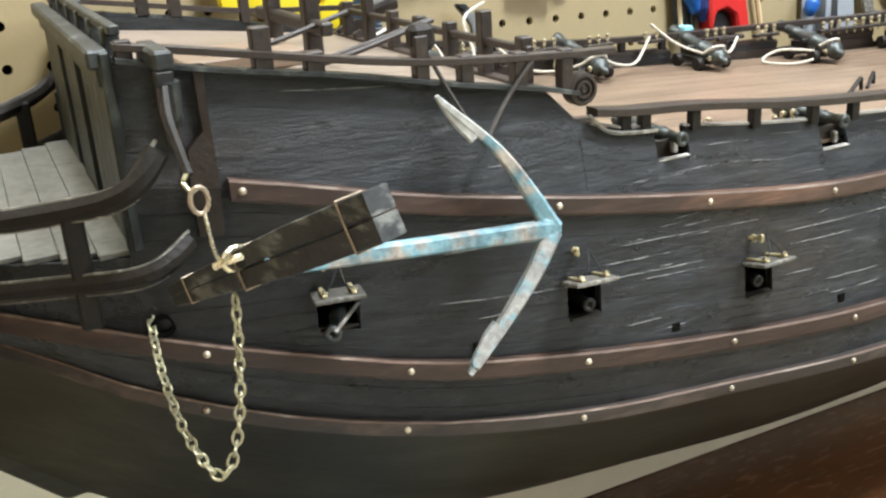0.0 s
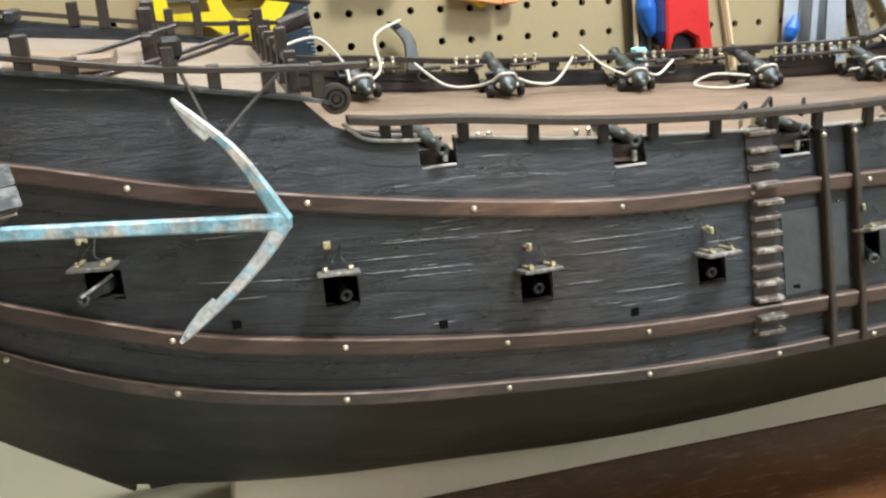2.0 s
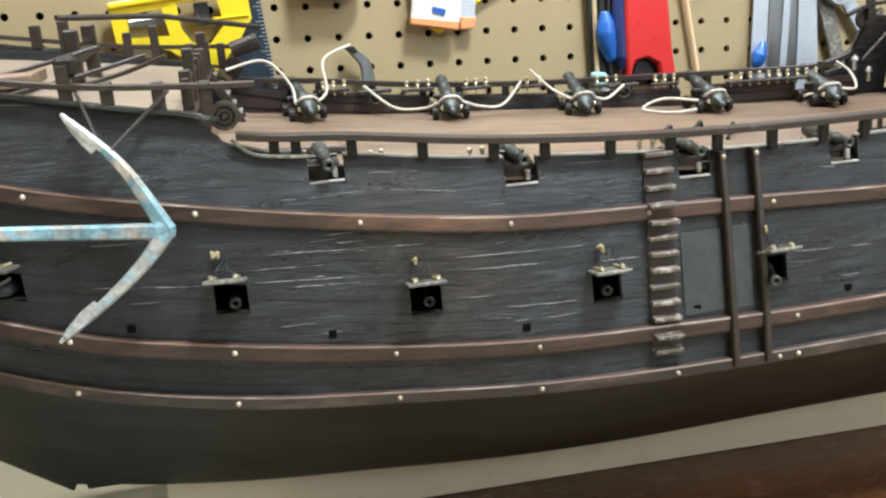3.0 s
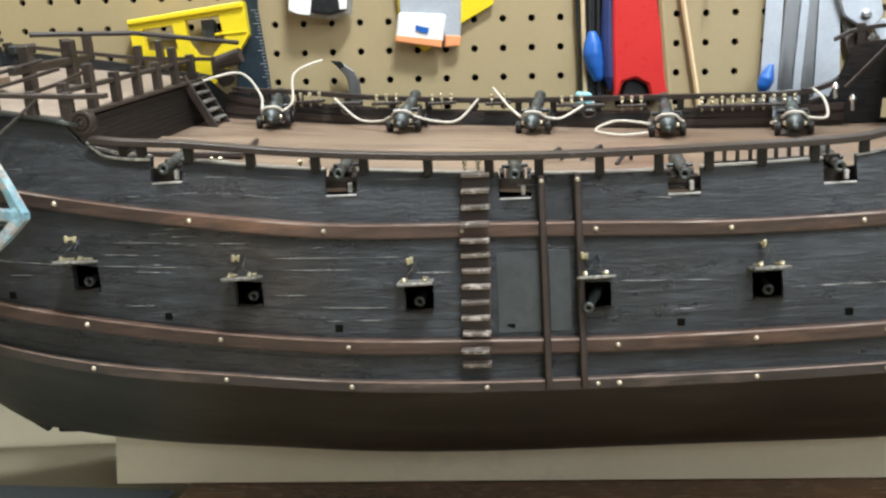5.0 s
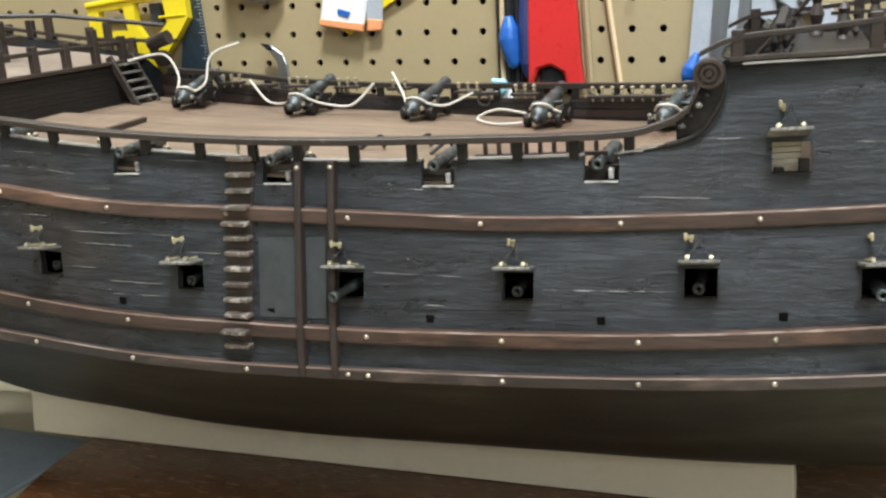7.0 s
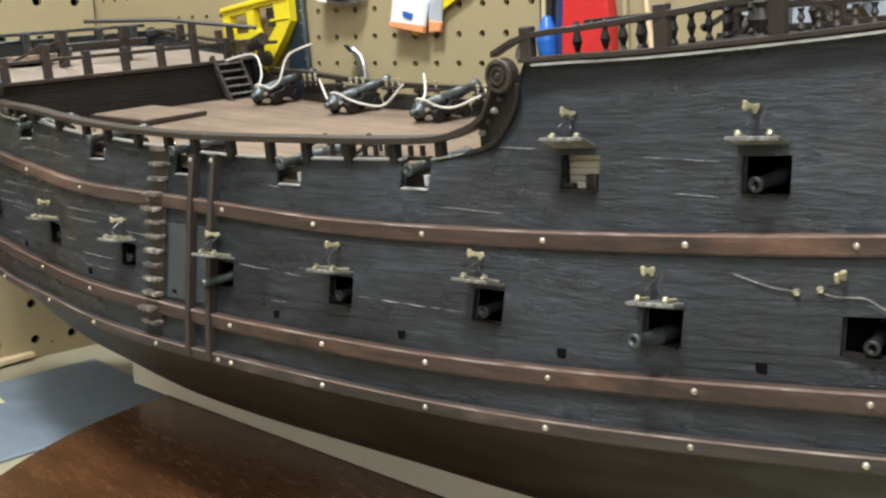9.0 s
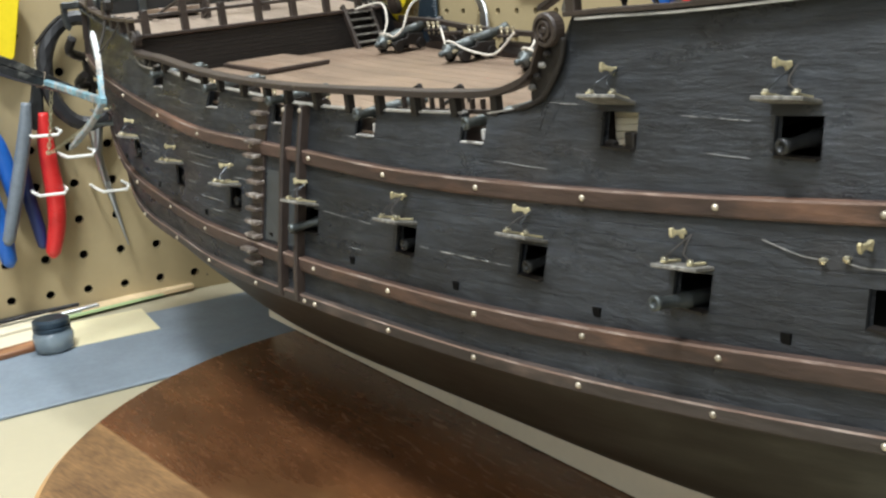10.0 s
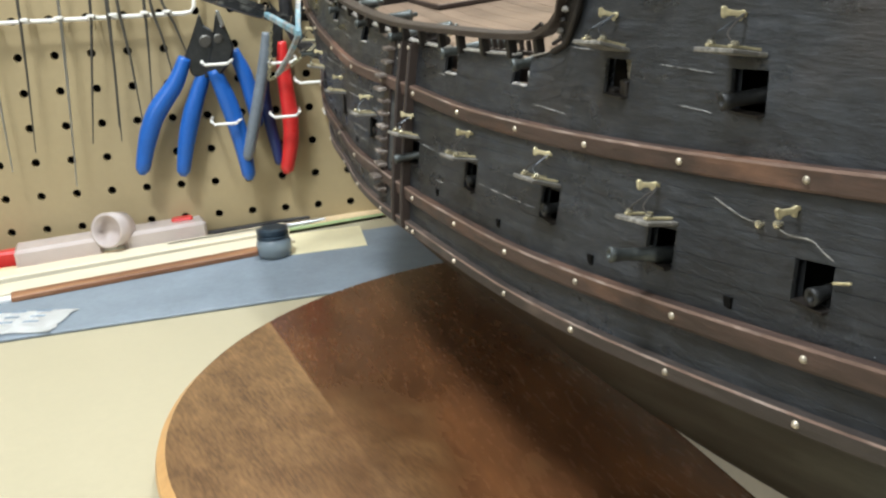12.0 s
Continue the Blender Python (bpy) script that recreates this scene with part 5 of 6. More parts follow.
for side in (-1, 1):
    cat = part("cathead", box(0.0735, side * 0.0715, 0.1925, 0.0042, 0.020, 0.0042, bevel=0.0007), M_HEAD, ship, "grey square cathead beam")
    part("sheave", box(0.0732, side * 0.0800, 0.1890, 0.0036, 0.0030, 0.0034, bevel=0.0004), M_BLACK, cat)
    part("cat_bracket", tube(smooth_path([(0.0742, side * 0.0810, 0.1885), (0.0742, side * 0.0800, 0.1820), (0.0742, side * 0.0785, 0.1800)], 6), [0.0018] * 6 + [0.0019] * 6 + [0.0010], 10), M_HEAD, cat)
    # flat timbers up the side: a knee under the cathead and a standard that broadens downwards
    for name, edge in (("cat_knee", ((0.0728, 0.0764, 0.1885), (0.0728, 0.0762, 0.1800), (0.0738, 0.0762, 0.1735))),
                       ("standard", ((0.0805, 0.0832, 0.1895), (0.0806, 0.0824, 0.1860), (0.0806, 0.0822, 0.1760), (0.0770, 0.0822, 0.1725), (0.0762, 0.0820, 0.1640), (0.0768, 0.0818, 0.1530)))):
        bm = bmesh.new()
        cols = [[bm.verts.new((x, side * (breadth(x, z) + d), z)) for x, d in ((x0, -0.001), (x0, 0.0020), (x1, 0.0024), (x1, -0.001))] for x0, x1, z in edge]
        for a, b in zip(cols, cols[1:]):
            for q in range(4):
                bm.faces.new((a[q], a[(q + 1) % 4], b[(q + 1) % 4], b[q]))
        bm.faces.new(cols[0][::-1])
        bm.faces.new(cols[-1])
        bmesh.ops.recalc_face_normals(bm, faces=bm.faces)
        part(name, bm, M_DARKWOOD, ship, "flat dark timber up the bow side")
    part("cat_fall", tube(smooth_path([(0.0728, side * 0.0825, 0.1875), (0.0714, side * 0.0900, 0.1820), (0.0718, side * 0.0985, 0.1738)], 5), 0.0010, 6), M_CARRIAGE, ship)
    part("hook", tube(smooth_path([(0.0718, side * 0.0985, 0.1745), (0.0705, side * 0.0990, 0.1728), (0.0716, side * 0.0998, 0.1710), (0.0730, side * 0.0998, 0.1716)], 6), 0.00045, 6), M_CHAIN, ship)
# hawse ring coloured black throughout, for the shade of its hole
for x, y in ((0.067, 0.047),):
    z = z_lb(x) + 0.0058
    part("hawse_hole", lathe([(0.0026, -0.001), (0.0030, 0.0008), (0.0018, 0.001), (0.0016, -0.001)], 12, Matrix.Translation((x, -breadth(x, z) - 0.0002, z)) @ Matrix.Rotation(radians(90), 4, "X")), M_HOLE_SHADE, ship)


# ---- loose gear on the deck ----
def gun(label, rise):
    """A ship's gun on its carriage; the barrel points along -y, the wheels stand at z = 0."""
    g = thing("deck_gun", Matrix(), label, "cannon", "guns on the upper deck")
    prof = [(0.0001, -0.0175), (0.0010, -0.0170), (0.0013, -0.0160), (0.0009, -0.0152), (0.0028, -0.0140), (0.0030, -0.0128), (0.0026, -0.0120), (0.0025, -0.004), (0.0028, -0.0036), (0.0024, -0.003),
            (0.0021, 0.0060), (0.0023, 0.0064), (0.0019, 0.0070), (0.0016, 0.0125), (0.0021, 0.0138), (0.0022, 0.0150), (0.0017, 0.0154), (0.0010, 0.0153), (0.0009, 0.0120)]
    part("barrel", lathe(prof, 14, Matrix.Translation((0, -0.002, 0.0072)) @ Matrix.Rotation(radians(90 - rise), 4, "X")), M_GUNGREY, g, "worn grey iron barrel", smooth=True)
    part("trunnion", tube([(-0.0050, 0.0000, 0.0070), (0.0050, 0.0000, 0.0070)], 0.0008, 8), M_GUN, g)
    for s in (-1, 1):
        part("cheek", prism([(0.0095, 0.0022), (-0.0070, 0.0022), (-0.0075, 0.0062), (-0.0020, 0.0068), (0.0010, 0.0066), (0.0015, 0.0054), (0.0050, 0.0050), (0.0055, 0.0042), (0.0095, 0.0038)], 0.0013,
                            Matrix.Translation((s * 0.0036 - 0.0006 + 0.0013 * (s > 0) * 0, 0, 0)) @ Matrix.Rotation(radians(90), 4, "Z"), 0.0002), M_CARRIAGE, g)
        for y in (-0.0055, 0.0068):
            part("wheel", lathe([(0.0001, -0.0009), (0.0022, -0.0009), (0.0024, 0.0), (0.0022, 0.0009), (0.0001, 0.0011)], 12, Matrix.Translation((s * 0.0052, y, 0.0024)) @ Matrix.Rotation(radians(90), 4, "Y")), M_CARRIAGE, g)
        shared("eyebolt", eye_me, g, Matrix.Translation((s * 0.0030, 0.0092, 0.0044)) @ Matrix.Rotation(radians(-90), 4, "X"))
    part("bed", box(0, 0.0010, 0.0034, 0.0074, 0.0150, 0.0016, bevel=0.0003), M_CARRIAGE, g)
    part("quoin", box(0, 0.0080, 0.0050, 0.0026, 0.0050, 0.0018, Matrix.Rotation(-0.12, 4, "X"), 0.0003), M_BULWARK, g)
    return g


first = gun("black and grey iron deck gun on a carriage", 12)
far_at = [(0.2010, 0.0595, 8), (0.2640, 0.0590, -4), (0.3235, 0.0575, -6), (0.3815, 0.0505, -3), (0.4345, 0.0450, -8)]
for n, (x, y, turn) in enumerate(far_at):
    m = SHIP @ Matrix.Translation((x, y, z_deck(x) + 0.0001)) @ Matrix.Rotation(radians(180 + turn), 4, "Z") @ Matrix.Scale(1.28, 4)
    g = first if n == 0 else copy_thing(first, m)
    g.matrix_basis = m
    r = random.Random(40 + n)
    loose = [[(-0.026, 0.004, 0.020), (-0.012, 0.0, 0.0215), (-0.0045, 0.004, 0.0130), (-0.0040, 0.0085, 0.0068)], [(0.020, -0.004, 0.0240), (0.0090, 0.0, 0.0200), (0.0080, 0.006, 0.0100), (0.0042, 0.0085, 0.0068)]] if n == 0 else \
        [[(-0.030, -0.004, 0.0130), (-0.020, 0.0, 0.0050), (-0.010, 0.004, 0.0042), (-0.0042, 0.0085, 0.0064)], [(0.028, -0.002, 0.0105), (0.020, 0.002, 0.0030), (0.011, 0.005, 0.0036), (0.0042, 0.0085, 0.0064)]] if n == 1 else \
        [[(-0.017, -0.006, 0.0165), (-0.010, 0.0, 0.0095), (-0.0042, 0.0085, 0.0064)], [(0.018, -0.003, 0.0085), (0.010, 0.004, 0.0050), (0.0042, 0.0085, 0.0064)]] if n == 2 else \
        [[(-0.006, 0.0075, 0.0050), (-0.018, 0.003, 0.0060), (-0.026, 0.0035, 0.0030), (-0.017, 0.0085, 0.0016), (-0.007, 0.0085, 0.0020)], [(0.0042, 0.0085, 0.0064), (0.006, 0.006, 0.0050)]] if n == 3 else \
        [[(-0.006, 0.0075, 0.0050), (-0.0075, 0.004, 0.0040), (-0.0060, 0.000, 0.0030)], [(0.0070, -0.003, 0.0150), (0.0105, 0.001, 0.0115), (0.0110, 0.006, 0.0060), (0.0042, 0.0085, 0.0064)]]
    # the cords are laid in a frame turned with the gun's far side
    f = SHIP @ Matrix.Translation((x, y, z_deck(x))) @ Matrix.Rotation(radians(turn), 4, "Z") @ Matrix.Scale(1.2, 4)
    for k, pts in enumerate(loose + [[(-0.0042, -0.0085, 0.0066), (-0.002, -0.0108, 0.0086), (0.002, -0.0108, 0.0086), (0.0042, -0.0085, 0.0066)]]):
        if k < 2:
            pts = [(a, -b, c) for a, b, c in pts]
        cord = part("cord", tube(smooth_path(pts, 7), 0.00050, 6), M_ROPE)
        cord.matrix_basis = f
        tagged(cord, "white gun tackle cord lying by a deck gun", "cord", "white gun cords")
near = gun("small black deck gun run out through the bulwark", -1)
for n, (x, w) in enumerate(NOTCHES):
    y = -(b_cap(x) - (0.0112, 0.0118, 0.0116, 0.0124, 0.0120)[n])
    m = SHIP @ Matrix.Translation((x - 0.0002, y, z_deck(x) + 0.0001)) @ Matrix.Rotation(radians((3, 2, 2, 0, -2)[n]), 4, "Z") @ Matrix.Scale(0.9, 4)
    g = near if n == 0 else copy_thing(near, m)
    g.matrix_basis = m


def barrel(x, z, out, pitch, yaw, label):
    prof = [(0.0001, -0.012), (0.0023, -0.012), (0.0020, -0.002), (0.0022, -0.0016), (0.0017, -0.0008), (0.0014, 0.0062), (0.0018, 0.0078), (0.0019, 0.0092), (0.0015, 0.0096), (0.0008, 0.0094), (0.0007, 0.006)]
    b = part("gun_barrel", lathe(prof, 14), M_GUNGREY if out > 0.006 else M_GUN, smooth=True)
    b.matrix_basis = SHIP @ Matrix.Translation((x, -breadth(x, z) + 0.0085 - out, z)) @ pose(0, 0, 0, 90 + pitch, 0, yaw)
    tagged(b, label, "cannon", "guns in the lower ports")


for n, (x, w) in enumerate(PORTS[:9]):
    barrel(x + (-0.001, 0.001, 0.001, 0.0, -0.001, 0.0, -0.0005, 0.0, 0.001)[n], z_port(x) - 0.0012, (0.010, 0.0, -0.002, -0.001, 0.0065, 0.0, 0.0005, 0.0120, 0.001)[n],
           (-3, 0, 0, 0, 4, 0, 0, -11, 2)[n], (-25, 0, 0, 0, -12, 0, 0, 0, 6)[n], "black iron gun muzzle in a lower port")
for x in (0.5272, 0.576):
    barrel(x + 0.001, z_ub(x) + q_lo(x) + 0.0036, 0.0055, 0, -4, "black iron gun muzzle in a quarterdeck port")
stick = part("lanyard", tube([(0.1005, -0.0862, 0.1292), (0.1085, -0.0805, 0.1325)], 0.0005, 6), M_LID)
stick.matrix_basis = SHIP
tagged(stick, "pale worn tackle line on a lowered gun", "cord")

# open hatch cover, gratings and handspikes on the waist deck
hat = thing("hatch_cover", SHIP @ Matrix.Translation((0.1880, -0.010, z_deck(0.188))) @ Matrix.Rotation(radians(7), 4, "Z") @ Matrix.Rotation(0.085, 4, "Y"), "low flat wooden hatch board on the waist deck", "hatch")
for k in range(4):
    part("board", box(0, -0.0135 + 0.009 * k, 0.0016, 0.040, 0.0088, 0.0016, bevel=0.0003), M_DECK, hat)
part("coaming", box(0.0204, 0, 0.0010, 0.0012, 0.037, 0.0020, bevel=0.0002), M_BULWARK, hat)
part("coaming", box(0, -0.0186, 0.0010, 0.042, 0.0012, 0.0020, bevel=0.0002), M_BULWARK, hat)
for x, y, a in ((0.3490, -0.012, 0.5), (0.3600, -0.018, 0.9), (0.3330, -0.020, 0.3)):
    z = z_deck(x)
    hs = part("handspike", tube(smooth_path([(-0.008, 0, 0.0006), (-0.001, 0, 0.0042), (0.001, 0, 0.0050), (0.0016, 0, 0.0030), (0.0018, 0, 0.0006)], 4), 0.0008, 6), M_CARRIAGE)
    hs.matrix_basis = SHIP @ Matrix.Translation((x, y, z)) @ Matrix.Rotation(a, 4, "Z")
    tagged(hs, "small bent black iron handle on the deck", "deck fitting", "bent deck handles")

# ---- anchor with its wooden stock, lashed at the bow ----
anchor = thing("anchor", SHIP, "verdigris anchor with black wooden stock hung at the bow", "anchor")
crown, top_tip, low_tip, ring_end = Vector((0.1545, -0.0915, 0.1440)), Vector((0.1318, -0.0835, 0.1760)), Vector((0.1262, -0.1035, 0.1212)), Vector((0.0700, -0.1010, 0.1545))


def bar(pts, wides, deep, mat, name, parent):
    """A tapering flat bar whose broad side faces the viewer's side of the ship."""
    bm = bmesh.new()
    cols = []
    n = Vector((-0.25, -1, 0.12)).normalized()
    for i, p in enumerate(pts):
        d = (pts[min(i + 1, len(pts) - 1)] - pts[max(i - 1, 0)]).normalized()
        s = d.cross(n).normalized()
        w = wides[i]
        cols.append([bm.verts.new(p + s * a * w / 2 + n * b * deep / 2) for a, b in ((-1, -1), (-1, 0.6), (-0.7, 1), (0.7, 1), (1, 0.6), (1, -1))])
    for a, b in zip(cols, cols[1:]):
        for q in range(6):
            bm.faces.new((a[q], a[(q + 1) % 6], b[(q + 1) % 6], b[q]))
    bm.faces.new(cols[0][::-1])
    bm.faces.new(cols[-1])
    bmesh.ops.recalc_face_normals(bm, faces=bm.faces)
    return part(name, bm, mat, parent)


bar([crown + (ring_end - crown) * t for t in (0.0, 0.3, 0.6, 0.885)], (0.0044, 0.0038, 0.0035, 0.0032), 0.0030, M_PATINA, "shank", anchor)
up = smooth_path([crown, crown + Vector((-0.0043, 0.002, 0.0090)), crown + Vector((-0.0112, 0.005, 0.0203)), top_tip], 4)
arm = bar(up, [0.0052 - 0.0037 * (i / (len(up) - 1)) ** 0.8 for i in range(len(up))], 0.0028, M_PATINA, "upper_arm", anchor)
arm.data.materials.append(M_TIP)
for f in arm.data.polygons:
    if f.center.z > 0.1665:
        f.material_index = 1
dn = smooth_path([crown, crown + Vector((-0.0060, -0.003, -0.0068)), crown + Vector((-0.0162, -0.0072, -0.0150)), low_tip], 4)
bar(dn, [0.0050 - 0.0028 * (i / (len(dn) - 1)) ** 0.8 for i in range(len(dn))], 0.0028, M_GREYARM, "lower_arm", anchor)
for tip, d in ((top_tip, top_tip - crown), (low_tip, low_tip - crown)):
    d = d.normalized()
    bar([tip - d * 0.011, tip - d * 0.007, tip - d * 0.002, tip + d * 0.0022], (0.0022, 0.0030, 0.0024, 0.0008) if tip is top_tip else (0.0026, 0.0036, 0.0028, 0.0010), 0.0018, M_TIP if tip is top_tip else M_GREYARM, "fluke", anchor)
bar([crown + Vector((-0.0058, 0.001, -0.0002)), crown + Vector((-0.0020, 0.0, 0.0)), crown + Vector((0.0002, 0, 0.0)), crown + Vector((0.0020, 0, 0.0))], (0.0040, 0.0066, 0.0058, 0.0020), 0.0030, M_PATINA, "crown", anchor)
near_end, far_end = Vector((0.0960, -0.1340, 0.1712)), Vector((0.0690, -0.0800, 0.1440))
ax = (near_end - far_end).normalized()
side_v = ax.cross(Vector((0, 0, 1))).normalized()
up_v = side_v.cross(ax).normalized()
for k, s in enumerate((-1, 1)):
    bm = bmesh.new()
    cols = []
    for t, w in ((0.0, 0.0012), (0.35, 0.0019), (0.65, 0.0024), (1.0, 0.0024)):
        c = far_end + (near_end - far_end) * t + up_v * s * w * 0.98
        cols.append([bm.verts.new(c + side_v * a * w * 1.3 + up_v * b * w * 0.92) for a, b in ((-0.9, -1), (0.9, -1), (1, -0.9), (1, 0.9), (0.9, 1), (-0.9, 1), (-1, 0.9), (-1, -0.9))])
    for a, b in zip(cols, cols[1:]):
        for q in range(8):
            bm.faces.new((a[q], a[(q + 1) % 8], b[(q + 1) % 8], b[q]))
    bm.faces.new(cols[0][::-1])
    bm.faces.new(cols[-1])
    bmesh.ops.recalc_face_normals(bm, faces=bm.faces)
    part("stock", bm, M_STOCK, anchor, "black painted wooden anchor stock")
for t, w in ((0.10, 0.00140), (0.40, 0.00205), (0.90, 0.00242)):
    c = far_end + (near_end - far_end) * t
    pts = [c + side_v * a * w * 1.36 + up_v * b * w * 1.98 for a, b in ((-1, -1), (1, -1), (1.02, 0), (1, 1), (-1, 1), (-1.02, 0))]
    part("band", tube(pts, 0.00026, 5, True), M_BAND, anchor, "dull copper band")
hub = Vector((0.0772, -0.1030, 0.1575))
part("ring", tube([hub + Vector((0.0026 * math.cos(a), 0.0012 * math.cos(a), 0.0022 * math.sin(a))) for a in [k * math.tau / 14 for k in range(14)]], 0.0006, 6, True), M_BRASS, anchor)
part("clamp", tube(smooth_path([hub + Vector((-0.004, 0.001, -0.0012)), hub + Vector((0.0, -0.001, 0.0004)), hub + Vector((0.004, -0.001, 0.0006)), hub + Vector((0.0046, 0.0, -0.0030))], 5), 0.0008, 6), M_BRASS, anchor, "pale brass clamp")
part("shackle", tube([(0.0727 + 0.0017 * math.cos(a), -0.1003, 0.1692 + 0.0026 * math.sin(a)) for a in [k * math.tau / 14 for k in range(14)]], 0.0005, 6, True), M_BAND, anchor, "small dull copper shackle ring")
part("ring_clamp", tube(smooth_path([hub + Vector((-0.001, 0.001, 0.001)), (0.0752, -0.1025, 0.1568), (0.0738, -0.1020, 0.1590), (0.0732, -0.1008, 0.1668)], 5), 0.0004, 6), M_BRASS, anchor)
for pts in ([(0.1315, -0.0735, 0.1895), (0.1360, -0.0790, 0.1770), (0.1405, -0.0862, 0.1655)], [(0.1405, -0.0862, 0.1655), (0.1500, -0.0800, 0.1735), (0.1590, -0.0770, 0.1810)]):
    cord = part("lashing", tube(smooth_path(pts, 4), 0.00055, 6), M_CORD)
    cord.matrix_basis = SHIP
    tagged(cord, "dark cord lashing the anchor to the rail", "cord", "anchor lashings")
blockp = part("tackle_block", box(0.1320, -0.0735, 0.1895, 0.0060, 0.0050, 0.0060, bevel=0.0012), M_CARRIAGE)
blockp.matrix_basis = SHIP
tagged(blockp, "small black tackle block on the forecastle rail", "tackle block")

# hanging chain
link_me = bpy.data.meshes.new("link")
bm = tube([(0.00095 * math.cos(a), 0, 0.00165 * math.sin(a)) for a in [k * math.tau / 10 for k in range(10)]], 0.00034, 5, True)
bm.to_mesh(link_me)
bm.free()
link_me.materials.append(M_CHAIN)
chain = thing("anchor_chain", SHIP, "thin pale brass chain hanging in a loop from the bow", "chain")
path = smooth_path([(0.0775, -0.0965, 0.1490), (0.0765, -0.0985, 0.1400), (0.0745, -0.1010, 0.1270), (0.0715, -0.1030, 0.1170), (0.0685, -0.1035, 0.1128), (0.0660, -0.0990, 0.1140), (0.0640, -0.0890, 0.1185),
                    (0.0635, -0.0770, 0.1250), (0.0640, -0.0680, 0.1310), (0.0650, -0.0610, 0.1345)], 24)
dist, last, flip = 0.0, path[0], 0
for a, b in zip(path, path[1:]):
    dist += (b - a).length
    if dist >= 0.0025:
        dist -= 0.0025
        d = (b - a).normalized()
        q = d.to_track_quat("Z", "Y").to_matrix().to_4x4()
        shared("link", link_me, chain, Matrix.Translation(b) @ q @ Matrix.Rotation(radians(45 + 90 * flip), 4, "Z"))
        flip = 1 - flip


# ---- tools on the pegboards: outlines in hole steps ----
def hung(board, name, label, category, group=""):
    return thing(name, board, label, category, group)


def plate(parent, name, outline, thick, mat, off=0.006, holes=(), bevel=0.0006, label=""):
    """A flat piece standing off a board; outline in hole steps; holes are inner outlines."""
    pts = [(x * PEG, z * PEG) for x, z in outline]
    bm = prism(pts, thick, Matrix.Translation((0, -off - thick, 0)), bevel) if not holes else framed(pts, [[(x * PEG, z * PEG) for x, z in h] for h in holes], thick, off)
    return part(name, bm, mat, parent, label)


def framed(pts, holes, thick, off):
    """A plate with windows, filled as a triangulated region and given depth."""
    bm = bmesh.new()
    edges = []
    for loop in [pts] + holes:
        vs = [bm.verts.new((x, -off, z)) for x, z in loop]
        edges += [bm.edges.new((vs[i], vs[(i + 1) % len(vs)])) for i in range(len(vs))]
    bmesh.ops.triangle_fill(bm, use_beauty=True, use_dissolve=False, edges=edges)
    r = bmesh.ops.extrude_face_region(bm, geom=list(bm.faces))
    for v in r["geom"]:
        if isinstance(v, bmesh.types.BMVert):
            v.co.y -= thick
    bmesh.ops.recalc_face_normals(bm, faces=bm.faces)
    return bm


def rod(parent, name, pts, r, mat, off=0.008, sides=8, label="", steps=0):
    p = [(x * PEG, -off - (q[0] if q else 0), z * PEG) for x, z, *q in pts]
    return part(name, tube(smooth_path(p, steps) if steps else p, r, sides), mat, parent, label)


def grip(parent, pts, radii, mat, off):
    """A dipped plastic handle, smooth and rounded at its end."""
    fine = smooth_path([(x, 0, z) for x, z in pts], 5)
    n = len(fine) - 1
    r = [radii[min(int(i / 5), len(radii) - 1)] + (radii[min(int(i / 5) + 1, len(radii) - 1)] - radii[min(int(i / 5), len(radii) - 1)]) * (i % 5) / 5 for i in range(n)] + [radii[-1] * 0.5]
    return part("grip", tube([(p.x * PEG, -off, p.z * PEG) for p in fine], r, 12), mat, parent, smooth=True)


def hook(board, c, r, name="peg_hook", wide=0.0):
    h = hung(board, name, "bent wire hook pushed into the pegboard", "hook", "pegboard hooks")
    rod(h, "wire", [(c, r, -0.009), (c, r, 0.010), (c + 0.02, r - 0.05, 0.016), (c + 0.02, r + 0.22, 0.018)], 0.0013, M_STEEL)
    return h


saw = hung(BOARD_A, "yellow_square", "large yellow plastic square with a dark steel blade", "square")
plate(saw, "head", [(-5.00, 0.24), (-0.90, 0.78), (-0.78, -0.34), (-1.15, -0.90), (-1.72, -1.62), (-2.10, -2.05), (-2.30, -2.45), (-2.62, -2.45), (-2.66, -1.95), (-2.95, -1.45), (-3.30, -1.20), (-4.84, -0.92)], 0.009, M_YELLOW, 0.010, [[(-4.50, -0.07), (-3.44, 0.05), (-3.27, -0.76), (-4.42, -0.79)],
                    [(-2.99, 0.20), (-1.80, 0.34), (-1.62, -0.50), (-2.10, -1.05), (-2.62, -0.98), (-2.92, -0.55)]])
plate(saw, "ridge", [(-4.99, 0.24), (-0.92, 0.78), (-0.91, 0.56), (-4.98, 0.06)], 0.004, M_YELLOW, 0.0185, bevel=0.001)
plate(saw, "rib", [(-1.95, -0.27), (-0.85, -0.20), (-0.85, -0.28), (-1.95, -0.36)], 0.002, M_YELLOW, 0.0185)
plate(saw, "knob", [(-2.50, 0.20), (-2.05, 0.22), (-2.02, -0.45), (-2.45, -0.5)], 0.009, M_HEAD, 0.004)
plate(saw, "bar", [(-4.5, -0.25), (-3.3, -0.18), (-3.3, -0.42), (-4.5, -0.48)], 0.004, M_STEEL, 0.003)
blade = plate(saw, "blade", [(-0.92, 3.6), (-0.42, 3.6), (-0.50, 0.59), (-0.23, -1.60), (-0.10, -3.2), (-1.50, -3.2), (-1.28, -1.20), (-0.96, -0.39)], 0.0022, M_BLUESTEEL, 0.007, label="blue-black steel rule blade")
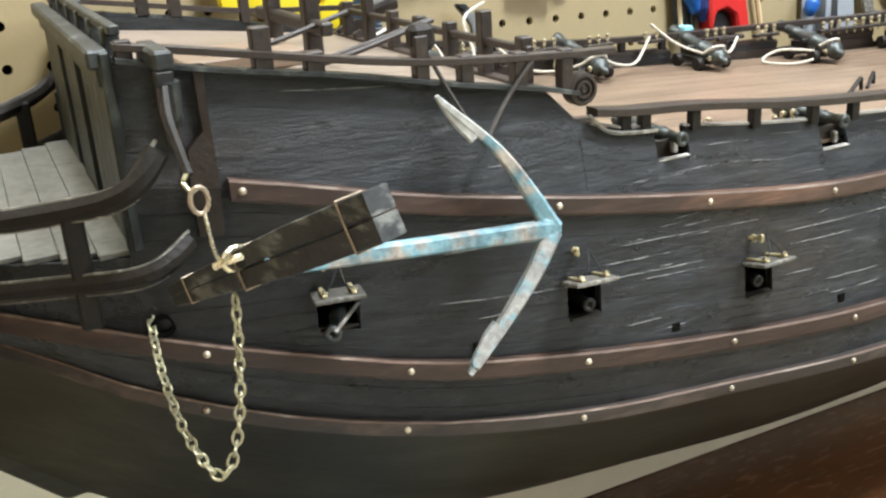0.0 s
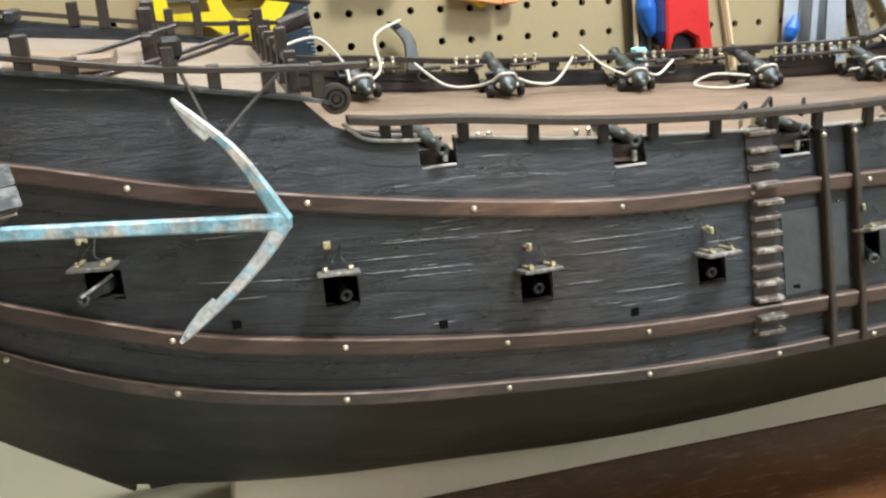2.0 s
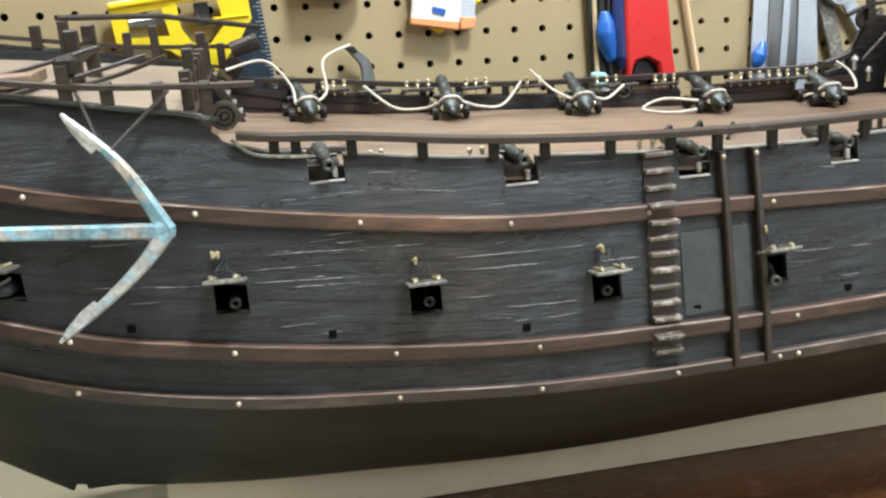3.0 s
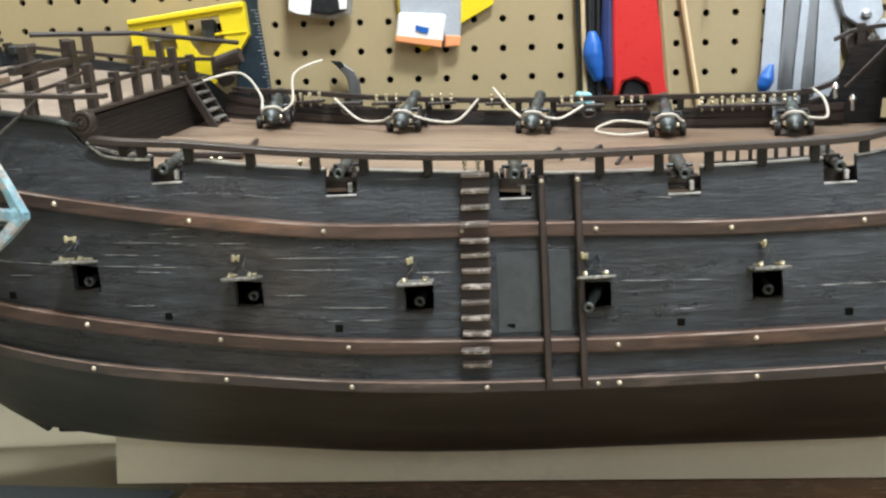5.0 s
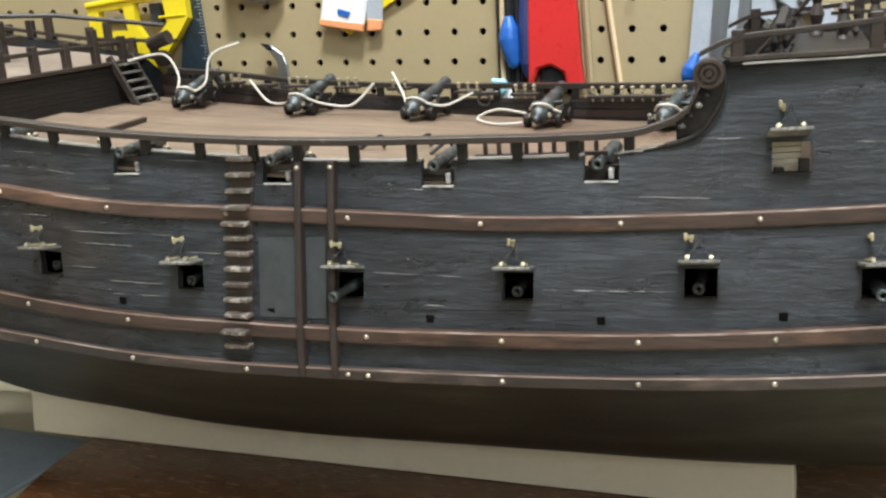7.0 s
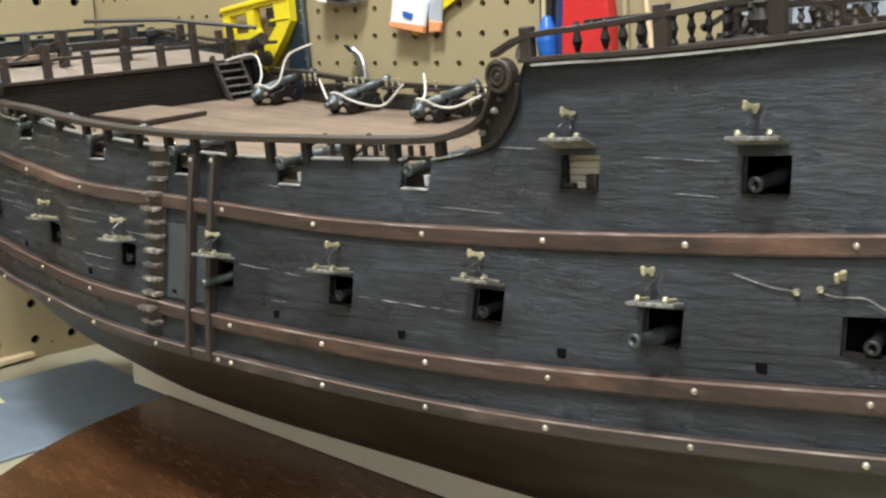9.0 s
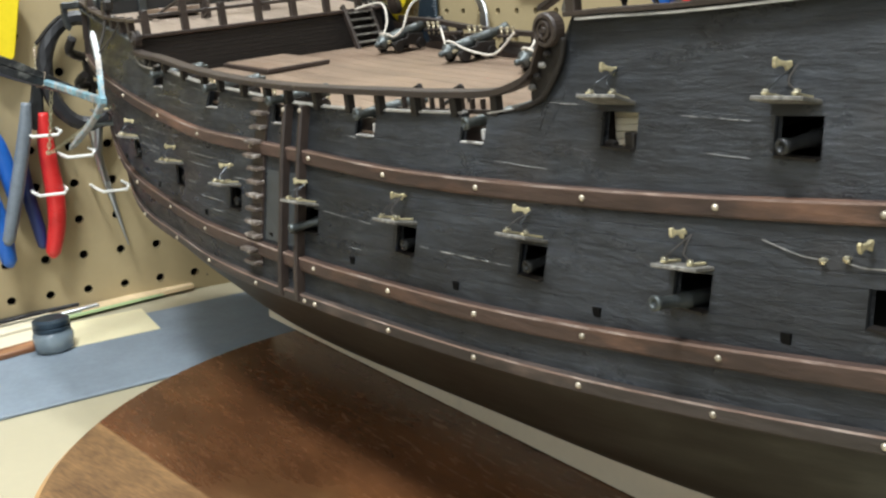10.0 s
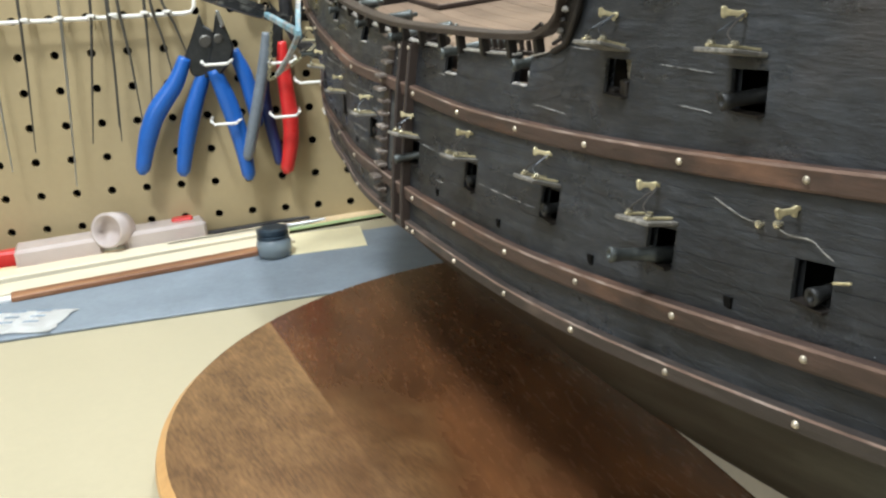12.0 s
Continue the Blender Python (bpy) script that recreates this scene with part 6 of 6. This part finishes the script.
for k in range(30):
    z = 0.5 - 0.115 * k
    part("tick", box((-0.52 - 0.123 * (z - 0.59) - (0.06 if k % 4 else 0.12)) * PEG, -0.0094, z * PEG, (0.12 if k % 4 else 0.24) * PEG, 0.0003, 0.0005), M_SHEET, blade)
pl = hung(BOARD_A, "round_handle_pliers", "dark plier handles showing above the ship's rail", "pliers")
rod(pl, "handle", [(0.05, -2.3), (0.35, -2.7), (0.45, -3.4), (0.30, -4.4)], 0.0055, M_BLACK, 0.012, steps=4)
rod(pl, "handle", [(-1.1, -2.3), (-1.3, -2.7), (-1.2, -3.4), (-0.7, -4.4)], 0.0055, M_BLACK, 0.012, steps=4)
bent = hung(BOARD_A, "bent_tool", "bent grey steel tool hung on the pegboard", "hand tool")
plate(bent, "arm", [(2.05, -1.34), (2.35, -1.35), (2.81, -1.68), (2.96, -2.03), (3.06, -2.73), (3.06, -4.4), (2.61, -4.4), (2.61, -2.71), (2.57, -2.01), (2.46, -1.80)], 0.004, M_STEEL, 0.010, bevel=0.001)
plate(bent, "tip", [(2.00, -1.30), (2.36, -1.33), (2.50, -1.50), (2.30, -1.56)], 0.003, M_DARKSTEEL, 0.0145)
bag = hung(BOARD_A, "parts_bag", "clear plastic bag of dark parts with a white label", "bag")
plate(bag, "pouch", [(0.60, 3.0), (2.95, 3.0), (2.80, 0.26), (2.04, 0.10), (0.60, 0.36)], 0.010, M_BAG, 0.006, bevel=0.002)
plate(bag, "contents", [(0.76, 2.4), (2.84, 2.4), (2.66, 0.36), (2.04, 0.22), (0.68, 0.50)], 0.006, M_DARKSTEEL, 0.0165, bevel=0.0015)
plate(bag, "label", [(0.73, 0.98), (1.52, 0.97), (1.42, 0.24), (0.97, 0.30), (0.69, 0.44)], 0.0008, M_WHITE, 0.0228, bevel=0)
plate(bag, "second_label", [(2.35, 1.2), (2.75, 1.2), (2.68, 0.42), (2.45, 0.40)], 0.0008, M_WHITE, 0.0228, bevel=0)
bag = hung(BOARD_A, "hanging_pack", "clear hanging pack with an orange edge on a yellow card", "packaging")
plate(bag, "card", [(4.14, 3.0), (7.97, 3.0), (7.68, 0.46), (6.70, -0.07), (5.29, -1.06), (4.70, -0.69), (4.41, 0.05)], 0.0012, M_YELLOW, 0.006)
plate(bag, "pouch", [(4.41, 0.27), (6.06, 0.16), (5.91, -0.80), (4.30, -0.58)], 0.006, M_WHITE, 0.010, bevel=0.002)
plate(bag, "sleeve", [(4.40, 2.4), (6.66, 2.4), (6.52, -0.80), (5.98, -0.73), (5.9, 0.1), (4.45, 0.2)], 0.003, M_SHEET, 0.0075, bevel=0.001)
plate(bag, "edge", [(4.30, -0.48), (5.90, -0.68), (5.88, -0.97), (4.28, -0.72)], 0.0066, M_ORANGE, 0.0098, bevel=0.001)
plate(bag, "edge", [(5.99, -0.52), (6.57, -0.57), (6.49, -0.92), (5.97, -0.95)], 0.0044, M_ORANGE, 0.0070, bevel=0.001)
plate(bag, "mark", [(5.01, -0.18), (5.47, -0.29), (5.40, -0.49), (5.00, -0.36)], 0.0006, M_BLUE, 0.0166, bevel=0)
brush = hung(BOARD_A, "brush_bundle", "bundle of dark rods with blue plastic handles", "brush")
for k, (x, b, mat) in enumerate(((10.57, 10.72, M_DARKSTEEL), (10.72, 10.82, M_STICK), (10.85, 10.92, M_DARKSTEEL), (10.98, 11.02, M_BLACK), (11.10, 11.12, M_DARKSTEEL), (11.25, 11.30, M_BLACK), (11.40, 11.45, M_DARKSTEEL))):
    rod(brush, "rod", [(x - 0.05, 4.0), (x, 0.5), (b, -2.7 - 0.1 * (k % 3))], 0.0021, mat, 0.007 + 0.003 * (k % 2))
grip(brush, [(11.02, -0.55), (11.05, -0.95), (11.05, -1.30), (11.12, -1.70), (11.26, -2.25)], [0.0030, 0.0075, 0.0088, 0.0078, 0.0035], M_BLUE, 0.016)
rod(brush, "handle", [(11.60, 3.5), (11.60, 0.87), (11.59, -1.01), (11.66, -2.1), (11.70, -2.54)], [0.0055, 0.0055, 0.0070, 0.0070, 0.0030], M_NAVY, 0.013, 10)
teal = hung(BOARD_A, "teal_clip", "small pale teal plastic clip below the brushes", "clip")
plate(teal, "body", [(10.45, -2.55), (11.00, -2.60), (11.05, -3.0), (10.75, -3.2), (10.50, -3.0)], 0.008, M_TEAL, 0.014, bevel=0.002)
plate(teal, "tab", [(10.75, -2.95), (11.10, -2.85), (11.25, -3.6), (10.85, -3.5)], 0.003, M_WHITE, 0.012, bevel=0.001)
knife = hung(BOARD_A, "red_level", "bright red plastic tool handle with a dark notch", "hand tool")
plate(knife, "body", [(11.80, 4.0), (12.80, 4.0), (13.06, 1.01), (13.32, -0.50), (13.45, -2.04), (13.60, -2.91), (13.02, -2.89), (12.92, -2.40), (12.49, -2.16), (12.04, -2.28), (11.87, -2.84), (11.76, -2.84), (11.71, -1.23), (11.70, 1.01)],
      0.016, M_RED, 0.006, bevel=0.002)
plate(knife, "notch", [(12.00, -2.89), (12.22, -2.27), (12.67, -2.13), (13.11, -2.39), (13.25, -2.95)], 0.008, M_BLACK, 0.006)
stick_ob = hung(BOARD_A, "wooden_stick", "thin pale wooden stick on the pegboard", "stick")
rod(stick_ob, "stick", [(13.80, 4.0), (14.14, 0.50), (14.70, -2.74), (14.80, -3.5)], 0.0023, M_STICK, 0.006, 6)
stick_ob = hung(BOARD_A, "wooden_stick", "tan wooden stick beside a red tool handle", "stick")
rod(stick_ob, "stick", [(13.20, 3.0), (13.45, 0.2), (13.75, -3.0)], 0.0030, M_PEG, 0.004, 6)
rules = hung(BOARD_A, "steel_rules", "set of long pale steel rules hung together", "ruler")
for k, (x0, x1, y0, y1, mat) in enumerate(((17.14, 17.64, 16.76, 17.42, M_SHEET), (17.80, 18.45, 17.36, 17.87, M_STEEL), (18.35, 18.62, 17.82, 18.08, M_SHEET), (18.50, 18.92, 18.06, 18.63, M_STEEL), (18.78, 19.24, 18.62, 19.54, M_SHEET))):
    plate(rules, "rule", [(x0, 4.2), (x1, 4.2), (y1, -3.6), (y0, -3.6)], 0.0012, mat, 0.006 + 0.002 * (k % 3), bevel=0)
grip(rules, [(17.10, -1.80), (17.02, -2.05), (16.94, -2.30), (16.84, -2.55), (16.78, -2.75)], [0.0018, 0.0045, 0.0068, 0.0058, 0.0025], M_BLUE, 0.016)
gauge = hung(BOARD_A, "folding_gauge", "white hinged gauge with grey steel legs", "gauge")
plate(gauge, "body", [(18.84, 1.6), (20.2, 1.9), (20.62, 0.4), (20.75, -0.18), (20.68, -0.42), (20.48, -0.59), (20.2, -0.68), (19.97, -0.62), (19.46, -0.27)], 0.007, M_SHEET, 0.010, bevel=0.001)
part("pivot", lathe([(0.0042, 0), (0.0042, 0.002), (0.0022, 0.003)], 16, Matrix.Translation((20.15 * PEG, -0.0175, -0.25 * PEG)) @ Matrix.Rotation(radians(90), 4, "X")), M_STEEL, gauge)
plate(gauge, "leg", [(19.34, -0.10), (20.03, -0.25), (20.77, -2.87), (20.19, -2.85)], 0.003, M_LID, 0.006)
plate(gauge, "leg", [(18.95, 0.4), (19.35, 0.3), (19.85, -0.75), (19.60, -0.85)], 0.003, M_DARKSTEEL, 0.004)
plate(gauge, "leg", [(20.37, -0.46), (20.95, -0.37), (22.49, -2.51), (22.00, -2.83)], 0.003, M_SHEET, 0.006)
misc = hung(BOARD_A, "red_card", "red and white packaged blades on the pegboard", "packaging")
plate(misc, "pack", [(23.2, 3.0), (24.2, 3.0), (23.51, -0.14), (22.68, -0.35)], 0.004, M_RED, 0.006)
plate(misc, "sleeve", [(23.97, 3.0), (26.32, 3.0), (26.06, -0.87), (23.98, -0.62)], 0.003, M_WHITE, 0.006)
plate(misc, "band", [(24.3, 0.3), (26.0, 0.2), (26.0, -0.2), (24.3, -0.1)], 0.0008, M_RED, 0.0092, bevel=0)
for c, r in ((15.0, 1.0), (2.0, 3.0), (12.7, 3.8), (18.0, 3.9)):
    hook(BOARD_A, c, r)

# board b: picks on a wire rack, cutters and pliers
rack = hung(BOARD_B, "wire_rack", "white coated wire rack holding steel picks", "rack")
rod(rack, "wire", [(-6.0, 1.02, 0.012), (2.70, 0.96, 0.012), (2.92, 0.99, 0.012), (3.02, 1.12, 0.012), (3.16, 2.19, 0.008), (3.2, 3.5, 0.006)], 0.0015, M_WIRE, 0.0, 10)
for x in (-3.2, -2.4, -1.5, -0.61, 0.24, 0.84, 1.67, 2.28):
    rod(rack, "loop", [(x - 0.06, 1.0, 0.0), (x - 0.06, 1.05, 0.016), (x + 0.08, 1.05, 0.016), (x + 0.08, 1.0, 0.0)], 0.0011, M_WIRE, 0.003)
for k, (a, b) in enumerate((((0.30, 1.83), (-0.22, -2.49)), ((0.74, 1.80), (0.56, -2.07)), ((0.70, 1.6), (0.58, -2.48)), ((0.97, 1.79), (1.24, -2.05)), ((1.71, 1.75), (1.55, -1.62)), ((1.85, 1.5), (2.25, -0.84)),
                            ((2.12, 1.6), (2.71, -0.21)), ((-0.54, 1.88), (-0.84, -3.67)), ((-1.6, 1.9), (-1.8, -2.6)), ((-2.6, 1.8), (-2.5, -3.1)))):
    pk = hung(BOARD_B, "steel_pick", "slender grey steel pick hanging point down", "pick", "picks on the rack")
    mid = (a[0] * 0.5 + b[0] * 0.5 + 0.03, (a[1] + b[1]) / 2)
    rod(pk, "shaft", [(a[0], a[1] + 0.8), a, (a[0] * 0.75 + mid[0] * 0.25, a[1] * 0.6 + mid[1] * 0.4), mid, b], [0.0010, 0.0011, 0.0011, 0.0009, 0.0004], M_STEEL if k in (7, 9) else M_PICK, 0.016)


cut = hung(BOARD_B, "cutters", "blue handled flush cutters with dark steel jaws", "pliers", "pliers on the pegboard")
plate(cut, "jaw", [(3.15, 0.95), (3.24, 0.60), (3.45, 0.45), (3.62, 0.0), (3.45, -0.60), (3.15, -0.90), (2.76, -0.76), (2.60, -0.24), (2.88, 0.33)], 0.007, M_DARKSTEEL, 0.010, bevel=0.0012)
part("pivot", lathe([(0.0046, 0), (0.0046, 0.0012), (0.0034, 0.0018)], 18, Matrix.Translation((3.25 * PEG, -0.0172, 0.17 * PEG)) @ Matrix.Rotation(radians(90), 4, "X")), M_PICK, cut)
grip(cut, [(2.62, -0.25), (2.28, -0.93), (1.68, -1.68), (1.33, -2.38), (1.00, -3.48)], [0.0045, 0.0062, 0.0072, 0.0068, 0.0050], M_BLUE, 0.016)
grip(cut, [(3.10, -0.70), (2.64, -1.77), (2.36, -2.65), (2.13, -3.66)], [0.0050, 0.0066, 0.0064, 0.0046], M_BLUE, 0.012)
cut = hung(BOARD_B, "cutters", "second blue handled cutters behind the first", "pliers", "pliers on the pegboard")
plate(cut, "jaw", [(3.62, 0.95), (3.70, 0.62), (3.82, 0.60), (4.02, -0.05), (3.88, -0.45), (3.50, -0.85), (3.20, -0.60), (3.45, 0.2)], 0.007, M_DARKSTEEL, 0.0185, bevel=0.0012)
part("pivot", lathe([(0.0034, 0), (0.0034, 0.0012), (0.0022, 0.0018)], 18, Matrix.Translation((3.62 * PEG, -0.0257, 0.24 * PEG)) @ Matrix.Rotation(radians(90), 4, "X")), M_PICK, cut)
plate(cut, "jaw_tip", [(3.62, 1.0), (3.72, 1.0), (3.84, 0.62), (3.74, 0.52)], 0.003, M_STEEL, 0.0258)
grip(cut, [(3.38, -0.62), (3.69, -1.59), (3.94, -2.76), (4.05, -3.88)], [0.0050, 0.0066, 0.0064, 0.0046], M_BLUE, 0.021)
grip(cut, [(3.95, -0.15), (4.21, -0.81), (4.36, -1.6), (4.45, -2.4)], [0.0045, 0.0056, 0.0056, 0.0040], M_BLUE, 0.013)
pair = hung(BOARD_B, "pliers", "red handled pliers with worn dark jaws", "pliers", "pliers on the pegboard")
plate(pair, "jaw", [(5.08, 1.25), (5.20, 1.02), (5.36, 0.85), (5.44, 0.45), (5.40, 0.0), (5.30, -0.45), (5.02, -0.40), (4.95, 0.15), (5.12, 0.35), (5.20, 0.75)], 0.006, M_DARKSTEEL, 0.012, bevel=0.0012)
grip(pair, [(5.36, 0.02), (5.34, -0.91), (5.40, -2.06), (5.35, -2.89), (5.12, -3.82)], [0.0035, 0.0056, 0.0062, 0.0060, 0.0046], M_RED, 0.016)
grip(pair, [(4.95, -0.3), (4.72, -1.2), (4.78, -2.2), (4.90, -3.0), (4.96, -3.60)], [0.0035, 0.0044, 0.0044, 0.0044, 0.0030], M_NAVY, 0.010)
pair = hung(BOARD_B, "pliers", "long grey plier handle hung on a wire loop", "pliers", "pliers on the pegboard")
grip(pair, [(4.96, 0.32), (4.86, -0.3), (4.69, -0.99), (4.34, -2.26), (4.04, -3.26)], [0.0030, 0.0044, 0.0044, 0.0046, 0.0040], M_GREYGRIP, 0.026)
tweezer = hung(BOARD_B, "dividers", "silver dividers hanging from a wire hook", "dividers")
rod(tweezer, "leg", [(6.56, -0.50), (6.67, -1.52), (6.84, -2.34), (7.14, -3.80)], [0.0030, 0.0028, 0.0022, 0.0005], M_STEEL, 0.012)
rod(tweezer, "leg", [(6.75, -0.3), (6.62, -1.2), (6.75, -2.2)], [0.0030, 0.0028, 0.0012], M_STEEL, 0.014)
for c, r in ((3.50, -0.39), (3.57, -2.07), (5.26, -1.99), (6.83, -2.08), (5.29, -0.47), (6.06, -1.08)):
    hk = hung(BOARD_B, "wire_hook", "white wire tool loop on the pegboard", "hook", "tool loops")
    rod(hk, "wire", [(c - 0.42, r, -0.008), (c - 0.42, r, 0.024), (c - 0.3, r - 0.06, 0.032), (c + 0.3, r - 0.06, 0.032), (c + 0.42, r, 0.024), (c + 0.42, r, -0.008)], 0.0011, M_WIRE, 0.0)
strap = hung(BOARD_B, "yellow_clamp", "yellow plastic clamp with a pointed end", "clamp")
plate(strap, "body", [(4.23, 1.21), (4.42, 1.01), (4.90, 1.48), (5.05, 2.2), (5.2, 2.9), (4.7, 3.8), (4.28, 2.4)], 0.008, M_YELLOW, 0.008)
ringt = hung(BOARD_B, "black_ring_tool", "black ring shaped tool hung on the pegboard", "hand tool")
part("ring", tube([((6.52 + 0.95 * math.cos(a)) * PEG, -0.014, (1.0 + 1.38 * math.sin(a)) * PEG) for a in [k * math.tau / 28 for k in range(28)]], 0.0052, 8, True), M_BLACK, ringt)

# ---- things along the back of the bench ----
BENCH = Matrix.Translation((0.0037, 0.0348, 0.0))


def lying(name, cx, cy, lx, ly, lz, turn, mat, label, category, group="", z=TABLE_Z + 0.0024):
    ob = part(name, box(0, 0, lz / 2, lx, ly, lz, bevel=min(lz, lx) * 0.15), mat)
    ob.matrix_basis = BENCH @ Matrix.Translation((cx, cy, z)) @ Matrix.Rotation(radians(turn), 4, "Z")
    return tagged(ob, label, category, group)


for cx, cy, lx, ly, lz, turn, mat in ((0.018, -0.290, 0.026, 0.34, 0.0030, 7, M_CREAMSTICK), (-0.012, -0.300, 0.022, 0.36, 0.0050, 5, M_CREAMSTICK), (-0.032, -0.240, 0.012, 0.44, 0.0034, 2, M_STICK),
                                      (0.036, -0.280, 0.008, 0.30, 0.0022, 8, M_WHITE)):
    lying("wood_strip", cx, cy, lx, ly, lz, turn, mat, "pale modelling wood strip lying along the bench", "wood strip", "wood strips on the bench")
lying("brown_strip", 0.030, -0.225, 0.014, 0.17, 0.0036, 7, M_BROWN, "red-brown wooden strip lying on the bench", "wood strip")
lying("paper_sheet", 0.014, -0.098, 0.056, 0.055, 0.0006, -6, M_PAPER, "cream paper sheet under a small jar", "paper")
lying("green_strip", -0.036, -0.085, 0.012, 0.085, 0.0020, 4, M_GREEN, "pale green plastic strip on the bench", "plastic strip")
lying("dark_pencil", -0.046, -0.170, 0.006, 0.14, 0.0050, 3, M_BLACK, "dark pencil lying along the board", "pencil")
lying("silver_rod", -0.030, -0.150, 0.005, 0.12, 0.0050, 4, M_STEEL, "bright steel rod on the bench", "rod")
bm = bmesh.new()
grid = []
rn = random.Random(3)
for i in range(9):
    row = []
    for j in range(7):
        x, y = -0.030 + 0.0075 * i, -0.018 + 0.006 * j
        edge = i in (0, 8) or j in (0, 6)
        row.append(bm.verts.new((x + rn.uniform(-0.0015, 0.0015), y + rn.uniform(-0.0014, 0.0014), rn.uniform(0.0004, 0.0016 if edge else 0.0042))))
    grid.append(row)
for i in range(8):
    for j in range(6):
        bm.faces.new((grid[i][j], grid[i + 1][j], grid[i + 1][j + 1], grid[i][j + 1]))
bmesh.ops.solidify(bm, geom=bm.faces[:], thickness=0.0003)
note = part("crumpled_note", bm, M_WHITE)
for k in range(3):
    for q in range(3):
        part("writing", tube([(-0.022 + 0.016 * q + 0.0012 * u, -0.010 + 0.009 * k + 0.0022 * (u % 2), 0.0044) for u in range(8)], 0.00035, 4), M_INK, note, "faint blue writing")
note.matrix_basis = BENCH @ Matrix.Translation((0.094, -0.300, TABLE_Z + 0.0024)) @ Matrix.Rotation(radians(70), 4, "Z")
tagged(note, "crumpled white note with faint blue writing", "paper")
jar = thing("small_jar", BENCH @ Matrix.Translation((0.034, -0.137, TABLE_Z + 0.003)), "small blue-grey glass jar with a dark ribbed lid", "jar")
part("glass", lathe([(0.0102, 0.0), (0.0118, 0.001), (0.0122, 0.010), (0.0105, 0.013)], 28), M_JAR, jar, smooth=True)
part("lid", lathe([(0.0106, 0.0125), (0.0112, 0.0132), (0.0112, 0.0150), (0.0104, 0.0156), (0.0110, 0.0164), (0.0110, 0.0192), (0.0085, 0.0204), (0.0001, 0.0204)], 28), M_BLUESTEEL, jar)
tape = thing("tape_roll", BENCH @ Matrix.Translation((-0.034, -0.245, TABLE_Z + 0.008)), "translucent roll of tape lying on its side", "tape")
part("roll", lathe([(0.0105, -0.009), (0.0128, -0.009), (0.0130, 0.009), (0.0105, 0.009), (0.0103, 0.0)], 28, Matrix.Translation((0, 0, 0.014)) @ pose(0, 0, 0, 80, 0, 60)), M_TAPE, tape, smooth=True)
for cx, cy, mat, label in ((-0.042, -0.285, M_TAPE, "pale pink translucent plastic box"), (-0.046, -0.210, M_TAPE, "flat pale plastic box by the pegboard")):
    lying("plastic_box", cx, cy, 0.028, 0.060, 0.016, 5, mat, label, "box")
lying("red_marker", -0.050, -0.196, 0.010, 0.016, 0.018, 0, M_RED, "small red plastic cap on the bench", "cap")
lying("red_marker", -0.047, -0.345, 0.012, 0.070, 0.012, 6, M_RED, "red plastic marker lying on the bench", "marker")


# ---- hull planks of the near side, each a piece of its own ----
rng = random.Random(7)
side_planking = part("side_planking", box(0.3, -0.02, 0.11, 0.4, 0.002, 0.01), M_INSIDE_SHADE, ship, "black painted planked side with worn seams")
for x0, x1, rows, holes, cut in BELTS:
    count = len(rows((x0 + x1) / 2)) - 1
    for k in range(count):
        spans, a = [], x0
        while a < x1 - 0.02:
            b = min(a + rng.uniform(0.11, 0.21), x1)
            b = x1 if x1 - b < 0.05 else b
            while b < x1 and any(abs(b - c) < w + 0.003 for c, w in holes):
                b += 0.004
            spans.append((a, min(b, x1)))
            a = b
        for a, b in spans:
            tight = rows in (rows_qd, rows_fc)
            proud = rng.uniform(0.0, 0.00003 if tight else 0.00013)
            xs = stations(a, b, holes)
            runs, run = [], []
            for i in range(len(xs) - 1):
                if k in cut and in_hole((xs[i] + xs[i + 1]) / 2, holes):
                    if run:
                        runs.append(run)
                    run = []
                else:
                    run = (run or [xs[i]]) + [xs[i + 1]]
            if run:
                runs.append(run)
            for run in runs:
                bm = bmesh.new()
                cols = []
                gap = rng.choice((0.00001, 0.00001, 0.00001, 0.00003) if tight else (0.00001, 0.00001, 0.00002, 0.00005))
                for x in run:
                    r = rows(x)
                    lo, hi = r[k] + gap, r[k + 1] - gap
                    mid = (lo + hi) / 2
                    e = 0.00002 if tight else 0.00007
                    xx = x + (0.00003 if x == run[0] else -0.00003 if x == run[-1] else 0)
                    cols.append([bm.verts.new(v) for v in ((xx, -(breadth(x, lo) - 0.0009), lo), (xx, -(breadth(x, lo) + proud - e), lo), (xx, -(breadth(x, lo) + proud), lo + e),
                                                           (xx, -(breadth(x, hi) + proud), hi - e), (xx, -(breadth(x, hi) + proud - e), hi), (xx, -(breadth(x, hi) - 0.0009), hi))])
                for p, q in zip(cols, cols[1:]):
                    for j in range(5):
                        bm.faces.new((p[j], q[j], q[j + 1], p[j + 1]))
                bm.faces.new(cols[0][::-1])
                bm.faces.new(cols[-1])
                bmesh.ops.recalc_face_normals(bm, faces=bm.faces)
                part("plank", bm, M_HULL, side_planking)
